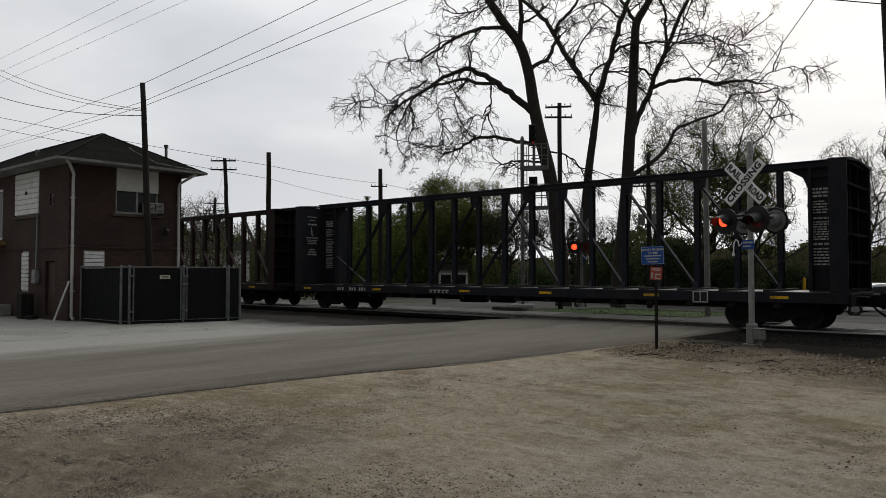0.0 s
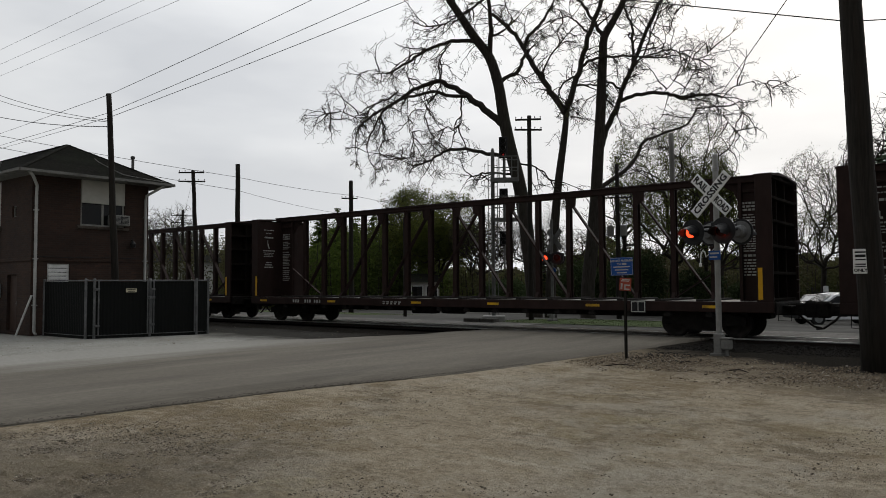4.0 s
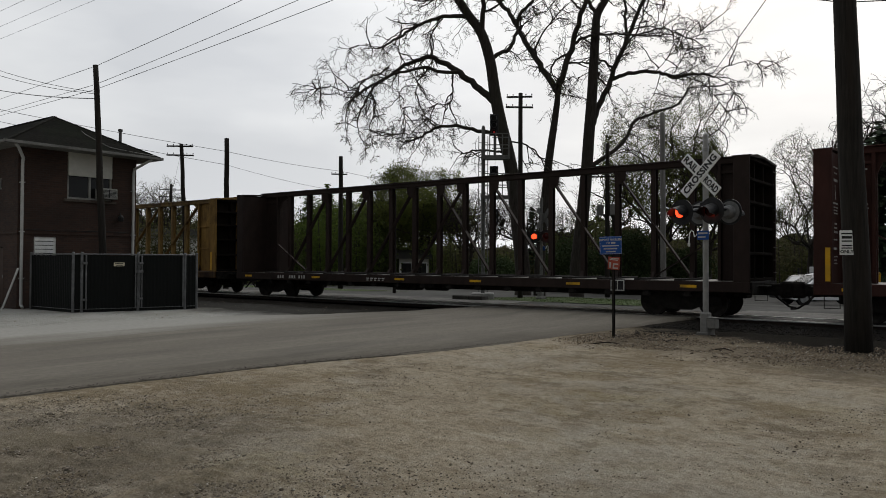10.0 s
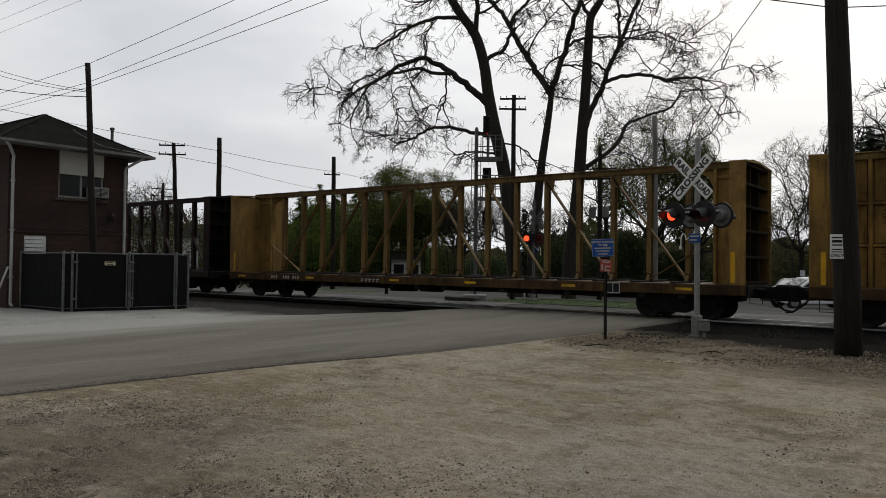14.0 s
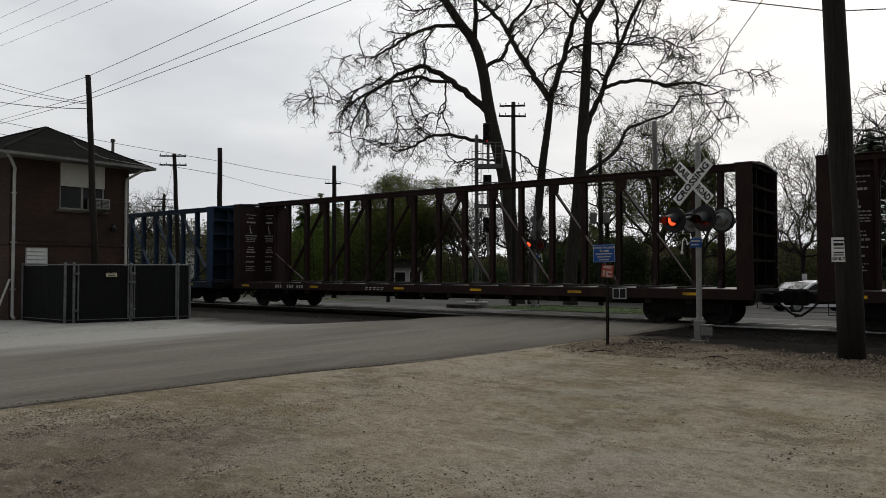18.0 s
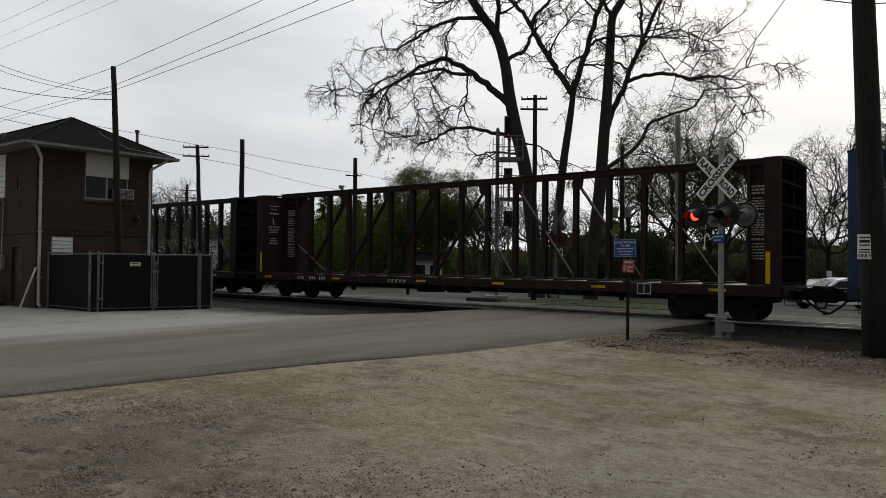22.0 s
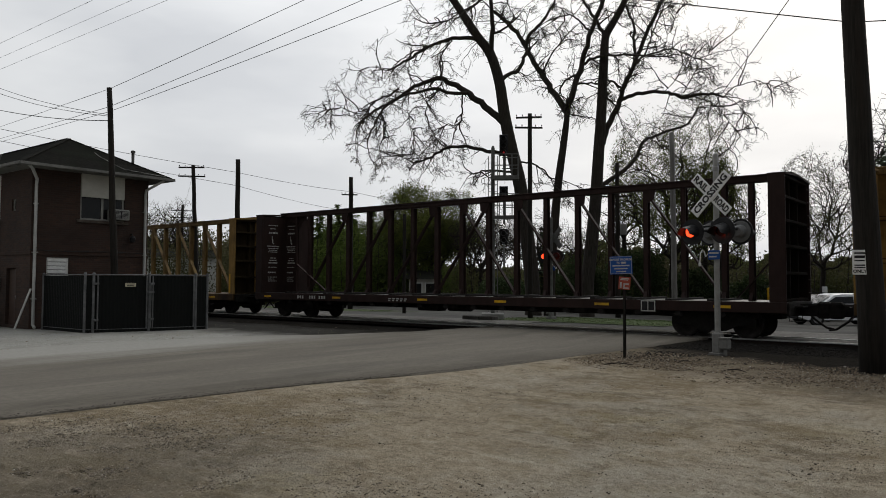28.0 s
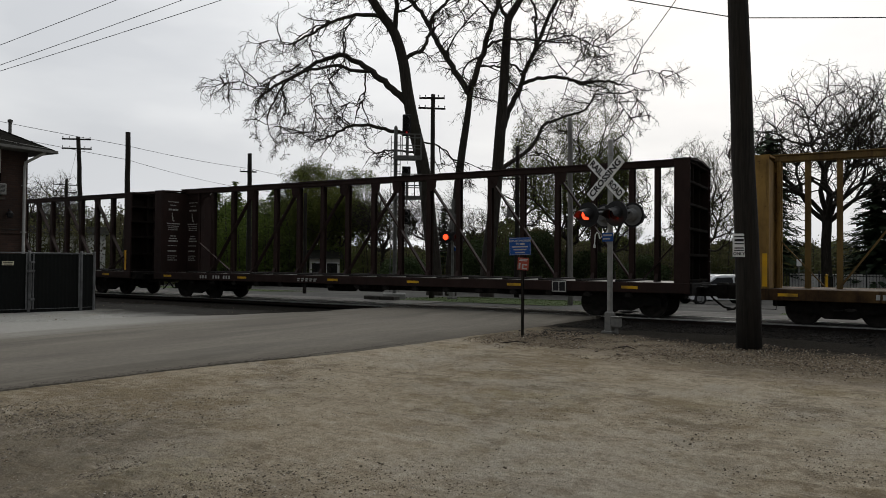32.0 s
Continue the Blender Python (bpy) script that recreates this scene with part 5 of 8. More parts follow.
def notice_post():
    ob = thing("notice_post", "rusty steel post with a blue notice and a small red sign", "sign post", pose(-7.02, 15.47, 0, 0, 0, 0))
    part("post", Solid().box(-0.03, 0.03, -0.008, 0.008, -0.3, 2.2).box(-0.03, -0.022, -0.008, 0.03, -0.3, 2.2).box(0.022, 0.03, -0.008, 0.03, -0.3, 2.2), M_POLE, ob)
    b = part("blue_sign", Solid().box(-0.25, 0.25, -0.006, 0.006, -0.2, 0.2, 0.004), M_SIGNBLUE, ob, "blue notice with white lettering")
    b.matrix_basis = Matrix.Translation((-0.06, -0.02, 2.02)) @ pose(0, 0, 0, 0, -1.5, 10)
    t = part("letters", text_mesh("REPORT PROBLEM", 0.062, M_STENCIL, 0.001), None, b)
    t.matrix_basis = Matrix.Translation((0, -0.0075, 0.125)) @ Matrix.Rotation(radians(90), 4, "X")
    t = part("letters", text_mesh("TO", 0.062, M_STENCIL, 0.001), None, b)
    t.matrix_basis = Matrix.Translation((-0.055, -0.0075, 0.055)) @ Matrix.Rotation(radians(90), 4, "X")
    part("text_line", Solid().box(0.01, 0.11, -0.0085, -0.006, 0.034, 0.076), M_STENCIL, b)
    for z, w in ((-0.01, 0.19), (-0.075, 0.15), (-0.14, 0.11)):
        part("text_line", Solid().box(-w, w, -0.0085, -0.006, z - 0.013, z + 0.013), M_STENCIL, b)
    lines = Solid()
    for x0, x1, z0, z1 in ((-0.24, 0.24, 0.184, 0.19), (-0.24, 0.24, -0.19, -0.184), (-0.24, -0.234, -0.184, 0.184), (0.234, 0.24, -0.184, 0.184)):
        lines.box(x0, x1, -0.008, -0.006, z0, z1)
    part("border", lines, M_STENCIL, b)
    r = part("red_sign", Solid().box(-0.13, 0.13, -0.005, 0.005, -0.14, 0.14, 0.004), M_SIGNRED, ob, "small faded red sign with white shapes")
    r.matrix_basis = Matrix.Translation((0.02, -0.02, 1.62)) @ pose(0, 0, 0, 0, 4, 10)
    for x0, x1, z0, z1 in ((-0.1, 0.08, 0.065, 0.085), (-0.08, 0.1, 0.095, 0.115), (-0.1, -0.06, -0.11, 0.02)):
        part("white_bar", Solid().box(x0, x1, -0.008, -0.005, z0, z1), M_STENCIL, r)
    c = Solid().box(-0.02, 0.1, -0.008, -0.005, -0.03, 0.0).box(-0.02, 0.01, -0.008, -0.005, -0.09, -0.03).box(-0.02, 0.1, -0.008, -0.005, -0.12, -0.09)
    part("white_emblem", c, M_STENCIL, r)


notice_post()


def signal_tower():
    ob = thing("signal_tower", "railway signal mast with two railed platforms and a ladder", "railway signal", pose(-18.6, 27.3, 0, 0, 0, 34))
    part("foundation", Solid().box(-0.5, 0.5, -0.5, 0.5, -0.2, 0.25, 0.04), M_CONC, ob, "concrete base")
    part("mast", Solid().lathe([(0.09, 0.2), (0.085, 7.6), (0.04, 7.7)], (0, 0, 0), (0, 0, 1), 14), M_TOWER, ob)
    lad = Solid()
    for x in (-0.2, 0.2):
        lad.tube([(x, -0.25, 0.3), (x, -0.25, 7.2)], 0.02, 6)
    for z in np.arange(0.5, 7.1, 0.32):
        lad.tube([(-0.2, -0.25, z), (0.2, -0.25, z)], 0.012, 5)
    part("ladder", lad, M_TOWER, ob)
    for z in (4.45, 6.22):
        fl = part("platform", Solid().box(-0.1, 1.15, -0.45, 0.55, z, z + 0.06, 0.01).box(-0.1, 1.15, -0.47, -0.42, z - 0.08, z + 0.1), M_TOWER, ob, "steel platform with handrails")
        for x, y in ((0.0, -0.45), (0.28, -0.45), (0.55, -0.45), (0.84, -0.45), (1.13, -0.45), (1.13, 0.05), (1.13, 0.53), (0.5, 0.53)):
            part("railing_post", Solid().bar((x, y, z), (x, y, z + 1.05), 0.045, 0.045), M_TOWER, fl)
        for h in (0.55, 1.05):
            r = Solid().bar((0, -0.45, z + h), (1.13, -0.45, z + h), 0.04, 0.04).bar((1.13, -0.45, z + h), (1.13, 0.53, z + h), 0.04, 0.04).bar((1.13, 0.53, z + h), (0.4, 0.53, z + h), 0.04, 0.04)
            part("handrail", r, M_TOWER, fl)
    for z0, lamps in ((7.45, 3), (5.42, 2), (3.5, 2)):
        h = 0.31 * (lamps - 1)
        hd = part("signal_head", Solid().box(0.29, 0.67, 0.2, 0.24, z0 - 0.17, z0 + h + 0.19, 0.018).box(0.36, 0.6, 0.24, 0.42, z0 - 0.12, z0 + h + 0.14, 0.03), M_BLACK, ob, "black colour-light signal head")
        for i in range(lamps):
            z = z0 + 0.31 * i
            part("signal_hood", Solid().lathe([(0.10, 0), (0.125, 0.0), (0.125, 0.2), (0.11, 0.2), (0.10, 0.02)], (0.48, 0.2, z), (-0.12, -1, -0.12), 16), M_BLACK, hd)
        part("stem", Solid().tube([(0.5, 0.3, z0 - 1.2), (0.5, 0.3, z0 - 0.1)], 0.045, 8), M_TOWER, hd)
    lens = Solid().lathe([(0.015, 0), (0.045, 0), (0.04, 0.02)], (0.48, 0.19, 7.45), (0.0, -1, 0), 14)
    part("lit_lens", lens, M_REDDIM, ob, "small red signal light")


M_REDDIM = glow_mat("dim_red_lens", (0.6, 0.03, 0.03), 0.25)
signal_tower()


# ---- poles and wires ----
def pole(label, base, top, r0, r1, mat, arms=(), extras=None):
    ob = thing("utility_pole", label, "utility pole", Matrix.Translation(base), "utility poles")
    d = Vector(top) - Vector(base)
    s = Solid()
    n = 10
    pts = [d * (i / n) + Vector((0.03 * nz(i, base[0], 0.7), 0.03 * nz(i, base[1], 0.7, 3), 0)) * (0 if i == 0 else 1) for i in range(n + 1)]
    pts[0] = Vector((0, 0, -0.9))
    s.tube(pts, [r0 + (r1 - r0) * i / n for i in range(n + 1)], 14)
    part("shaft", s, mat, ob, smooth=True)
    for h, half, ang in arms:
        c = d * (h / d.z)
        a = radians(ang)
        u = Vector((math.cos(a), math.sin(a), 0))
        arm = part("crossarm", Solid().bar(c - u * half + Vector((0, -r1, 0)), c + u * half + Vector((0, -r1, 0)), 0.075, 0.085), mat, ob)
        for k in (-0.95, -0.5, 0.5, 0.95):
            p = c + u * half * k + Vector((0, -r1, 0.06))
            part("insulator", Solid().lathe([(0.012, 0), (0.02, 0.02), (0.03, 0.05), (0.02, 0.08), (0.012, 0.09)], p, (0, 0, 1), 8), M_BLACK, arm)
    return ob


P_NEAR = (-2.24, 15.86, 0)
near = pole("thick dark weathered wooden utility pole in the stones beside the track", P_NEAR, (-2.66, 15.78, 12.6), 0.245, 0.155, M_POLE, ((11.9, 1.2, 80),))
sg = part("notice_sign", Solid().box(-0.12, 0.12, -0.006, 0.006, -0.23, 0.23, 0.004), M_SIGNWHITE, near, "white metal notice with black shapes")
sg.matrix_basis = pose(-0.17, -0.262, 2.03, 0, 0, 14)
for z, w, h in ((0.17, 0.09, 0.014), (0.1, 0.085, 0.025), (0.03, 0.085, 0.012), (-0.055, 0.085, 0.012), (-0.10, 0.09, 0.010)):
    part("printed_bar", Solid().box(-w, w, -0.0085, -0.006, z - h, z + h), M_INK, sg)
part("letters", text_mesh("ONLY", 0.082, M_INK, 0.001), None, sg).matrix_basis = Matrix.Translation((0, -0.0075, -0.17)) @ Matrix.Rotation(radians(90), 4, "X")

pole("leaning dark wooden pole standing inside the fence", (-24.55, 13.15, 0), (-24.72, 12.82, 8.28), 0.13, 0.085, M_POLE)
pole("wooden pole with two crossarms beyond the track", (-39.86, 26.5, 0), (-40.24, 26.27, 8.75), 0.16, 0.11, M_POLE, ((8.6, 0.78, 40), (8.05, 0.8, 44)))
pole("bare dark wooden pole beyond the track", (-35.45, 26.1, 0), (-35.43, 26.05, 8.6), 0.17, 0.13, M_POLE)
pole("wooden pole with one crossarm beyond the track", (-36.9, 36.6, 0), (-36.9, 36.6, 8.9), 0.18, 0.14, M_POLE, ((7.65, 0.55, 45),))
pole("tall slim pole with crossarms beside the big trees", (-18.75, 30.7, 0), (-18.75, 30.7, 9.8), 0.13, 0.10, M_POLE, ((9.6, 0.62, 30), (9.1, 0.66, 40)))
pole("far pole with crossarms", (-66, 42, 0), (-66, 42, 9.2), 0.16, 0.12, M_POLE, ((8.6, 1.0, 60), (7.9, 1.0, 60)))
pole("grey steel pole beyond the crossing", (-10.7, 28.2, 0), (-10.75, 28.2, 7.5), 0.11, 0.10, M_POLEGREY)
tp = pole("wooden pole with crossarms and a transformer", (-18.9, 40.8, 0), (-18.9, 40.8, 8.7), 0.16, 0.12, M_POLE, ((7.3, 1.0, 20), (6.7, 0.9, 20)))
part("transformer", Solid().lathe([(0.15, 0), (0.2, 0.04), (0.2, 0.6), (0.15, 0.66), (0.05, 0.68)], (-0.42, -0.1, 4.4), (0, 0, 1), 16), M_POLEGREY, tp, "grey can transformer")
part("transformer", Solid().lathe([(0.15, 0), (0.2, 0.04), (0.2, 0.6), (0.15, 0.66), (0.05, 0.68)], (0.42, -0.1, 4.4), (0, 0, 1), 16), M_POLEGREY, tp, "grey can transformer")
pole("short dark post beyond the track", (-26.6, 30.5, 0), (-26.6, 30.5, 5.3), 0.1, 0.09, M_POLE)


pole("wooden line pole beside the building", (-42, 12.3, 0), (-42, 12.3, 13.2), 0.18, 0.13, M_POLE)
pole("wooden line pole with a crossarm", (-70, 10, 0), (-70, 10, 9.4), 0.17, 0.13, M_POLE, ((8.9, 0.8, 90),))
pole("wooden line pole with a crossarm", (25, 10, 0), (25, 10, 9.4), 0.17, 0.13, M_POLE, ((8.9, 0.8, 90),))
pole("tall wooden line pole", (-90, 26.5, 0), (-90, 26.5, 15.2), 0.2, 0.14, M_POLE)


def wire(a, b, sag, r=0.011):
    a, b = Vector(a), Vector(b)
    n = 24
    pts = [a.lerp(b, i / n) - Vector((0, 0, 4 * sag * (i / n) * (1 - i / n))) for i in range(n + 1)]
    ob = part("overhead_wire", Solid().tube(pts, r, 5), M_WIRE)
    tagged(ob, "thin black overhead wire strung between poles", "wire", "overhead wires")


LT, NT = (-24.72, 12.82), (-2.65, 15.78)
for z0, z1, z2 in ((8.25, 12.2, 11.7), (7.62, 11.3, 11.0), (7.45, 10.6, 10.8)):
    wire((*LT, z0), (*NT, z1), 0.12, 0.009)
    wire((*LT, z0), (-90, 26.5, z0 + (z2 - z0) * 1.85), 0.05, 0.009)
for y in (9.4, 10.03, 10.6):
    wire((-70, y, 9.0), (25, y, 9.0), 0.0, 0.0042)
# service lines and guys to the building
wire((*LT, 7.35), (-42, 12.2, 12.9), 0.5, 0.010)
wire((*LT, 7.30), (-42, 12.2, 12.6), 0.55, 0.010)
wire((*LT, 7.14), (-42, 12.2, 11.15), 0.45, 0.014)
wire((-42, 12.3, 9.75), (-35.43, 26.0, 7.85), 0.1, 0.012)
wire((-42, 12.3, 9.2), (-35.43, 26.0, 7.09), 0.1, 0.012)
wire((-35.43, 26.0, 7.85), (-36.9, 36.6, 7.88), 0.1, 0.012)
wire((-36.9, 36.6, 7.88), (-31, 60, 6.4), 0.3, 0.012)
wire((-35.43, 26.0, 7.09), (-40, 44, 6.9), 0.3, 0.010)
wire((-66, 42, 8.6), (-40.2, 26.3, 8.6), 0.3, 0.008)
wire((-31.6, 10.9, 5.0), (-42, 12.2, 8.2), 0.25, 0.014)
# from the near pole
wire((-2.5, 15.82, 6.63), (-20, -6, 7.2), 0.1, 0.011)
wire((-2.5, 15.82, 6.63), (30, 30.7, 6.9), 0.3, 0.011)
wire((-2.6, 15.8, 8.6), (-10.72, 28.2, 6.4), 0.05, 0.011)


# ---- trees ----
class Wood:
    """Tapered limbs gathered in arrays, then made into one mesh."""

    def __init__(self, seed):
        self.s, self.rnd = Solid(), random.Random(seed)
        self.tips = []

    def limb(self, pts, r0, r1, n=7):
        k = len(pts) - 1
        self.s.tube(pts, [r0 + (r1 - r0) * (i / k) ** 0.8 for i in range(k + 1)], n, False)

    def grow(self, p, d, length, r, level, droop, n=5, spread=0.55, kids=4):
        """A wobbling branch with side branches down to twigs."""
        rnd = self.rnd
        seg = max(4, int(4 + level))
        pts, q = [p.copy()], p.copy()
        d = d.normalized()
        wob = (0.34, 0.30, 0.24, 0.18)[min(level, 3)]
        for i in range(seg):
            d = (d + Vector((rnd.gauss(0, wob), rnd.gauss(0, wob), rnd.gauss(0, wob * 0.85) + droop))).normalized()
            q = q + d * length / seg
            pts.append(q.copy())
        self.limb(pts, r, max(r * 0.38, 0.008), n if level > 1 else 3 if level == 0 else 4)
        if level == 0:
            self.tips.append((pts[-1], d))
            self.tips.append((pts[len(pts) // 2], d))
            return
        for i in range(kids + (2 if level == 1 else 0)):
            t = rnd.uniform(0.25, 1.0)
            a = pts[min(int(t * seg), seg - 1)].lerp(pts[min(int(t * seg) + 1, seg)], (t * seg) % 1)
            side = Vector((rnd.gauss(0, 1), rnd.gauss(0, 1), rnd.gauss(0, 0.8))).normalized()
            nd = (d * (1 - spread) + side * spread).normalized()
            self.grow(a, nd, length * rnd.uniform(0.38, 0.62), max(r * 0.44, 0.009), level - 1, droop * 1.3, n, spread, kids)


def leaves(points, count, spread, size, rnd, flat=0.5):
    s = Solid()
    for _ in range(count):
        p, d = points[rnd.randrange(len(points))]
        c = p + Vector((rnd.gauss(0, spread), rnd.gauss(0, spread), rnd.gauss(0, spread)))
        a = Vector((rnd.gauss(0, 1), rnd.gauss(0, 1), rnd.gauss(0, 1))).normalized()
        b = a.orthogonal().normalized() * size * rnd.uniform(0.5, 1.2)
        a = a * size * rnd.uniform(0.5, 1.2)
        s.faces([c - a, c + b * 0.6, c + a, c - b * 0.6], [(0, 1, 2, 3)])
    return s


FW, RT = Vector((-0.5948, 0.8039, 0)), Vector((0.8039, 0.5948, 0))


class BigTree:
    """A bare spring tree whose trunk and limbs are drawn in the plane across the crossing (metres across, metres up), then set in depth."""

    def __init__(self, label, radius, seed, *trunk):
        self.rnd, self.seed = random.Random(seed), seed
        self.k, self.base = 1.375, trunk[0][0]
        o = FW * 44.0 + RT * self.base * self.k
        self.ob = thing("bare_tree", label, "tree", Matrix.Translation((o.x, o.y, 0)), "tall trees by the crossing")
        self.twig, self.lines, self.known = Wood(seed + 1), [], []
        pts = self.smooth([self.spot(trunk[0][0], -0.4)] + [self.spot(u, z) for u, z in trunk])
        self.known += [(u, z, 0.0) for u, z in trunk]
        n = len(pts) - 1
        rr = [radius * (1.35 if i == 0 else 1.1 if i < 3 else 1) * (1 - 0.62 * i / n) for i in range(n + 1)]
        part("trunk", Solid().tube(pts, rr, 12, False), M_BARK, self.ob, smooth=True)
        self.lines.append((pts[n // 2:], 0.14))

    def spot(self, u, z, w=0.0):
        return RT * (u - self.base) * self.k + FW * w + Vector((0, 0, 1.65 + (z - 1.65) * self.k))

    def smooth(self, pts):
        out = []
        for i in range(len(pts) - 1):
            p0, p1, p2, p3 = pts[max(i - 1, 0)], pts[i], pts[i + 1], pts[min(i + 2, len(pts) - 1)]
            for s in range(4):
                t = s / 4
                out.append(0.5 * (2 * p1 + (p2 - p0) * t + (2 * p0 - 5 * p1 + 4 * p2 - p3) * t * t + (3 * p1 - p0 - 3 * p2 + p3) * t ** 3))
        return out + [pts[-1]]

    def limb(self, r0, r1, *line):
        """A limb that starts at the depth of the wood it grows from and drifts to the front or to the back."""
        rnd = self.rnd
        u, z = line[0]
        w = min(self.known, key=lambda q: math.hypot(q[0] - u, q[1] - z))[2]
        drift, q = rnd.uniform(-0.45, 0.45), []
        for i, (u, z) in enumerate(line):
            if i:
                w += (drift + rnd.gauss(0, 0.12)) * self.k * math.hypot(u - line[i - 1][0], z - line[i - 1][1])
            q.append(self.spot(u, z, w))
            self.known.append((u, z, w))
        q = [p + Vector((rnd.gauss(0, 0.03), rnd.gauss(0, 0.03), rnd.gauss(0, 0.03))) * (1 if i > 1 else 0) for i, p in enumerate(self.smooth(q))]
        wood = Wood(self.seed + 2)
        wood.limb(q, r0, r1, 8)
        part("limb", wood.s, M_BARK, self.ob, smooth=True)
        self.lines.append((q, r0))

    def finish(self):
        """Twigs along all limbs, and the first buds."""
        rnd, twig = self.rnd, self.twig
        for q, r0 in self.lines:
            L = sum((b - a).length for a, b in zip(q[:-1], q[1:]))
            for i in range(int(L * (2.0 if r0 > 0.1 else 2.6))):
                t = rnd.uniform(0.12, 1.0) ** 0.75
                j = min(int(t * (len(q) - 1)), len(q) - 2)
                d = (q[j + 1] - q[j]).normalized()
                side = Vector((rnd.gauss(0, 1), rnd.gauss(0, 1), rnd.gauss(0.15, 0.9))).normalized()
                twig.grow(q[j], d * 0.6 + side * 0.7, rnd.uniform(0.7, 2.3), rnd.uniform(0.025, 0.055), 2, -0.06, 5, 0.55, 3)
            twig.grow(q[-1], (q[-1] - q[-2]).normalized(), rnd.uniform(1.2, 2.0), max(0.022, r0 * 0.3), 3 if r0 > 0.05 else 2, -0.05, 5, 0.5, 4)
        tagged(part("twig_crown", twig.s, M_TWIG, self.ob), kind="stuff")
        tagged(part("bud_haze", leaves(twig.tips, 2600, 0.06, 0.035, rnd), M_LEAF, self.ob, "tiny green-brown buds"), kind="stuff")


tree = BigTree("tall bare tree with a long arching limb", 0.47, 11, (2.96, 1.19), (2.74, 3.43), (2.43, 5.75), (2.01, 7.55), (1.73, 8.97), (1.53, 10.29), (1.15, 11.52), (0.54, 12.38), (-0.07, 13.32), (-0.64, 14.19), (-1.28, 15.16))
tree.limb(0.17, 0.09, (1.15, 11.52), (1.21, 12.60), (1.14, 13.60), (1.06, 15.12))
tree.limb(0.08, 0.04, (1.20, 12.34), (1.62, 12.46), (1.97, 12.66), (2.29, 12.95))
tree.limb(0.14, 0.09, (1.55, 10.26), (1.83, 10.66), (2.27, 10.83), (2.54, 11.27), (2.72, 11.77), (2.97, 12.09))
tree.limb(0.24, 0.07, (1.71, 8.55), (1.10, 9.15), (0.37, 9.76), (-0.17, 10.27), (-0.64, 10.52), (-1.08, 10.78), (-1.75, 10.67), (-2.44, 10.40), (-3.29, 10.04), (-4.03, 9.77), (-4.53, 9.48))
tree.limb(0.07, 0.02, (-4.53, 9.48), (-4.98, 9.11), (-5.23, 8.59), (-5.18, 7.99))
tree.limb(0.12, 0.05, (0.12, 9.91), (-0.57, 9.95), (-1.31, 10.11), (-2.05, 10.02), (-2.74, 9.83), (-3.29, 9.51), (-3.74, 9.10), (-3.99, 8.48), (-4.28, 7.73))
tree.limb(0.06, 0.03, (-3.74, 9.10), (-3.49, 8.62), (-3.54, 8.05), (-3.74, 7.48))
tree.limb(0.07, 0.03, (-2.92, 10.16), (-3.34, 9.91), (-3.83, 9.75), (-4.23, 9.43), (-4.38, 9.13))
tree.limb(0.03, 0.012, (-4.48, 9.53), (-5.03, 9.54), (-5.62, 9.60), (-6.27, 9.68), (-6.47, 10.11))
tree.limb(0.03, 0.012, (-4.28, 9.28), (-4.93, 9.21), (-5.52, 9.40), (-6.27, 9.23))
tree.limb(0.13, 0.06, (0.56, 12.23), (-0.06, 12.32), (-0.68, 12.33), (-1.34, 12.19), (-1.89, 12.02), (-2.29, 11.70), (-2.89, 11.44), (-3.43, 11.19))
tree.limb(0.05, 0.02, (-1.89, 12.02), (-2.34, 11.95), (-2.66, 11.71), (-3.03, 11.51))
tree.limb(0.03, 0.012, (-3.28, 11.27), (-3.78, 11.25), (-4.28, 11.26), (-4.68, 11.06))
tree.limb(0.06, 0.03, (-0.08, 9.82), (-0.10, 9.37), (-0.13, 8.87), (-0.38, 8.43), (-0.53, 7.88))
tree.limb(0.035, 0.015, (-0.38, 8.43), (-0.70, 8.68), (-1.07, 8.49), (-1.52, 8.14))
tree.limb(0.04, 0.02, (-1.11, 10.06), (-1.46, 9.79), (-1.71, 9.39), (-1.71, 8.77))
tree.limb(0.035, 0.015, (-2.49, 11.55), (-2.49, 11.03), (-2.39, 10.45), (-2.47, 9.53), (-2.40, 8.65), (-2.18, 7.91), (-2.16, 7.29))
tree.limb(0.13, 0.06, (1.98, 7.16), (1.13, 7.24), (0.44, 7.43), (-0.29, 7.58), (-0.83, 7.52), (-1.33, 7.25), (-1.87, 7.03), (-2.36, 6.97))
tree.limb(0.04, 0.015, (-2.02, 7.06), (-2.19, 7.33), (-2.75, 7.27), (-3.35, 7.35))
tree.limb(0.05, 0.025, (-0.78, 7.52), (-1.08, 7.74), (-1.22, 7.94), (-1.37, 7.60))
tree.limb(0.08, 0.04, (2.22, 6.32), (1.61, 6.43), (0.92, 6.41), (0.58, 6.29), (0.26, 6.22))
tree.limb(0.05, 0.02, (-0.55, 12.27), (-0.80, 11.88), (-0.98, 11.48), (-1.08, 11.08))
tree.limb(0.09, 0.05, (1.00, 14.01), (0.50, 13.51), (0.05, 13.07), (-0.48, 12.57))
tree.limb(0.04, 0.02, (-0.20, 13.48), (-0.59, 13.18), (-1.09, 13.06), (-1.64, 13.02))
tree.limb(0.06, 0.03, (2.32, 6.84), (2.83, 6.76), (3.37, 6.50), (3.70, 6.06), (3.94, 5.61))
tree.finish()
tree = BigTree("tall bare tree forking into two upright stems", 0.34, 23, (3.69, 1.43), (3.86, 3.66), (4.06, 5.86), (4.33, 7.82), (4.44, 8.76), (4.40, 9.16))
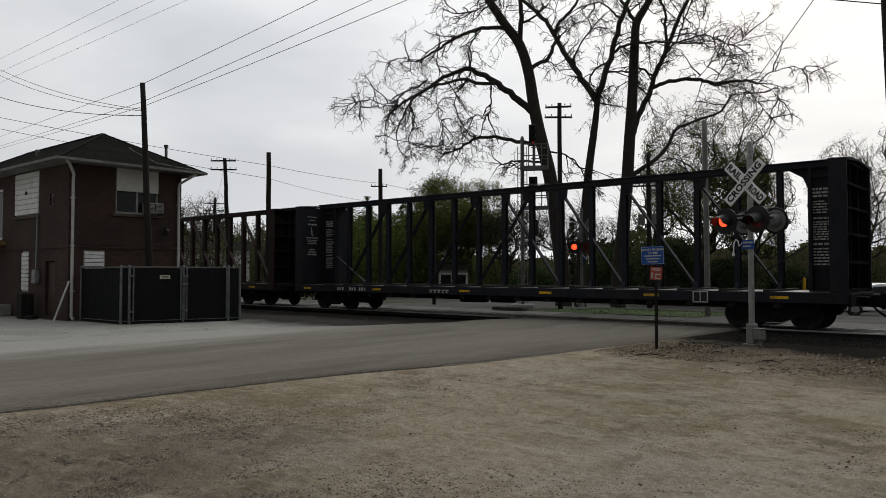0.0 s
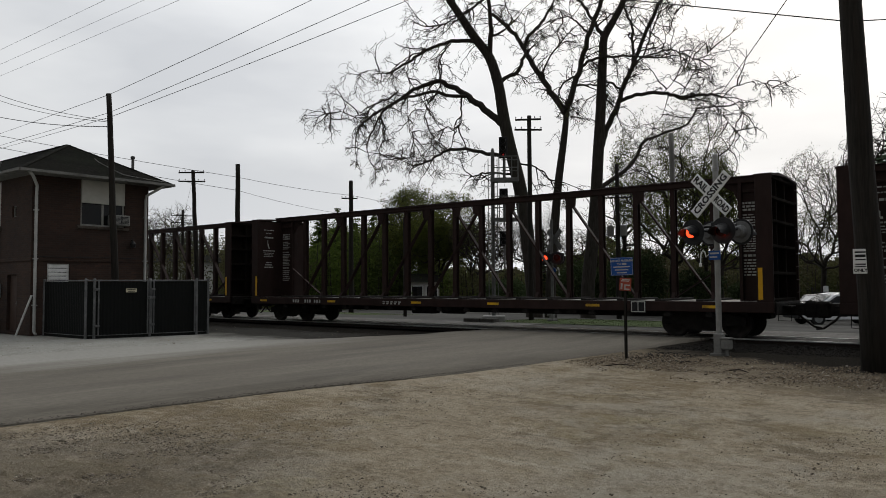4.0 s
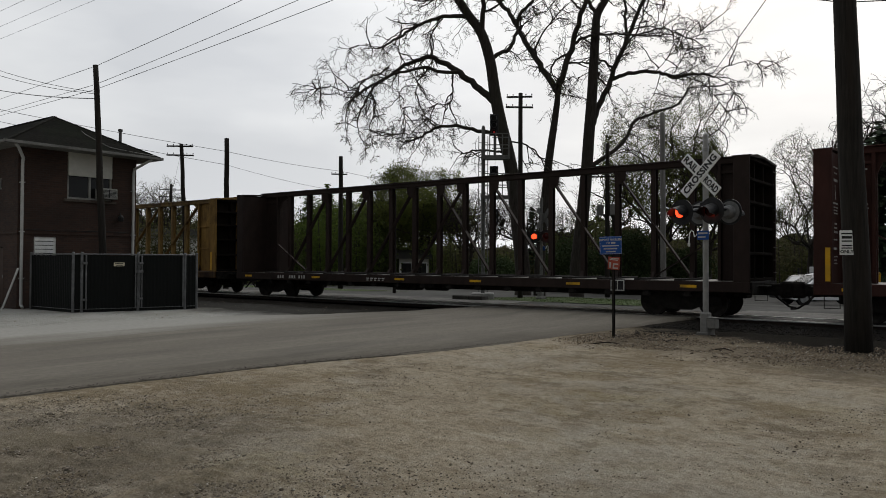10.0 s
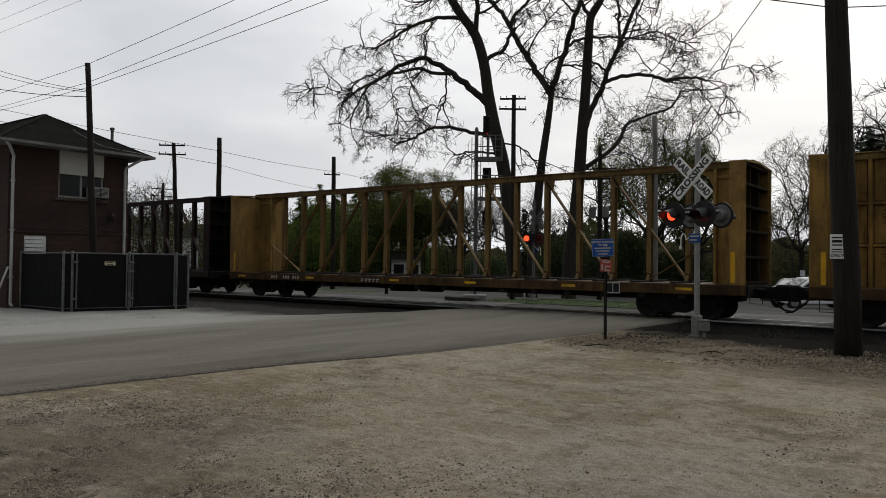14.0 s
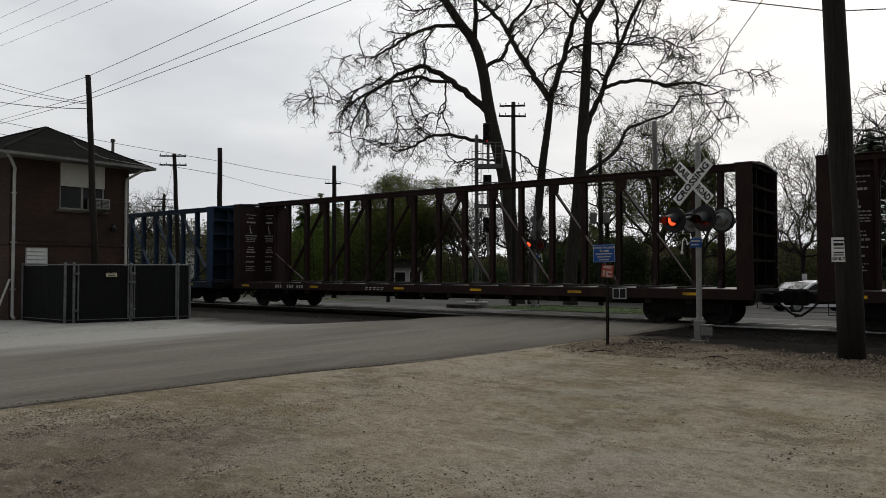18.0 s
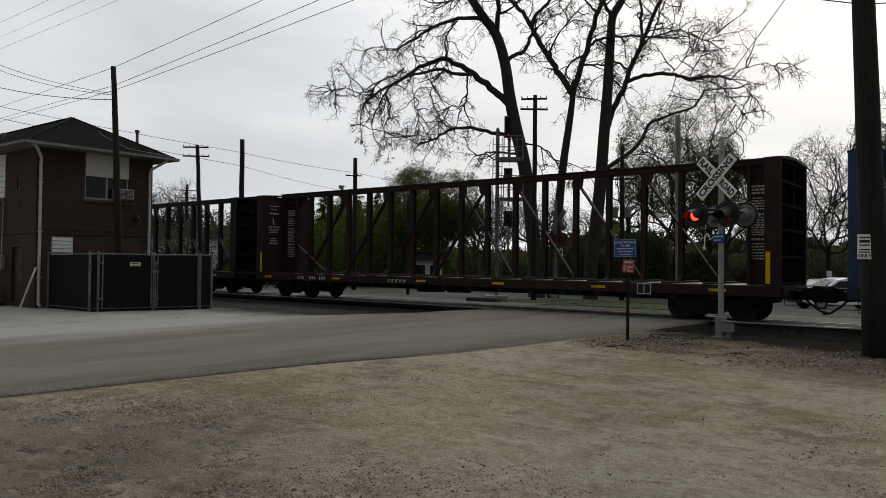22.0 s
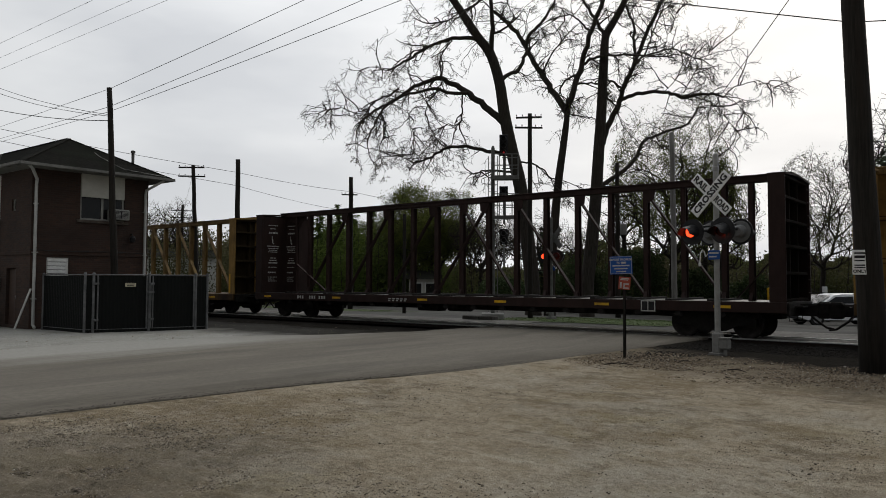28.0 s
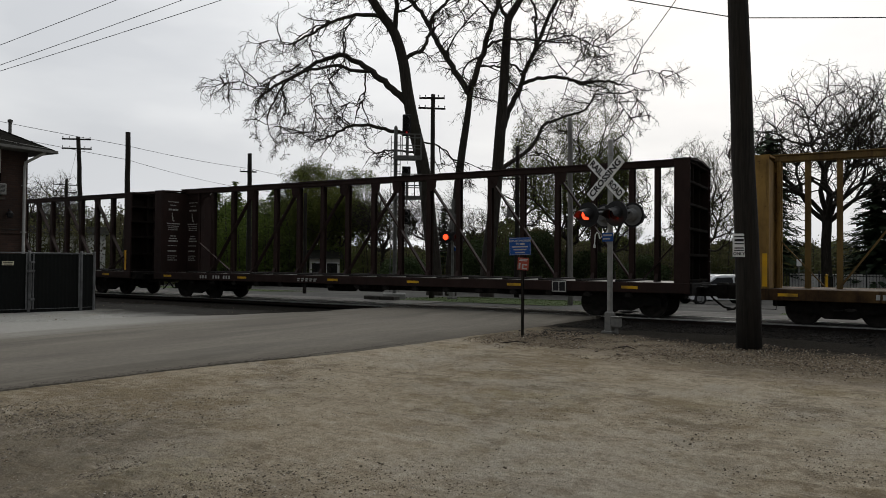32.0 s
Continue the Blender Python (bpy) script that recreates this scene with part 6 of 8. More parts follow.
tree.limb(0.2, 0.11, (4.40, 9.06), (3.97, 10.00), (3.62, 10.66), (3.23, 11.41), (2.90, 12.22), (2.52, 13.02), (2.08, 13.63), (1.45, 14.40))
tree.limb(0.2, 0.11, (4.42, 8.91), (4.66, 9.80), (4.93, 10.54), (5.19, 11.43), (5.40, 12.27), (5.71, 13.12), (6.02, 13.96), (6.28, 14.89))
tree.limb(0.12, 0.07, (2.85, 12.47), (2.98, 12.94), (3.41, 13.36), (3.76, 13.80), (4.16, 14.55))
tree.limb(0.06, 0.03, (3.52, 11.01), (3.83, 11.65), (4.28, 12.24), (4.87, 12.88))
tree.limb(0.07, 0.04, (4.89, 10.64), (4.39, 10.35), (4.19, 10.05), (4.09, 9.70))
tree.limb(0.1, 0.04, (5.09, 11.03), (5.48, 11.27), (6.02, 11.34), (6.80, 11.30), (7.72, 11.09), (8.55, 11.00))
tree.limb(0.07, 0.04, (4.83, 10.21), (5.37, 10.28), (5.95, 10.25))
tree.limb(0.07, 0.03, (5.45, 12.47), (5.12, 12.90), (4.83, 13.28), (4.39, 13.42), (3.60, 13.23))
tree.finish()
tree = BigTree("tall bare tree with a long level limb", 0.42, 37, (5.28, 1.42), (5.50, 3.40), (5.68, 5.35), (5.81, 7.31), (5.93, 8.91), (6.00, 10.27), (6.07, 11.51), (6.14, 12.31), (6.46, 12.90), (6.82, 13.55), (7.25, 14.49))
tree.limb(0.2, 0.1, (5.86, 7.36), (6.14, 8.14), (6.54, 8.95), (6.87, 9.66), (7.07, 10.30), (7.38, 10.99), (7.68, 11.69), (8.09, 12.67), (8.75, 13.96), (9.21, 14.83))
tree.limb(0.13, 0.08, (6.14, 12.26), (5.85, 12.86), (5.57, 13.42), (5.09, 14.18))
tree.limb(0.1, 0.06, (7.59, 11.79), (7.51, 12.48), (7.49, 12.98), (7.17, 13.99), (7.01, 14.75))
tree.limb(0.13, 0.07, (6.92, 9.69), (7.41, 9.90), (7.94, 10.04), (8.91, 10.03), (9.35, 9.87), (9.73, 9.77), (10.31, 9.91), (10.84, 9.90), (11.42, 9.74))
tree.limb(0.04, 0.012, (11.37, 9.77), (11.76, 10.13), (12.20, 10.32), (12.78, 10.41), (13.26, 10.31), (13.54, 10.08))
tree.limb(0.035, 0.012, (11.13, 9.77), (11.31, 9.30), (11.59, 8.96), (12.20, 8.26))
tree.limb(0.03, 0.01, (11.47, 9.74), (11.99, 9.54), (12.36, 9.14), (12.69, 8.84))
tree.limb(0.03, 0.012, (8.84, 10.05), (9.31, 10.57), (9.96, 11.30))
tree.limb(0.03, 0.012, (9.66, 9.97), (10.09, 10.70), (10.74, 11.56), (11.44, 12.47))
tree.limb(0.08, 0.025, (7.53, 11.19), (7.93, 11.68), (8.86, 12.01), (9.39, 12.03), (9.87, 11.85), (10.74, 11.63))
tree.limb(0.06, 0.03, (8.03, 11.73), (8.23, 12.27), (8.44, 12.87), (8.79, 13.61), (9.05, 14.25))
tree.limb(0.035, 0.015, (8.32, 12.07), (8.89, 12.26), (9.12, 12.83), (9.43, 13.75))
tree.limb(0.08, 0.05, (6.98, 10.21), (6.54, 10.56), (6.26, 10.84), (6.07, 11.16))
tree.limb(0.06, 0.03, (6.00, 10.22), (6.28, 9.62), (6.69, 9.27))
tree.limb(0.15, 0.05, (5.83, 5.74), (6.66, 6.29), (7.23, 6.73), (7.72, 7.34), (7.95, 7.87), (8.58, 8.21), (9.36, 8.52), (10.09, 8.80), (10.59, 9.31), (10.84, 9.75))
tree.finish()


def spring_tree(label, base, height, width, seed, leaf=M_LEAF, leaf_count=5000, leaf_size=0.12, leaf_spread=0.3, trunk_r=0.28, clear=0.28, limbs=9, name="tree", kids=4):
    """A rounded tree with a thin spring crown."""
    rnd = random.Random(seed)
    ob = thing(name, label, "tree", Matrix.Translation((base[0], base[1], 0)))
    w, tw = Wood(seed), Wood(seed + 5)
    top = Vector((rnd.gauss(0, 0.3), rnd.gauss(0, 0.3), height * 0.62))
    pts = [Vector((0, 0, -0.9)).lerp(top, i / 6) + Vector((rnd.gauss(0, 0.08), rnd.gauss(0, 0.08), 0)) for i in range(7)]
    w.s.tube(pts, [trunk_r * (1.2 - 0.75 * i / 6) for i in range(7)], 9, False)
    part("trunk", w.s, M_BARK, ob, smooth=True)
    for i in range(limbs):
        f = clear + (1 - clear) * (i + rnd.random()) / limbs
        a = pts[min(int(f * 6), 5)].lerp(pts[min(int(f * 6), 5) + 1], (f * 6) % 1)
        an = i * 2.4 + rnd.uniform(-0.4, 0.4)
        up = 0.45 + 0.9 * f
        d = Vector((math.cos(an), math.sin(an), up))
        L = (width * 0.5) * (1.15 - 0.35 * f)
        tw.grow(a, d, max(L, height * 0.22), trunk_r * 0.4, 3, 0.015, 5, 0.5, kids)
    tagged(part("branch_crown", tw.s, M_TWIG, ob), kind="stuff")
    if leaf_count:
        part("crown", leaves(tw.tips, leaf_count, leaf_spread, leaf_size, rnd), leaf, ob, "thin crown of young leaves")
    return ob


def at(az, d):
    return (-d * math.sin(radians(az)), d * math.cos(radians(az)))


def fork_tree(label, base, height, radius, seed, trunk_r=0.3, fork=0.33, limbs=6, levels=6, buds=0, bud_size=0.05, bud_spread=0.12, mat=M_LEAF):
    """A round-headed bare tree: limbs fork again and again inside the outline of the crown."""
    rnd = random.Random(seed)
    ob = thing("tree", label, "tree", Matrix.Translation((base[0], base[1], 0)))
    zf = height * fork
    mid = (height + zf * 0.75) / 2
    half = height - mid
    tr = Solid()
    pts = [Vector((0.05 * math.sin(i * 1.7), 0, -0.9 + (zf + 0.9) * i / 5)) for i in range(6)]
    tr.tube(pts, [trunk_r * (1.3, 1.1, 1.0, 0.95, 0.92, 0.95)[i] for i in range(6)], 10, False)
    part("trunk", tr, M_BARK, ob, smooth=True)
    thick, fine, tips = Solid(), Solid(), []

    def room(p):
        return math.sqrt((p.x / radius) ** 2 + (p.y / radius) ** 2 + ((p.z - mid) / half) ** 2)

    def go(p, d, L, r, lev):
        q, out = p.copy(), [p.copy()]
        for _ in range(4):
            d = (d + Vector((rnd.gauss(0, 0.2), rnd.gauss(0, 0.2), rnd.gauss(0.03, 0.17)))).normalized()
            if room(q + d * L / 4) > 1.0:
                d = (d - Vector((q.x / radius, q.y / radius, (q.z - mid) / half)) * 0.35).normalized()
            q = q + d * L / 4
            out.append(q.copy())
        (thick if r > 0.05 else fine).tube(out, [max(r * (1 - 0.09 * i), 0.009) for i in range(5)], 6 if r > 0.05 else 3, False)
        if lev == 0 or room(q) > 1.12:
            tips.append((q, d))
            tips.append((out[2], d))
            return
        side = d.orthogonal().normalized()
        side.rotate(Matrix.Rotation(rnd.uniform(0, 6.28), 3, d))
        k = 3 if rnd.random() < 0.45 else 2
        for i in range(k):
            nd = (d + side * rnd.uniform(0.5, 0.95)).normalized()
            go(q, nd, L * rnd.uniform(0.7, 0.9), r * rnd.uniform(0.6, 0.74), lev - 1)
            side.rotate(Matrix.Rotation(6.283 / k + rnd.uniform(-0.4, 0.4), 3, d))
        if lev < levels and rnd.random() < 0.8:
            nd = (d * 0.5 + side).normalized()
            go(out[2], nd, L * 0.6, r * 0.42, max(lev - 2, 0))

    for i in range(limbs):
        an = i * 2.4 + rnd.uniform(-0.3, 0.3)
        up = 0.35 + 1.4 * (i / limbs)
        start = Vector((0, 0, zf * (0.82 + 0.18 * i / limbs)))
        go(start, Vector((math.cos(an), math.sin(an), up)), (radius * 0.37 * (1 - i / limbs) + (height - zf) * 0.30 * i / limbs) * rnd.uniform(0.9, 1.1), trunk_r * rnd.uniform(0.5, 0.62), levels)
    tagged(part("branch_frame", thick, M_BARK, ob, smooth=True), kind="stuff")
    tagged(part("twig_crown", fine, M_TWIG, ob), kind="stuff")
    if buds:
        tagged(part("young_leaves", leaves(tips, buds, bud_spread, bud_size, rnd), mat, ob, "fine young leaves and buds"), kind="stuff")
    return ob


fork_tree("tree with a dense crown of twigs and fresh green leaves", at(20.9, 52), 15.0, 3.9, 51, 0.24, 0.24, 9, 5, 54000, 0.055, 0.2, M_LEAFFRESH)
for k, (az, d, h) in enumerate(((24.4, 57, 11.0), (18.6, 58, 11.5))):
    fork_tree("slender straight tree with a thin budding crown", at(az, d), h, 2.0, 400 + k, 0.17, 0.5, 6, 4, 2500, 0.05, 0.16)
fork_tree("slender leaning tree coming into leaf", at(17.6, 56), 10.2, 2.6, 52, 0.18, 0.3, 7, 5, 9000, 0.055, 0.16)
fork_tree("round tree with new green leaves", at(39.1, 72), 11.3, 5.0, 53, 0.26, 0.30, 8, 5, 80000, 0.085, 0.28, M_LEAFFRESH)
fork_tree("small tree with new green leaves", at(36.0, 75), 9.6, 3.2, 54, 0.2, 0.32, 6, 5, 3500, 0.055, 0.2)
fork_tree("bare rounded tree far beyond the track", at(58.8, 82), 10.7, 3.4, 55, 0.26, 0.3, 10, 6, 6000, 0.05)
fork_tree("bare oak with a wide dense round crown", at(3.2, 60), 16.6, 6.6, 56, 0.36, 0.34, 8, 6, 9000, 0.045, 0.14, M_LEAFTREE)
fork_tree("round budding tree at the edge of the lot", at(11.0, 63), 11.8, 3.5, 57, 0.2, 0.26, 7, 5, 13000, 0.055, 0.16, M_LEAFTREE)
fork_tree("bare tree by the iron fence", at(-5.5, 58), 15, 5.5, 58, 0.32, 0.35, 8, 6, 6000, 0.05, 0.1)
fork_tree("young bare tree behind the crossing", at(31.2, 66), 9.4, 2.4, 59, 0.15, 0.32, 6, 6, 1500, 0.04, 0.1)
fork_tree("young bare tree behind the crossing", at(27.6, 68), 9.8, 2.3, 63, 0.14, 0.3, 6, 5, 1800, 0.045, 0.12)
fork_tree("thin bare tree among the woods", at(35.2, 66), 9.2, 3.0, 61, 0.18, 0.32, 6, 6, 2500, 0.05, 0.15)
spring_tree("thin bare tree among the woods", at(42.5, 70), 8.8, 6, 62, leaf_count=6000, leaf_size=0.06, limbs=9)


def conifer(base, h, w, seed, label, gap=0.24, per=9, needles=M_NEEDLE, shape=0.85, clear=0.5):
    rnd = random.Random(seed)
    ob = thing("conifer", label, "tree", Matrix.Translation((base[0], base[1], 0)), "dark conifers")
    part("trunk", Solid().tube([(0, 0, -0.9), (0, 0, h * 0.97)], [0.16, 0.02], 8), M_BARK, ob)
    s = Solid()
    z = clear
    while z < h * 0.97:
        L = w * 0.5 * (1 - z / h) ** shape * rnd.uniform(0.75, 1.15) + 0.15
        for i in range(per):
            a = rnd.uniform(0, 6.283)
            d = Vector((math.cos(a), math.sin(a), rnd.uniform(-0.3, 0.06)))
            l = L * rnd.uniform(0.6, 1.15)
            lift = rnd.uniform(-0.5, 0.5) * (gap * 3 + 0.3)
            n = max(3, int(l / 0.16))
            for j in range(n):
                c = Vector((0, 0, z + lift)) + d * l * (j + 0.6) / n + Vector((0, 0, rnd.gauss(0, 0.05)))
                t = Vector((-d.y, d.x, 0)) * rnd.uniform(0.12, 0.26)
                e = d * 0.2 + Vector((0, 0, rnd.uniform(-0.16, 0.02)))
                s.faces([c - t, c + e, c + t, c - e * 0.3], [(0, 1, 2, 3)])
        z += gap
    tagged(part("needle_crown", s, needles, ob, "dense dark green boughs"), kind="stuff")


conifer(at(6.8, 61), 11.7, 6.4, 76, "tall dark pine with layered boughs", 0.34, 24, M_NEEDLE, 0.42, 1.6)
for k, (az, d, h, w) in enumerate(((47.6, 74, 8.6, 3.2), (46.2, 77, 9.4, 3.4), (44.9, 73, 8.4, 3.0), (43.5, 76, 9.0, 3.4), (42.3, 74, 7.8, 3.0), (49.2, 78, 8.0, 3.2))):
    conifer(at(az, d), h, w, 780 + k, "green pointed evergreen in the far tree line", 0.22, 11, M_LEAFLUSH, 0.55)
conifer(at(0.2, 62), 8.3, 7.8, 71, "dark green conifer behind the iron fence", 0.2, 18, M_NEEDLE, 0.75)
conifer(at(-4.0, 66), 8.6, 6.0, 72, "dark green conifer behind the iron fence", 0.22, 14)
conifer(at(47.5, 80), 6.8, 4.0, 73, "dark conifer in the far tree line")
conifer(at(30.5, 72), 6.8, 4.0, 74, "dark conifer in the far tree line")
conifer(at(52.5, 88), 7.0, 4.5, 75, "dark conifer in the far tree line")


def leaf_cloud(name, centres, lo, hi, rng, material, parent):
    """Thousands of small four-cornered leaves at the given centres."""
    n = len(centres)
    a = rng.normal(size=(n, 3)) * (1, 1, 0.7)
    a /= np.linalg.norm(a, axis=1)[:, None]
    b = np.cross(a, rng.normal(size=(n, 3)))
    b /= np.linalg.norm(b, axis=1)[:, None]
    a = a * rng.uniform(lo, hi, (n, 1))
    b = b * rng.uniform(lo, hi, (n, 1))
    v = np.stack([centres - a, centres + b, centres + a, centres - b], 1).reshape(-1, 3)
    me = bpy.data.meshes.new(name)
    me.vertices.add(4 * n)
    me.vertices.foreach_set("co", v.astype(np.float32).ravel())
    me.loops.add(4 * n)
    me.loops.foreach_set("vertex_index", np.arange(4 * n, dtype=np.int32))
    me.polygons.add(n)
    me.polygons.foreach_set("loop_start", np.arange(0, 4 * n, 4, dtype=np.int32))
    me.update(calc_edges=True)
    me.materials.append(material)
    return tagged(part(name, me, None, parent), kind="stuff")


WOOD_TOP = ((-14, 4.6), (5, 4.3), (8, 4.3), (9.5, 4.4), (14, 4.7), (18, 5.0), (21, 5.8), (24, 6.4), (28, 6.2), (29.4, 5.0), (30.6, 3.4), (34.4, 3.4), (36, 4.0), (40.6, 4.2), (42, 7.2), (44, 8.0), (47, 8.0), (49, 6.6), (50.2, 4.6), (51.5, 4.6), (52.6, 6.4), (55, 6.8), (58, 6.0), (66, 5.0))


def woods():
    rng = np.random.default_rng(90)
    ob = tagged(new("far_woods"), "dense green-brown shrubs and young trees beyond the lot", "woods", kind="stuff")
    stems, thin, lush, olive = Solid(), [], [], []
    for i in range(760):
        az, d = rng.uniform(-14, 66), rng.uniform(66, 90)
        h = along(WOOD_TOP, az) * d / 75 * (0.62 + 0.45 * rng.random() ** 1.4)
        x, y = at(az, d)
        stems.tube([(x, y, -0.9), (x + rng.normal(0, 0.3), y, h * 0.95)], [0.08, 0.02], 5, False)
        green = 38 < az + 3 * nz(az, d, 0.3) < 49 and d < 86
        m = int((150 if green else 95) * h)
        u = rng.random(m) ** 1.15
        r = 1.5 * (1 - 0.75 * u) + 0.22
        c = np.stack([x + rng.normal(0, 1, m) * r, y + rng.normal(0, 1, m) * r, -0.6 + h * u + rng.normal(0, 0.2, m)], 1)
        (lush if green else olive if 8 < az < 29 else thin).append(c)
    part("stem_thicket", stems, M_BARK, ob)
    leaf_cloud("foliage", np.concatenate(thin), 0.05, 0.115, rng, M_LEAFDARK, ob)
    leaf_cloud("olive_foliage", np.concatenate(olive), 0.05, 0.115, rng, M_LEAFOLIVE, ob)
    leaf_cloud("green_foliage", np.concatenate(lush), 0.05, 0.10, rng, M_LEAFLUSH, ob)
    n = 90000
    az, d = rng.uniform(-15, 67, n), rng.uniform(86, 98, n)
    top = np.interp(az, [a for a, _ in WOOD_TOP], [b for _, b in WOOD_TOP]) * 1.2
    top *= 0.62 + 0.30 * np.array([0.5 + nz(a, 7, 0.9) for a in az])
    back = np.stack([-d * np.sin(np.radians(az)), d * np.cos(np.radians(az)), -0.8 + (top + 0.8) * rng.random(n)], 1)
    leaf_cloud("undergrowth", back, 0.12, 0.30, rng, M_LEAFDARK, ob)


woods()


def shrub(az, d, h, w, seed):
    """A dense rounded evergreen shrub."""
    rng = np.random.default_rng(seed)
    x, y = at(az, d)
    ob = thing("evergreen_shrub", "dense dark evergreen shrub beyond the lot", "shrub", Matrix.Translation((x, y, far(y))), "evergreen shrubs")
    n = int(11000 * h * w / 20)
    u = rng.normal(size=(n, 3))
    u /= np.linalg.norm(u, axis=1)[:, None]
    u *= rng.uniform(0.55, 1.0, (n, 1)) * (1 + 0.16 * np.sin(5 * u[:, :1] + seed) * np.cos(4 * u[:, 2:] + 2 * seed))
    c = u * (w / 2, w / 2, h * 0.52) + (0, 0, h * 0.48)
    c = c[c[:, 2] > 0.05]
    part("stem", Solid().tube([(0, 0, -0.1), (0.05, 0, h * 0.6)], [0.12, 0.04], 7), M_BARK, ob)
    leaf_cloud("foliage", c, 0.04, 0.095, rng, M_SHRUB, ob)


for k, (az, d, h, w) in enumerate(((23.6, 52, 4.6, 4.4), (27.6, 55, 3.8, 4.0), (19.2, 54, 3.2, 3.6), (15.4, 58, 2.8, 3.8), (33.5, 60, 2.7, 4.6))):
    shrub(az, d, h, w, 300 + k)


# ---- the train: centre-beam flatcars ----
CAR, PITCH = 22.6, 24.2
POST0, POST_STEP, POSTS = 2.05, 1.2333, 16


def build_flatcar(body, wide=False, label="", strip=True, marks=True, plates=None, frame_paint=None, ends=None, twin=False, narrow=()):
    car = thing("centerbeam_flatcar", label, "freight car", group="cars of the train")
    plates = plates or body
    beam = frame_paint or body
    ends = ends or P_END_DARK
    rusty = beam in (P_YELLOW_DIRTY, P_OCHRE_DIRTY_SHADED)
    half = 1.45
    # deck with side sills
    part("deck", Solid().box(0.1, CAR - 0.1, -half + 0.035, half - 0.035, 0.98, 1.056), P_SILL if rusty else surf_deck, car, "worn steel deck")
    for y in (-1, 1):
        s = Solid().box(0, CAR, y * half - 0.03, y * half + 0.03, 0.76, 1.06, 0.01)
        s.box(0, CAR, y * (half - 0.09) - 0.06, y * (half - 0.09) + 0.06, 0.76, 0.79).box(0, CAR, y * (half - 0.09) - 0.06, y * (half - 0.09) + 0.06, 1.03, 1.06)
        part("side_sill", s, P_SILL if rusty else beam, car)
    part("centre_sill", Solid().box(0.4, CAR - 0.4, -0.3, 0.3, 0.55, 0.97, 0.03), M_BLACKMATT, car, "grimy centre sill")
    for x in (6.0, 11.1, 16.2):
        part("crossbearer", Solid().box(x, x + 0.36, -1.35, 1.35, 0.62, 0.96, 0.02), M_BLACKMATT, car)
    part("brake_gear", Solid().tube([(4, -0.7, 0.72), (9, -0.75, 0.68), (18, -0.7, 0.72)], 0.03, 6).box(9.2, 10.3, -0.95, -0.45, 0.48, 0.8, 0.05).tube([(10.6, -0.7, 0.66), (11.6, -0.7, 0.66)], 0.17, 10), M_BLACKMATT, car, "brake cylinder and pipes")
    # top chord
    part("top_chord", Solid().box(0.1, CAR - 0.1, -0.16, 0.16, 4.54, 4.72, 0.02).box(0.1, CAR - 0.1, -0.20, 0.20, 4.72, 4.755, 0.01), beam, car)
    # posts, risers and braces
    post = Solid().box(-0.075, 0.075, -0.11, -0.09, 1.04, 4.56).box(-0.075, 0.075, 0.09, 0.11, 1.04, 4.56).box(-0.012, 0.012, -0.09, 0.09, 1.04, 4.56)
    post.faces([(-0.05, -0.11, 1.04), (0.05, -0.11, 1.04), (0.05, -0.3, 1.05), (-0.05, -0.3, 1.05), (-0.05, -0.11, 1.3), (0.05, -0.11, 1.3)], [(0, 3, 4), (1, 5, 2), (3, 2, 5, 4)])
    post = post.mesh("post")
    post.materials.append(beam)
    riser = Solid().box(-0.10, 0.10, -1.40, 1.40, 1.04, 1.115, 0.01).mesh("riser")
    riser.materials.append(M_BLACKMATT)
    winch = Solid().box(-0.09, 0.09, -0.06, 0.06, 0.60, 0.76, 0.02).tube([(-0.13, -0.02, 0.66), (0.13, -0.02, 0.66)], 0.035, 7).mesh("winch")
    winch.materials.append(M_BLACKMATT)
    shoe = Solid().box(-0.083, 0.083, -0.117, -0.111, 1.05, 1.34).box(-0.14, 0.14, -0.125, -0.118, 1.05, 1.16).mesh("rusty_shoe")
    shoe.materials.append(P_SEAM)
    for i in range(POSTS):
        x = POST0 + i * POST_STEP
        if wide and (i < 1 or i > POSTS - 2):
            continue
        part("post", post, None, car).location = (x, 0, 0)
        part("riser", riser, None, car).location = (x, 0, 0)
        part("winch", winch, None, car).location = (x + 0.3, -1.4, 0)
        if rusty:
            part("rusty_shoe", shoe, None, car).location = (x, 0, 0)
    pairs = [(0, 2), (2, 4), (4, 6), (6, 8)]
    if wide:
        pairs = []
        for top, base in ((3.45, 6.86), (7.08, 10.56)):
            for sgn in (0, 1):
                xa, xb = (CAR - base, CAR - top) if sgn else (base, top)
                d = 1 if xb > xa else -1
                part("brace", Solid().bar((xa - 0.3 * d, -0.06, 1.2), (xb, -0.06, 4.45), 0.05, 0.16, (0, 1, 0)), beam, car)
                foot = [(xa + 0.08 * d, 1.05), (xa - 0.62 * d, 1.05), (xa - 0.62 * d, 1.3), (xa - 0.36 * d, 1.62), (xa + 0.08 * d, 1.5)]
                g = Solid().faces([(x, y, z) for y in (-0.15, -0.1) for x, z in foot], [(0, 1, 2, 3, 4), (9, 8, 7, 6, 5)] + [(i, 5 + i, 5 + (i + 1) % 5, (i + 1) % 5) for i in range(5)])
                part("foot_gusset", g, body, car)
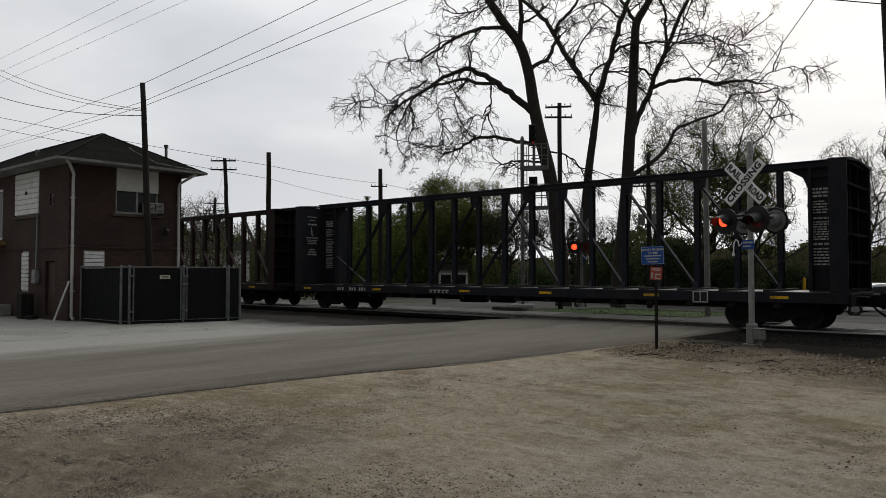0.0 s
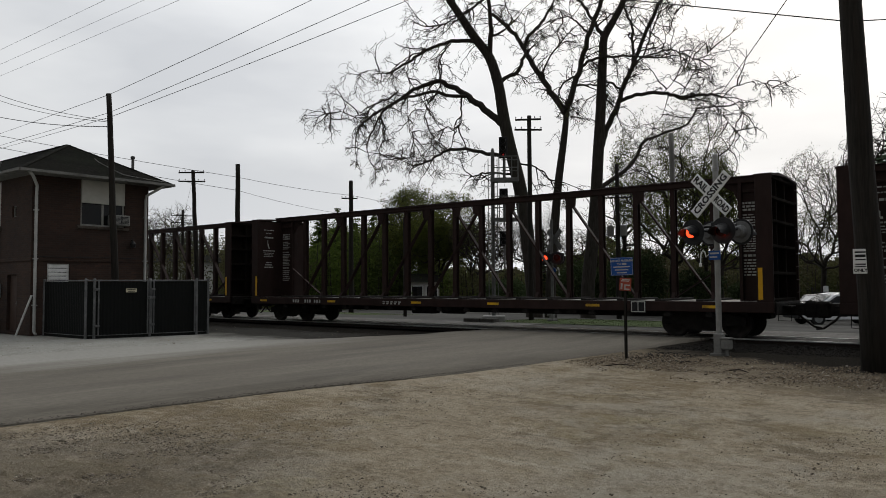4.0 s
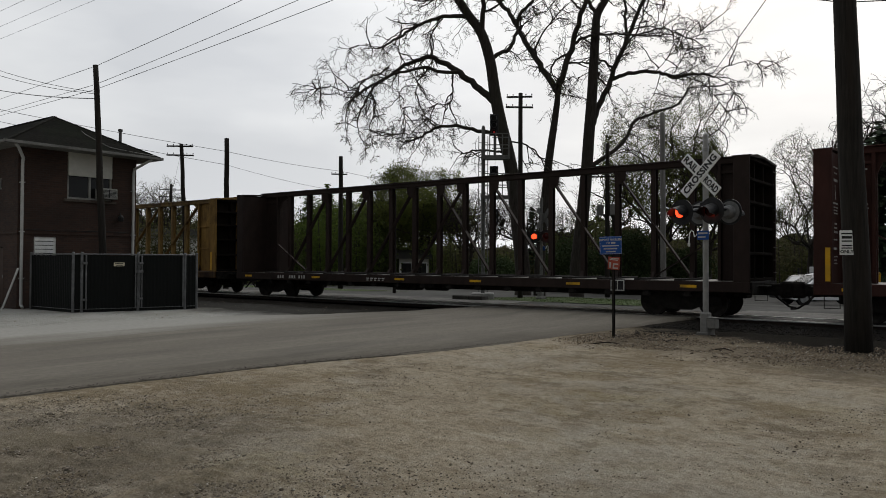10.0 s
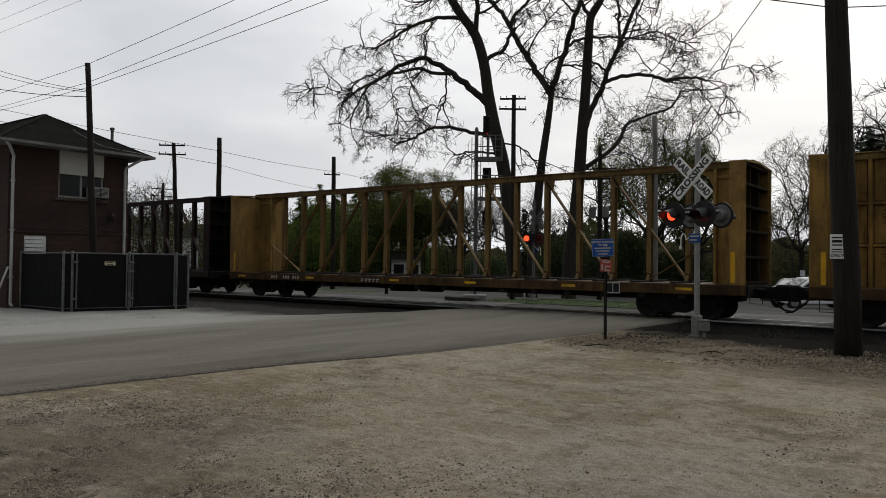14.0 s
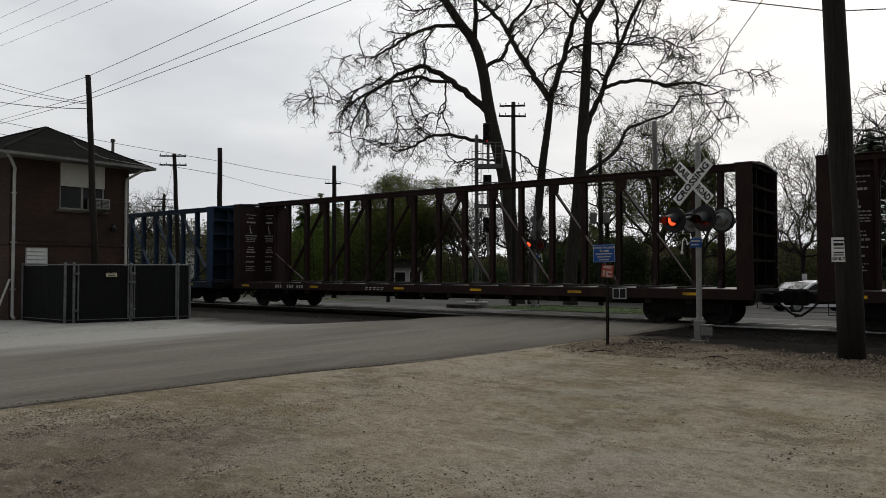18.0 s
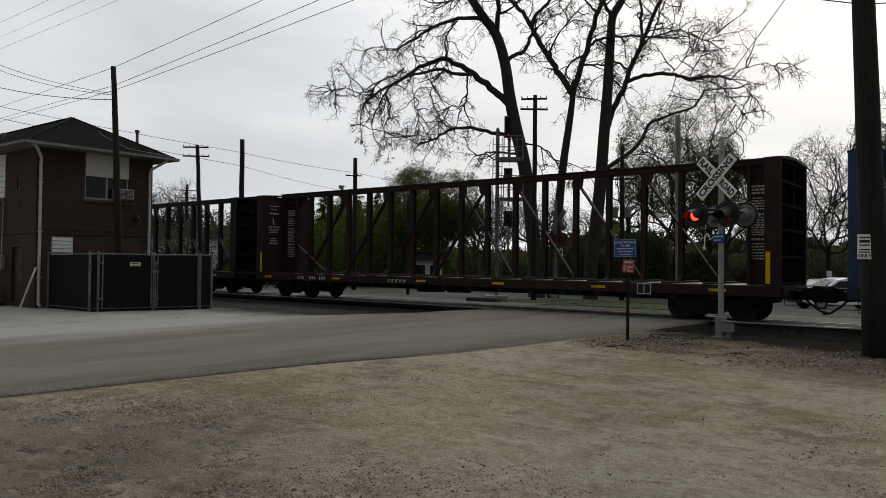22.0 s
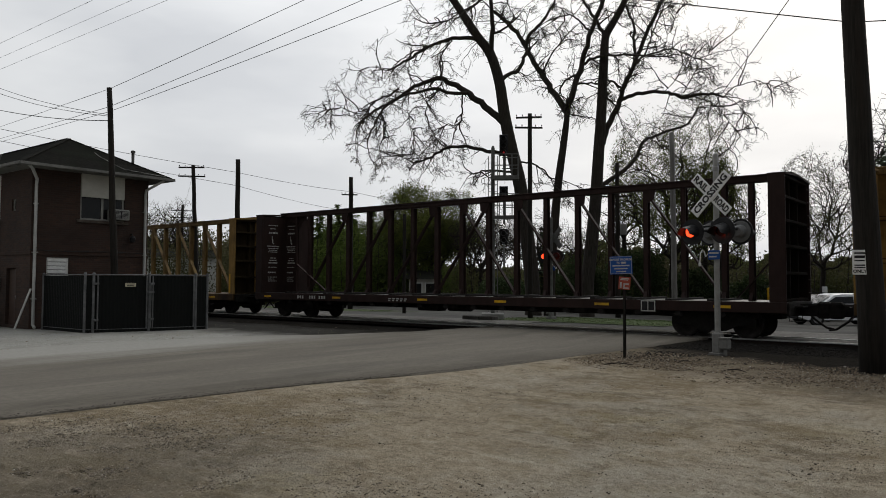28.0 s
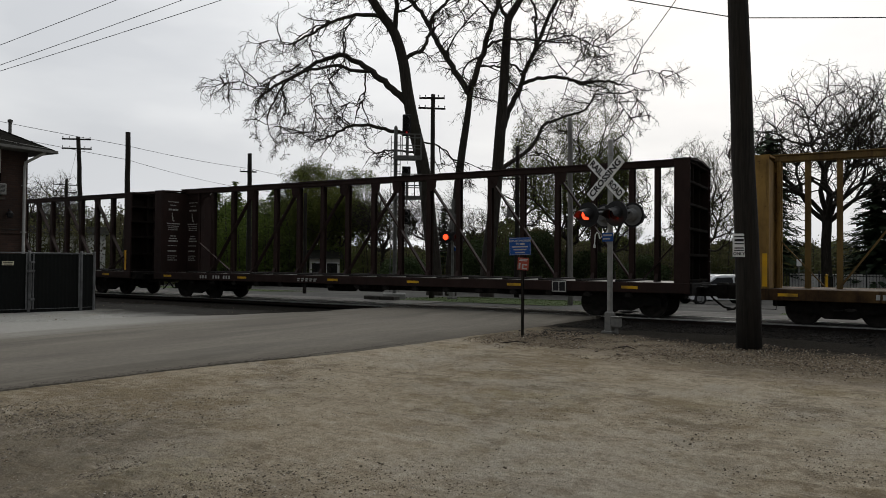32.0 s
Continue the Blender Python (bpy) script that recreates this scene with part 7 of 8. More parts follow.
    for a, b in pairs:
        for sgn in (0, 1):
            xa, xb = POST0 + a * POST_STEP, POST0 + b * POST_STEP
            if sgn:
                xa, xb = CAR - xa, CAR - xb
            s = Solid().bar((xa, -0.06, 1.1), (xb, -0.06, 4.5), 0.05, 0.16, (0, 1, 0))
            part("brace", s, beam, car)
            d = 1 if xb > xa else -1
            g = Solid().faces([(xb + 0.1 * d, -0.14, 4.56), (xb - 0.34 * d, -0.14, 4.56), (xb - 0.30 * d, -0.14, 4.24), (xb - 0.06 * d, -0.14, 4.12),
                               (xb + 0.1 * d, -0.1, 4.56), (xb - 0.34 * d, -0.1, 4.56), (xb - 0.30 * d, -0.1, 4.24), (xb - 0.06 * d, -0.1, 4.12)],
                              [(0, 1, 2, 3), (7, 6, 5, 4), (0, 4, 5, 1), (1, 5, 6, 2), (2, 6, 7, 3), (3, 7, 4, 0)])
            part("gusset", g, beam, car)
    for end in narrow:
        part("post", post, None, car).location = (CAR - 1.27 if end else 1.27, 0, 0)
    if not wide:
        for sgn in (0, 1):
            xa, xb = (0.6, 1.68) if sgn in narrow else (1.3, POST0 + POST_STEP)
            if sgn:
                xa, xb = CAR - xa, CAR - xb
            part("knee_brace", Solid().bar((xa, -0.12, 2.35), (xb, -0.12, 1.12), 0.03, 0.11, (0, 1, 0)), beam, car)
    for end in (0, 1):
        pw = 3.4 if wide else 0.62 if end in narrow else 1.3
        m = Matrix.Identity(4) if not end else Matrix.Translation((CAR, 0, 0)) @ Matrix.Rotation(math.pi, 4, "Z")

        def put(s):
            s.v = [tuple(m @ Vector(p)) for p in s.v]
            return s
        # end plate of the centre beam, with ribs
        pl = Solid().box(0.3, pw, -0.05, 0.05, 1.04, 4.56)
        part("end_plate", put(pl), plates, car)
        rb = Solid()
        for x in ((1.25, 2.35, 3.32) if wide else (pw - 0.08,)):
            for y in (-1, 1):
                rb.box(x - 0.05, x + 0.05, min(y * 0.05, y * 0.16), max(y * 0.05, y * 0.16), 1.04, 4.56, 0.01)
        for z in ((2.2, 3.35) if wide else (4.3,)):
            for y in (-1, 1):
                rb.box(0.4, pw - 0.02, min(y * 0.05, y * 0.11), max(y * 0.05, y * 0.11), z - 0.04, z + 0.04, 0.01)
        part("plate_rib", put(rb), body, car)
        if wide:
            for x in (1.17, 1.33, 2.27, 2.43, 3.24):
                part("weld_seam", put(Solid().box(x - 0.012, x + 0.012, -0.054, -0.05, 1.06, 4.54)), P_SEAM, car)
            for z in (2.14, 2.26, 3.29, 3.41):
                part("weld_seam", put(Solid().box(0.42, 3.24, -0.056, -0.052, z - 0.012, z + 0.012)), P_SEAM, car)
        cg = Solid().faces([(pw, -0.06, 4.56), (pw + 0.55, -0.06, 4.56), (pw + 0.12, -0.06, 4.3), (pw, -0.06, 4.0), (pw, 0.06, 4.56), (pw + 0.55, 0.06, 4.56), (pw + 0.12, 0.06, 4.3), (pw, 0.06, 4.0)],
                           [(0, 3, 2, 1), (4, 5, 6, 7), (0, 1, 5, 4), (1, 2, 6, 5), (2, 3, 7, 6), (3, 0, 4, 7)])
        if pw > 1:
            part("corner_gusset", put(cg), body, car)
        # bulkhead: inner sheet, stiles, ribs
        bh = Solid().box(0.36, 0.42, -half, half, 1.06, 4.52)
        part("bulkhead_sheet", put(bh), plates, car)
        # thin darker sheet over the outer face, with stiles and ribs to match
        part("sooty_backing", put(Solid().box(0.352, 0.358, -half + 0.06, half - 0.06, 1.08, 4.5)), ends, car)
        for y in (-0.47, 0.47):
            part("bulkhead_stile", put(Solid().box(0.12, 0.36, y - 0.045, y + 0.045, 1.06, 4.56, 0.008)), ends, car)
        for y in (-1, 1):
            part("bulkhead_stile", put(Solid().box(0.0, 0.44, y * (half - 0.02) - 0.035, y * (half - 0.02) + 0.035, 1.06, 4.56, 0.01)), body, car)
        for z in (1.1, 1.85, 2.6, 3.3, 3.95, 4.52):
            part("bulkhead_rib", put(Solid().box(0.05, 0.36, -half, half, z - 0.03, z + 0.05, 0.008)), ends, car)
        cap = Solid().faces([(-0.02, -half - 0.02, 4.54), (0.46, -half - 0.02, 4.54), (0.46, 0, 4.63), (-0.02, 0, 4.63), (0.46, half + 0.02, 4.54), (-0.02, half + 0.02, 4.54),
                             (-0.02, -half - 0.02, 4.60), (0.46, -half - 0.02, 4.60), (0.46, 0, 4.69), (-0.02, 0, 4.69), (0.46, half + 0.02, 4.60), (-0.02, half + 0.02, 4.60)],
                            [(6, 7, 8, 9), (9, 8, 10, 11), (0, 3, 2, 1), (3, 5, 4, 2), (0, 1, 7, 6), (4, 5, 11, 10), (0, 6, 9, 3), (3, 9, 11, 5), (1, 2, 8, 7), (2, 4, 10, 8)])
        part("bulkhead_cap", put(cap), body, car)
        lad = Solid()
        for z in np.arange(1.3, 4.5, 0.38):
            lad.tube([(-0.03, -1.38, z), (-0.03, -0.95, z)], 0.012, 5)
        lad.tube([(-0.03, -0.95, 1.1), (-0.03, -0.95, 4.5)], 0.014, 5)
        part("ladder", put(lad), body, car)
        step = Solid().tube([(0.25, -half, 0.78), (0.25, -half, 0.42), (0.62, -half, 0.42), (0.62, -half, 0.78)], 0.014, 5)
        part("sill_step", put(step), M_BLACKMATT, car)
        cp = Solid().box(-0.5, 0.45, -0.17, 0.17, 0.66, 1.0, 0.04).box(-0.82, -0.46, -0.24, 0.16, 0.6, 1.06, 0.06)
        cp.tube([(-0.1, -0.4, 0.8), (-0.3, -0.45, 0.55), (-0.6, -0.4, 0.33), (-0.8, -0.3, 0.30)], 0.032, 6)
        part("end_sill", put(Solid().box(-0.04, 0.14, -1.38, 1.38, 0.7, 1.05, 0.02).box(-0.26, -0.04, -0.75, 0.75, 0.9, 0.95, 0.01)), M_BLACKMATT, car, "grimy end sill with a crossover step")
        part("uncoupling_lever", put(Solid().tube([(-0.1, -1.35, 0.62), (-0.12, -0.6, 0.7), (-0.3, -0.25, 0.98)], 0.014, 5)), M_BLACKMATT, car)
        part("coupler", put(cp), M_BLACKMATT, car, "rusty coupler with air hose")
        # truck
        tc = 2.1
        tr = Solid()
        for y in (-1.0, 1.0):
            tr.faces([(tc + x, y + d, z) for d in (-0.07, 0.07) for x, z in ((-1.2, 0.36), (-1.2, 0.58), (-0.55, 0.74), (0.55, 0.74), (1.2, 0.58), (1.2, 0.36), (0.7, 0.36), (0.35, 0.2), (-0.35, 0.2), (-0.7, 0.36))],
                     [tuple(range(10)), tuple(range(19, 9, -1))] + [(i, 10 + i, 10 + (i + 1) % 10, (i + 1) % 10) for i in range(10)])
            for dx in (-0.14, 0.0, 0.14):
                tr.tube([(tc + dx, y - 0.0, 0.26), (tc + dx, y, 0.6)], 0.06, 8)
        tr.box(tc - 0.2, tc + 0.2, -0.95, 0.95, 0.45, 0.75, 0.04)
        truck = part("truck", put(tr), M_BLACKMATT, car, "grimy cast steel truck")
        for dx in (-0.89, 0.89):
            ws = Solid().tube([(tc + dx, -0.95, 0.42), (tc + dx, 0.95, 0.42)], 0.075, 8)
            for y in (-0.75, 0.75):
                o = -1 if y < 0 else 1
                ws.lathe([(0.30, -0.05), (0.36, -0.065), (0.42, -0.065), (0.42, 0.05), (0.45, 0.055), (0.45, 0.075), (0.20, 0.075)], (tc + dx, y, 0.42), (0, -o, 0), 24)
            part("wheelset", put(ws), M_WHEEL, truck)
    # yellow reflectors, stencils, placard
    for x in (0.9, 5.3, 9.9, 13.4, 17.2, 20.9):
        part("reflector", Solid().box(x - 0.24, x + 0.24, -half - 0.036, -half - 0.03, 0.87, 0.95), M_REFLECT, car)
    if strip:
        part("edge_stripe", Solid().box(0.28, 0.40, -half - 0.016, -half - 0.009, 1.12, 2.0), M_YELLOW, car, "yellow vertical corner stripe")
        part("edge_stripe", Solid().box(CAR - 0.40, CAR - 0.28, -half - 0.016, -half - 0.009, 1.12, 2.0), M_YELLOW, car, "yellow vertical corner stripe")
    s = Solid()
    for i, w in enumerate((0.13, 0.13, 0.13, 0.0, 0.0, 0.12, 0.12, 0.12, 0.0, 0.12, 0.12, 0.12)):
        if w:
            s.box(2.9 + i * 0.15, 2.9 + i * 0.15 + w * 0.7, -half - 0.036, -half - 0.03, 0.84, 0.97)
    for i in range(5):
        s.box(8.2 + i * 0.2, 8.34 + i * 0.2, -half - 0.036, -half - 0.03, 0.90, 0.94).box(8.2 + i * 0.2, 8.3 + i * 0.2, -half - 0.036, -half - 0.03, 0.83, 0.87)
    tagged(part("side_lettering", s, M_STENCIL, car, "white stencilled marks on the sill"), kind="stuff")
    board = part("placard_board", Solid().box(18.48, 18.97, -half - 0.044, -half - 0.03, 0.70, 1.07), M_BLACK, car)
    for x0, x1, z0, z1 in ((18.5, 18.95, 0.72, 0.75), (18.5, 18.95, 1.02, 1.05), (18.5, 18.53, 0.75, 1.02), (18.92, 18.95, 0.75, 1.02), (18.71, 18.735, 0.75, 1.02)):
        part("placard_line", Solid().box(x0, x1, -half - 0.05, -half - 0.044, z0, z1), M_STENCIL, board)
    if marks:
        s = Solid()
        rnd = random.Random(5)

        def words(a, w, z, h, put_box):
            """A line of small words between a and a + w."""
            x = a
            while x < a + w - 0.03:
                q = min(rnd.uniform(0.05, 0.16), a + w - x)
                put_box(x, x + q, z, z + h)
                x += q + 0.028

        def on_sheet(a, b, z0, z1):
            s.box(0.421, 0.425, a, b, z0, z1)

        def on_plate(a, b, z0, z1):
            s.box(a, b, -0.056, -0.052, z0, z1)

        # a column with an emblem on the inner bulkhead sheet, and a second column or dense notices on the end plates
        def emblem_column(a, put_box):
            for z, w, h in ((4.12, 0.55, 0.035), (3.97, 0.34, 0.035), (3.76, 0.5, 0.07), (3.16, 0.68, 0.045), (3.06, 0.6, 0.032), (2.98, 0.5, 0.032), (2.9, 0.55, 0.032), (2.62, 0.3, 0.04), (2.51, 0.42, 0.045), (2.39, 0.5, 0.06)):
                words(a + (0.66 - w) * 0.5, w, z, h, put_box)
            put_box(a + 0.25, a + 0.285, 3.44, 3.66)
            put_box(a + 0.28, a + 0.325, 3.32, 3.5)
            put_box(a + 0.31, a + 0.38, 3.28, 3.34)

        emblem_column(-1.15, on_sheet)
        if twin:
            emblem_column(0.46, on_plate)
            if not narrow:
                emblem_column(CAR - 1.18, on_plate)
            for a, put_box in ((-1.1, on_sheet), (0.5, on_plate), (CAR - 1.14, on_plate))[:2 if narrow else 3]:
                for z, w, h in ((2.2, 0.5, 0.035), (1.95, 0.45, 0.06), (1.75, 0.5, 0.03), (1.66, 0.42, 0.03), (1.57, 0.5, 0.03)):
                    words(a, w, z, h, put_box)
        else:
            for top, lines, step, tall in ((3.92, 3, 0.10, 0.06), (3.58, 5, 0.078, 0.036), (3.10, 1, 0.1, 0.05), (3.0, 8, 0.07, 0.036), (2.36, 1, 0.1, 0.065), (2.24, 6, 0.088, 0.04)):
                for i in range(lines):
                    w = rnd.uniform(0.36, 0.52)
                    words(0.5, w, top - i * step, tall, on_plate)
                    words(CAR - 1.18, w, top - i * step, tall, on_plate)
        tagged(part("notice_lettering", s, M_STENCIL, car, "small white stencilled notices"), kind="stuff")
    if wide:
        s = Solid()
        rnd = random.Random(6)
        for z, k in ((3.72, 4), (2.78, 5), (1.6, 6)):
            for e in (0.0, CAR - 4.05):
                for i in range(k):
                    x, stop = 1.5 + e + rnd.uniform(0, 0.1), 2.15 + e
                    while x < stop:
                        q = rnd.uniform(0.06, 0.16)
                        s.box(x, min(x + q, stop), -0.055, -0.052, z + i * 0.085, z + i * 0.085 + 0.045)
                        x += q + 0.03
        tagged(part("notice_lettering", s, M_FADEDINK, car, "faded dark stencilled notices"), kind="stuff")
    return car


surf_deck = surf("worn_deck_steel", (0.05, 0.047, 0.043), (0.13, 0.124, 0.115), 3, 0.42, 0.35, 0.08, (0.12, 0.09, 0.07), 0.8, 0.6)
M_WHEEL = surf("wheel_steel", (0.02, 0.018, 0.016), (0.05, 0.045, 0.04), 6, 0.7, 0.5, 0.2)


def build_train():
    kinds = {
        "brown": build_flatcar(P_BROWN, label="empty brown centre-beam flatcar with white stencilled bulkheads"),
        "plain": build_flatcar(P_BROWN, label="empty brown centre-beam flatcar with white stencilled bulkheads", strip=False, twin=True, narrow=(1,)),
        "maroon": build_flatcar(P_MAROON, label="empty faded maroon centre-beam flatcar with white stencils", twin=True),
        "dark": build_flatcar(P_DARK, label="empty very dark brown centre-beam flatcar", strip=False, marks=False),
        "navy": build_flatcar(P_NAVY, label="empty black-blue centre-beam flatcar with white stencils", strip=False),
        "yellow": build_flatcar(P_YELLOW, True, label="empty weathered yellow centre-beam flatcar with wide panelled ends", marks=False, frame_paint=P_YELLOW_DIRTY, ends=P_END_DARK),
        "ochre": build_flatcar(P_OCHRE, label="empty pale ochre yellow centre-beam flatcar", marks=False, frame_paint=P_OCHRE_DIRTY_SHADED, ends=P_END_YELLOW),
        "rusty": build_flatcar(P_OCHRE, label="empty rust-stained ochre centre-beam flatcar with narrow ends", marks=False, frame_paint=P_OCHRE_DIRTY_SHADED, ends=P_END_YELLOW, narrow=(0, 1)),
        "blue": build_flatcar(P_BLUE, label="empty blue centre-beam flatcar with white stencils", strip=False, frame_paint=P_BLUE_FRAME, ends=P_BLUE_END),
    }
    # the yellow cars stand a little lower
    for k in ("yellow", "ochre", "rusty"):
        for me in {c.data for c in kinds[k].children_recursive if c.type == "MESH"}:
            for v in me.vertices:
                if v.co.z > 1.06:
                    v.co.z = 1.06 + (v.co.z - 1.06) * 0.984
    for c in kinds["rusty"].children_recursive:
        if c.type == "MESH" and c.name.split(".")[0] not in ("truck", "wheelset", "coupler", "sill_step"):
            for v in c.data.vertices:
                if v.co.z > 0.5:
                    v.co.z -= 0.1 * min(1, (4.5 - v.co.z) / 3.0) if v.co.z < 4.5 else 0
    order = "dark navy plain brown brown maroon dark yellow ochre plain plain blue brown navy yellow plain rusty plain brown".split()
    cars, used = [], set()
    for i, k in enumerate(order):
        m = Matrix.Translation((0, TRACK_Y, RAIL_TOP))
        if k in used:
            c = copy_thing(kinds[k], m)
        else:
            c = kinds[k]
            c.matrix_basis = m
            used.add(k)
        cars.append((i - 1, c))
    return cars


def train_at(t):
    """Where the rear end of car 0 stands at t seconds."""
    u = t - 16
    return 165.515 + 12.139 * u - 7.096e-4 * u * u - 1.7076e-4 * u ** 3 + 1.7408e-5 * u ** 4


# ---- beyond the track ----
def parked_car(label, m, paint_mat, height=1.75):
    car = thing("parked_car", label, "car", m, "parked cars")
    L, W, H = 4.6, 1.8, height
    prof = [(-2.3, 0.45), (-2.3, 0.85), (-2.2, 0.98), (-1.2, 1.06), (-0.55, H - 0.06), (-0.2, H), (1.5, H), (1.95, H - 0.1), (2.25, 1.02), (2.3, 0.8), (2.3, 0.42), (1.9, 0.3), (-1.9, 0.3)]
    s = Solid()
    n = len(prof)
    for y, k in ((-W / 2, 0.9), (-W / 2 + 0.14, 1.0), (W / 2 - 0.14, 1.0), (W / 2, 0.9)):
        for x, z in prof:
            inset = 0.0 if z < 1.1 else 0.16 * (z - 1.1) / 0.6
            s.v.append((x * (0.985 if k < 1 else 1), y * (1 - inset), 0.3 + (z - 0.3) * (0.97 if k < 1 else 1)))
    for r in range(3):
        s.f += [(r * n + i, r * n + (i + 1) % n, (r + 1) * n + (i + 1) % n, (r + 1) * n + i) for i in range(n)]
    s.f += [tuple(range(n - 1, -1, -1)), tuple(range(3 * n, 4 * n))]
    part("body", s, paint_mat, car, smooth=False)
    for y in (-1, 1):
        def side(x, z):
            inset = 0.16 * (z - 1.1) / 0.6
            return (x, y * (W / 2 * 0.985 * (1 - inset) + 0.045), z)
        for q in (((-1.0, 1.1), (-0.5, H - 0.16), (0.35, H - 0.14), (0.35, 1.1)), ((0.45, 1.1), (0.45, H - 0.14), (1.35, H - 0.14), (1.35, 1.1)), ((1.45, 1.1), (1.45, H - 0.16), (1.75, H - 0.2), (2.02, 1.12))):
            part("side_window", Solid().faces([side(*p) for p in q], [(0, 1, 2, 3)]), M_PANE, car)
    part("windscreen", Solid().faces([(-1.2, -0.72, 1.09), (-1.2, 0.72, 1.09), (-0.6, 0.62, H - 0.1), (-0.6, -0.62, H - 0.1)], [(0, 1, 2, 3)]), M_PANE, car).location = (-0.03, 0, 0.02)
    part("rear_window", Solid().faces([(2.24, -0.7, 1.1), (2.24, 0.7, 1.1), (2.0, 0.62, H - 0.18), (2.0, -0.62, H - 0.18)], [(0, 1, 2, 3)]), M_PANE, car).location = (0.03, 0, 0.02)
    for x in (-1.42, 1.42):
        for y in (-0.82, 0.82):
            w = part("wheel", Solid().lathe([(0.2, -0.1), (0.32, -0.1), (0.34, -0.06), (0.34, 0.06), (0.32, 0.1), (0.2, 0.1)], (x, y, 0.34), (0, 1, 0), 20), M_TYRE, car)
            part("rim", Solid().lathe([(0.05, 0.10), (0.2, 0.1), (0.2, 0.115), (0.05, 0.12)], (x, y, 0.34), (0, 1 if y > 0 else -1, 0), 16), M_GALV, w)
    for y in (-0.68, 0.68):
        part("headlight", Solid().box(-2.32, -2.22, y - 0.16, y + 0.16, 0.78, 0.92, 0.02), M_GALV, car)
        part("tail_light", Solid().box(2.24, 2.32, y - 0.12, y + 0.12, 0.85, 1.1, 0.02), M_REDOFF, car)
    part("front_bumper", Solid().box(-2.36, -2.26, -0.82, 0.82, 0.35, 0.6, 0.04), M_BLACK, car)
    part("rear_bumper", Solid().box(2.26, 2.36, -0.82, 0.82, 0.35, 0.6, 0.04), M_BLACK, car)
    return car


parked_car("silver-white parked car on the paved lot", pose(*at(10.2, 41.5), far(40.8), 0, 0, 38), M_CARWHITE, 1.58)
parked_car("dark parked saloon car beyond the white one", pose(*at(11.2, 48.3), far(47.4), 0, 0, 84), M_CARDARK, 1.47)


def bollards():
    first = None
    for az, d in ((3.2, 56), (6.9, 56)):
        m = Matrix.Translation((*at(az, d), far(at(az, d)[1])))
        if first is None:
            first = thing("bollard", "yellow steel bollard on the paved lot", "bollard", m, "yellow bollards")
            part("tube", Solid().lathe([(0.11, -0.1), (0.11, 1.49), (0.09, 1.58), (0.02, 1.62)], (0, 0, 0), (0, 0, 1), 14), M_YELLOW, first)
        else:
            copy_thing(first, m)


bollards()
x, y = at(14.45, 55)
mark = thing("marker_post", "tall yellow marker post on the paved lot", "marker post", Matrix.Translation((x, y, far(y))))
part("tube", Solid().lathe([(0.1, -0.1), (0.1, 1.72), (0.08, 1.82), (0.02, 1.85)], (0, 0, 0), (0, 0, 1), 14), M_YELLOW, mark)
part("collar", Solid().lathe([(0.11, 0.02), (0.13, 0.02), (0.13, 0.1), (0.11, 0.1)], (0, 0, 0), (0, 0, 1), 14), M_GALV, mark)
x, y = at(14.6, 58)
case = thing("utility_cabinet", "dull grey utility cabinet on the lot", "cabinet", Matrix.Translation((x, y, far(y))))
part("body", Solid().box(-0.35, 0.35, -0.3, 0.3, 0, 2.1, 0.03), M_TOWER, case)
part("door", Solid().box(-0.3, 0.3, -0.32, -0.302, 0.15, 2.0, 0.008), M_TOWER, case)
for az, d, w, h, top in ((10.9, 50, 0.28, 0.3, 1.9), (4.9, 47, 0.26, 0.34, 2.45)):
    x, y = at(az, d)
    s = thing("small_sign", "small white sign on a thin post", "sign", pose(x, y, far(y), 0, 0, az), "small signs")
    part("post", Solid().tube([(0, 0, -0.1), (0, 0, top)], 0.025, 6), M_GALV, s)
    part("plate", Solid().box(-w / 2, w / 2, -0.04, -0.025, top - h, top + 0.05, 0.004), M_SIGNWHITE, s)


def iron_fence():
    f = thing("iron_fence", "black iron picket fence along the lot", "fence", pose(0, 0, far(48)))
    a, b = Vector((-10.5, 50.5, 0)), Vector((14, 46.5, 0))
    n = 150
    me = Solid().box(-0.012, 0.012, -0.012, 0.012, 0.08, 1.75).mesh("picket")
    me.materials.append(M_BLACK)
    for i in range(n):
        part("picket", me, None, f).location = a.lerp(b, i / n)
    s = Solid()
    for z in (0.25, 1.55):
        s.bar(a + Vector((0, 0, z)), b + Vector((0, 0, z)), 0.03, 0.04)
    part("fence_rail", s, M_BLACK, f)
    for i in range(11):
        p = a.lerp(b, i / 10)
        part("fence_post", Solid().box(-0.04, 0.04, -0.04, 0.04, 0, 1.85, 0.01), M_BLACK, f).location = p


iron_fence()
blk = thing("concrete_blocks", "stacked weathered concrete blocks beside the signal mast", "concrete blocks", pose(-18.2, 25.95, -0.1, 0, 0, 2))
for row, (n, off) in enumerate(((3, 0.0), (2, 0.3))):
    for i in range(n):
        x0, z0 = -1.2 + off + i * 0.78, -0.3 + row * 0.3
        part("block", Solid().box(x0, x0 + 0.75, -0.25, 0.25, z0, z0 + 0.29, 0.03), M_OLDCONC, blk)


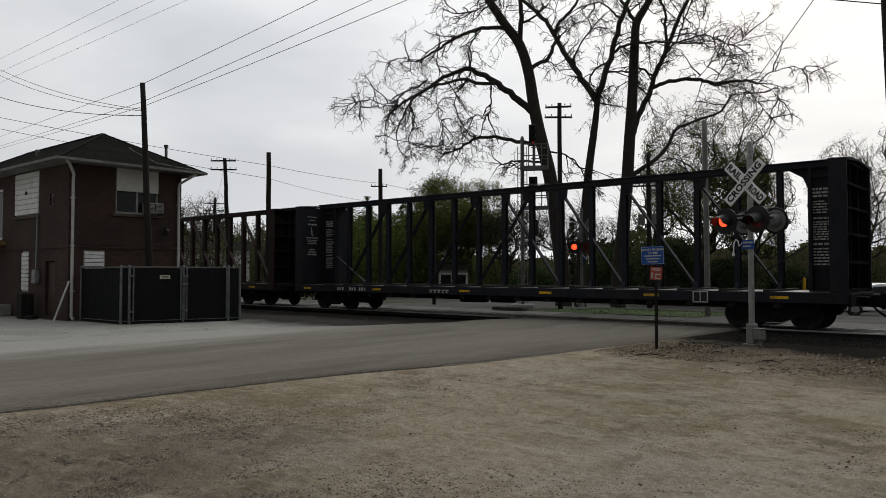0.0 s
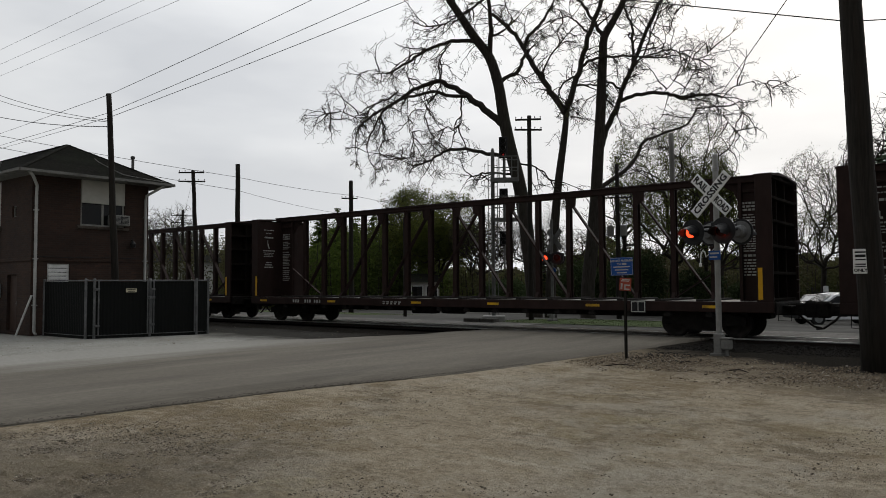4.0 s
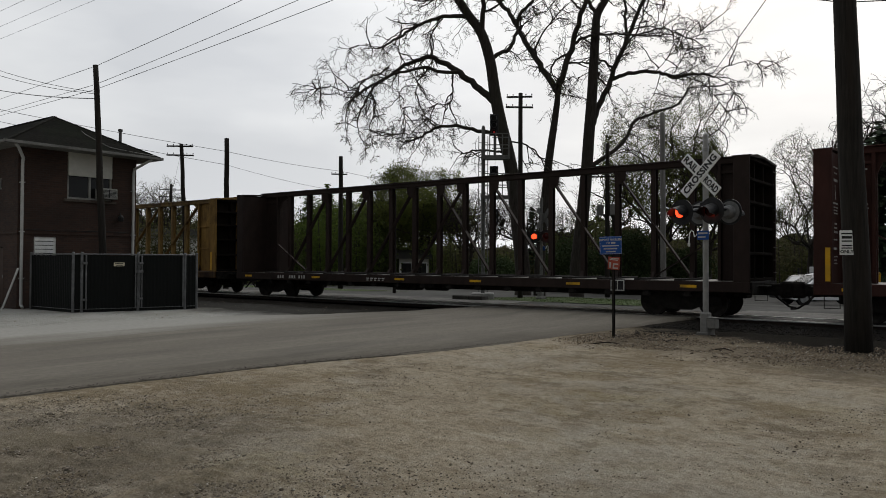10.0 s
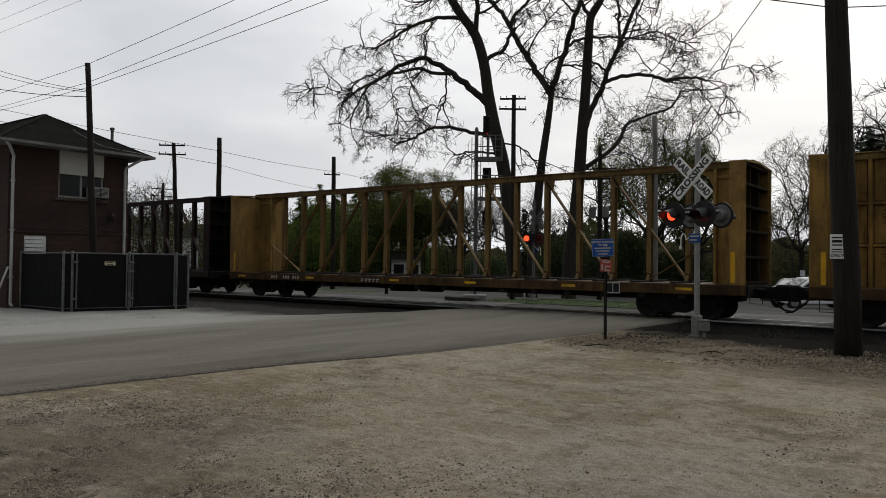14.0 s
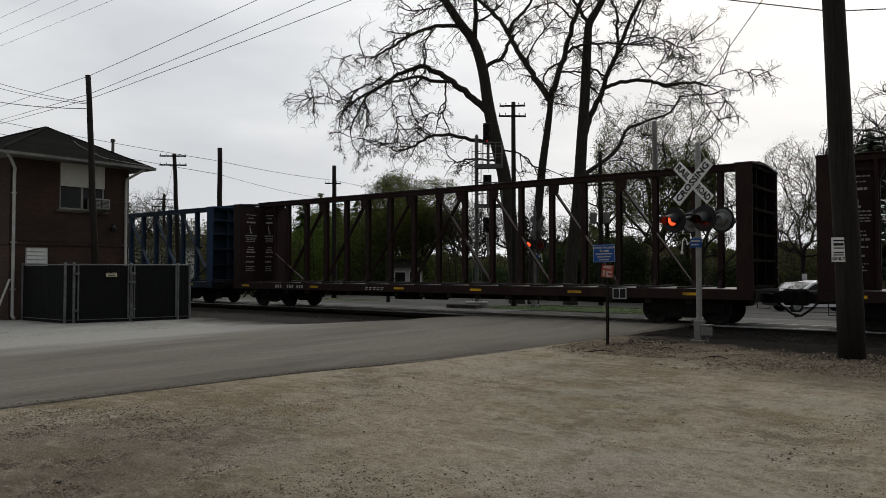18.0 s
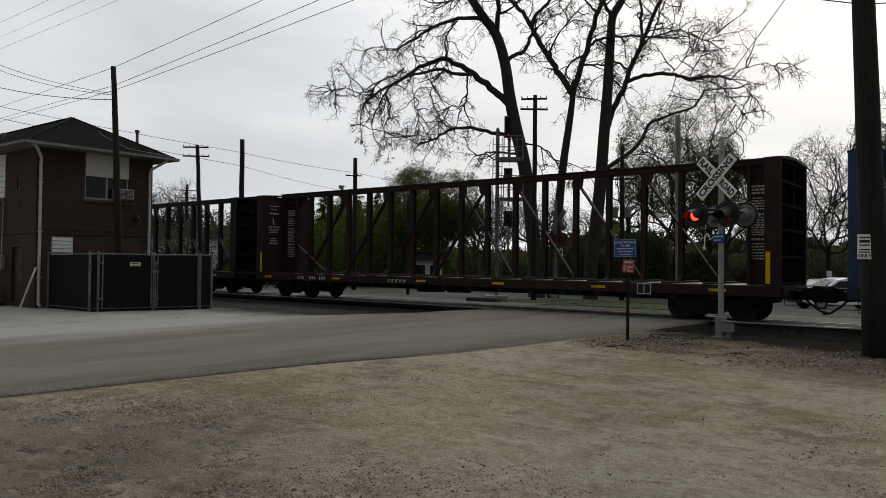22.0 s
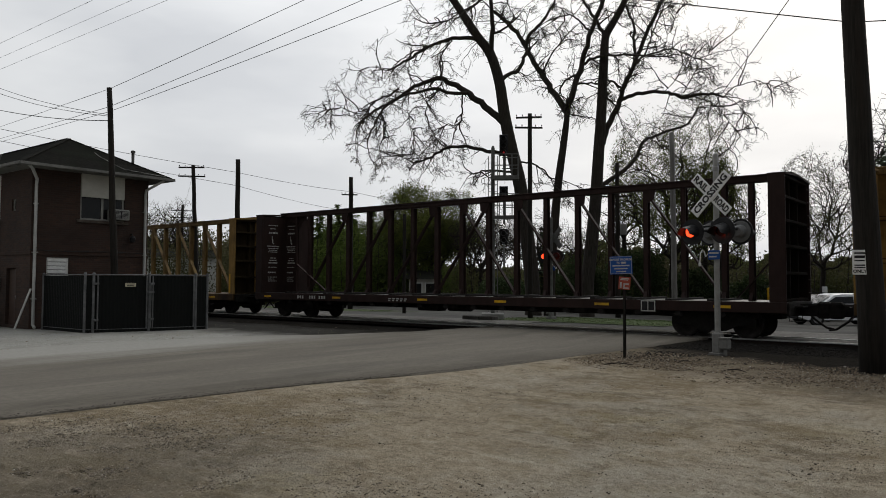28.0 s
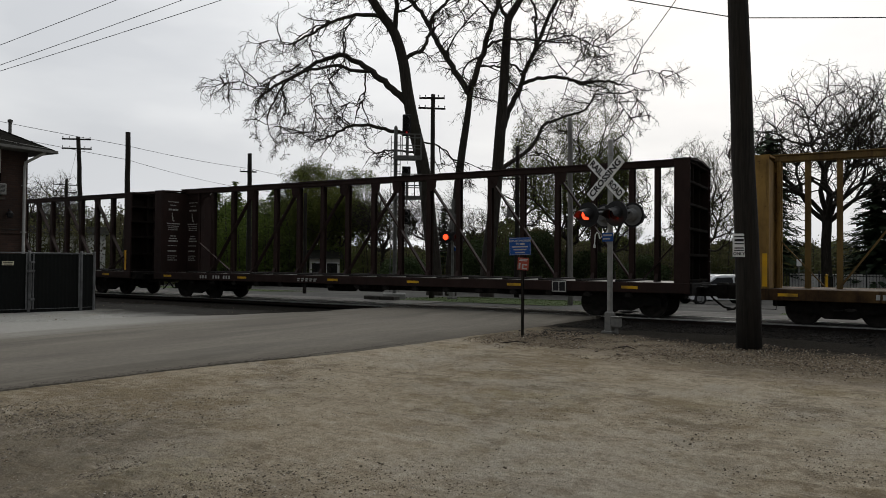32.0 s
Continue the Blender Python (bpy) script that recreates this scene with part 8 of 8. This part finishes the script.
def far_house(az, d, w, h, label, wall, turn=0, rise=1.7):
    x, y = at(az, d)
    ob = thing("far_house", label, "house", pose(x, y, far(y), 0, 0, az + turn))
    part("wall", Solid().box(-w / 2, w / 2, -3, 3, 0, h), wall, ob)
    r = Solid().faces([(-w / 2 - 0.3, -3.4, h), (w / 2 + 0.3, -3.4, h), (w / 2 + 0.3, 3.4, h), (-w / 2 - 0.3, 3.4, h), (-w / 2 - 0.3, 0, h + rise), (w / 2 + 0.3, 0, h + rise)], [(0, 1, 5, 4), (2, 3, 4, 5), (0, 4, 3), (1, 2, 5), (3, 2, 1, 0)])
    part("roof", r, M_SHINGLE, ob)
    for i in range(max(2, int(w / 2.6))):
        cx = -w / 2 + (i + 0.5) * w / max(2, int(w / 2.6))
        wn = part("window", Solid().box(cx - 0.55, cx + 0.55, -3.05, -3.0, 0.9, 2.1), M_WHITE, ob)
        part("pane", Solid().box(cx - 0.45, cx + 0.45, -3.07, -3.05, 1.0, 2.0), M_PANE, wn)


far_house(39.6, 68.5, 2.6, 2.4, "small pale house half hidden by the woods", M_HOUSEWALL, 0, 0.8)
far_house(59.0, 72, 9.6, 4.0, "low white building with a dark roof across the far road", M_WHITE, 0, 0.8)
x, y = at(1.2, 60)
tagged(part("low_wall", Solid().box(x - 4.5, x + 4, y, y + 0.2, far(60), far(60) + 1.6, 0.02), M_WHITE), "low white wall behind the iron fence", "wall")

far_house(9.5, 96, 12, 3.0, "low grey building behind the trees", M_WALLGREY)

build_stones()
CARS = build_train()


# ---- what moves ----
def motions():
    for k, car in CARS:
        walk(car, [(t, Matrix.Translation((train_at(t) - PITCH * k, TRACK_Y, RAIL_TOP))) for t in range(33)])
    # the flashers swap about twice a second
    swaps = [0.58, 1.09, 1.56, 2.05, 2.45, 2.94]
    swaps += [3.41 + 0.496 * i for i in range(58)]
    for disc, p, face, first in FLIPS:
        base = p @ Matrix.Rotation(0 if face < 0 else math.pi, 4, "Z")

        def turned(a):
            return base @ Matrix.Rotation(radians(a), 4, "Z")
        ang = 0 if first else 180
        rows = [(0.0, turned(ang))]
        for t in swaps:
            if t < 31.85:
                rows += [(t - 0.067, turned(ang)), (t - 0.033, turned(ang + 60)), (t, turned(ang + 120)), (t + 0.034, turned(ang + 180))]
                ang += 180
        rows.append((32.0, turned(ang)))
        walk(disc, rows)


motions()
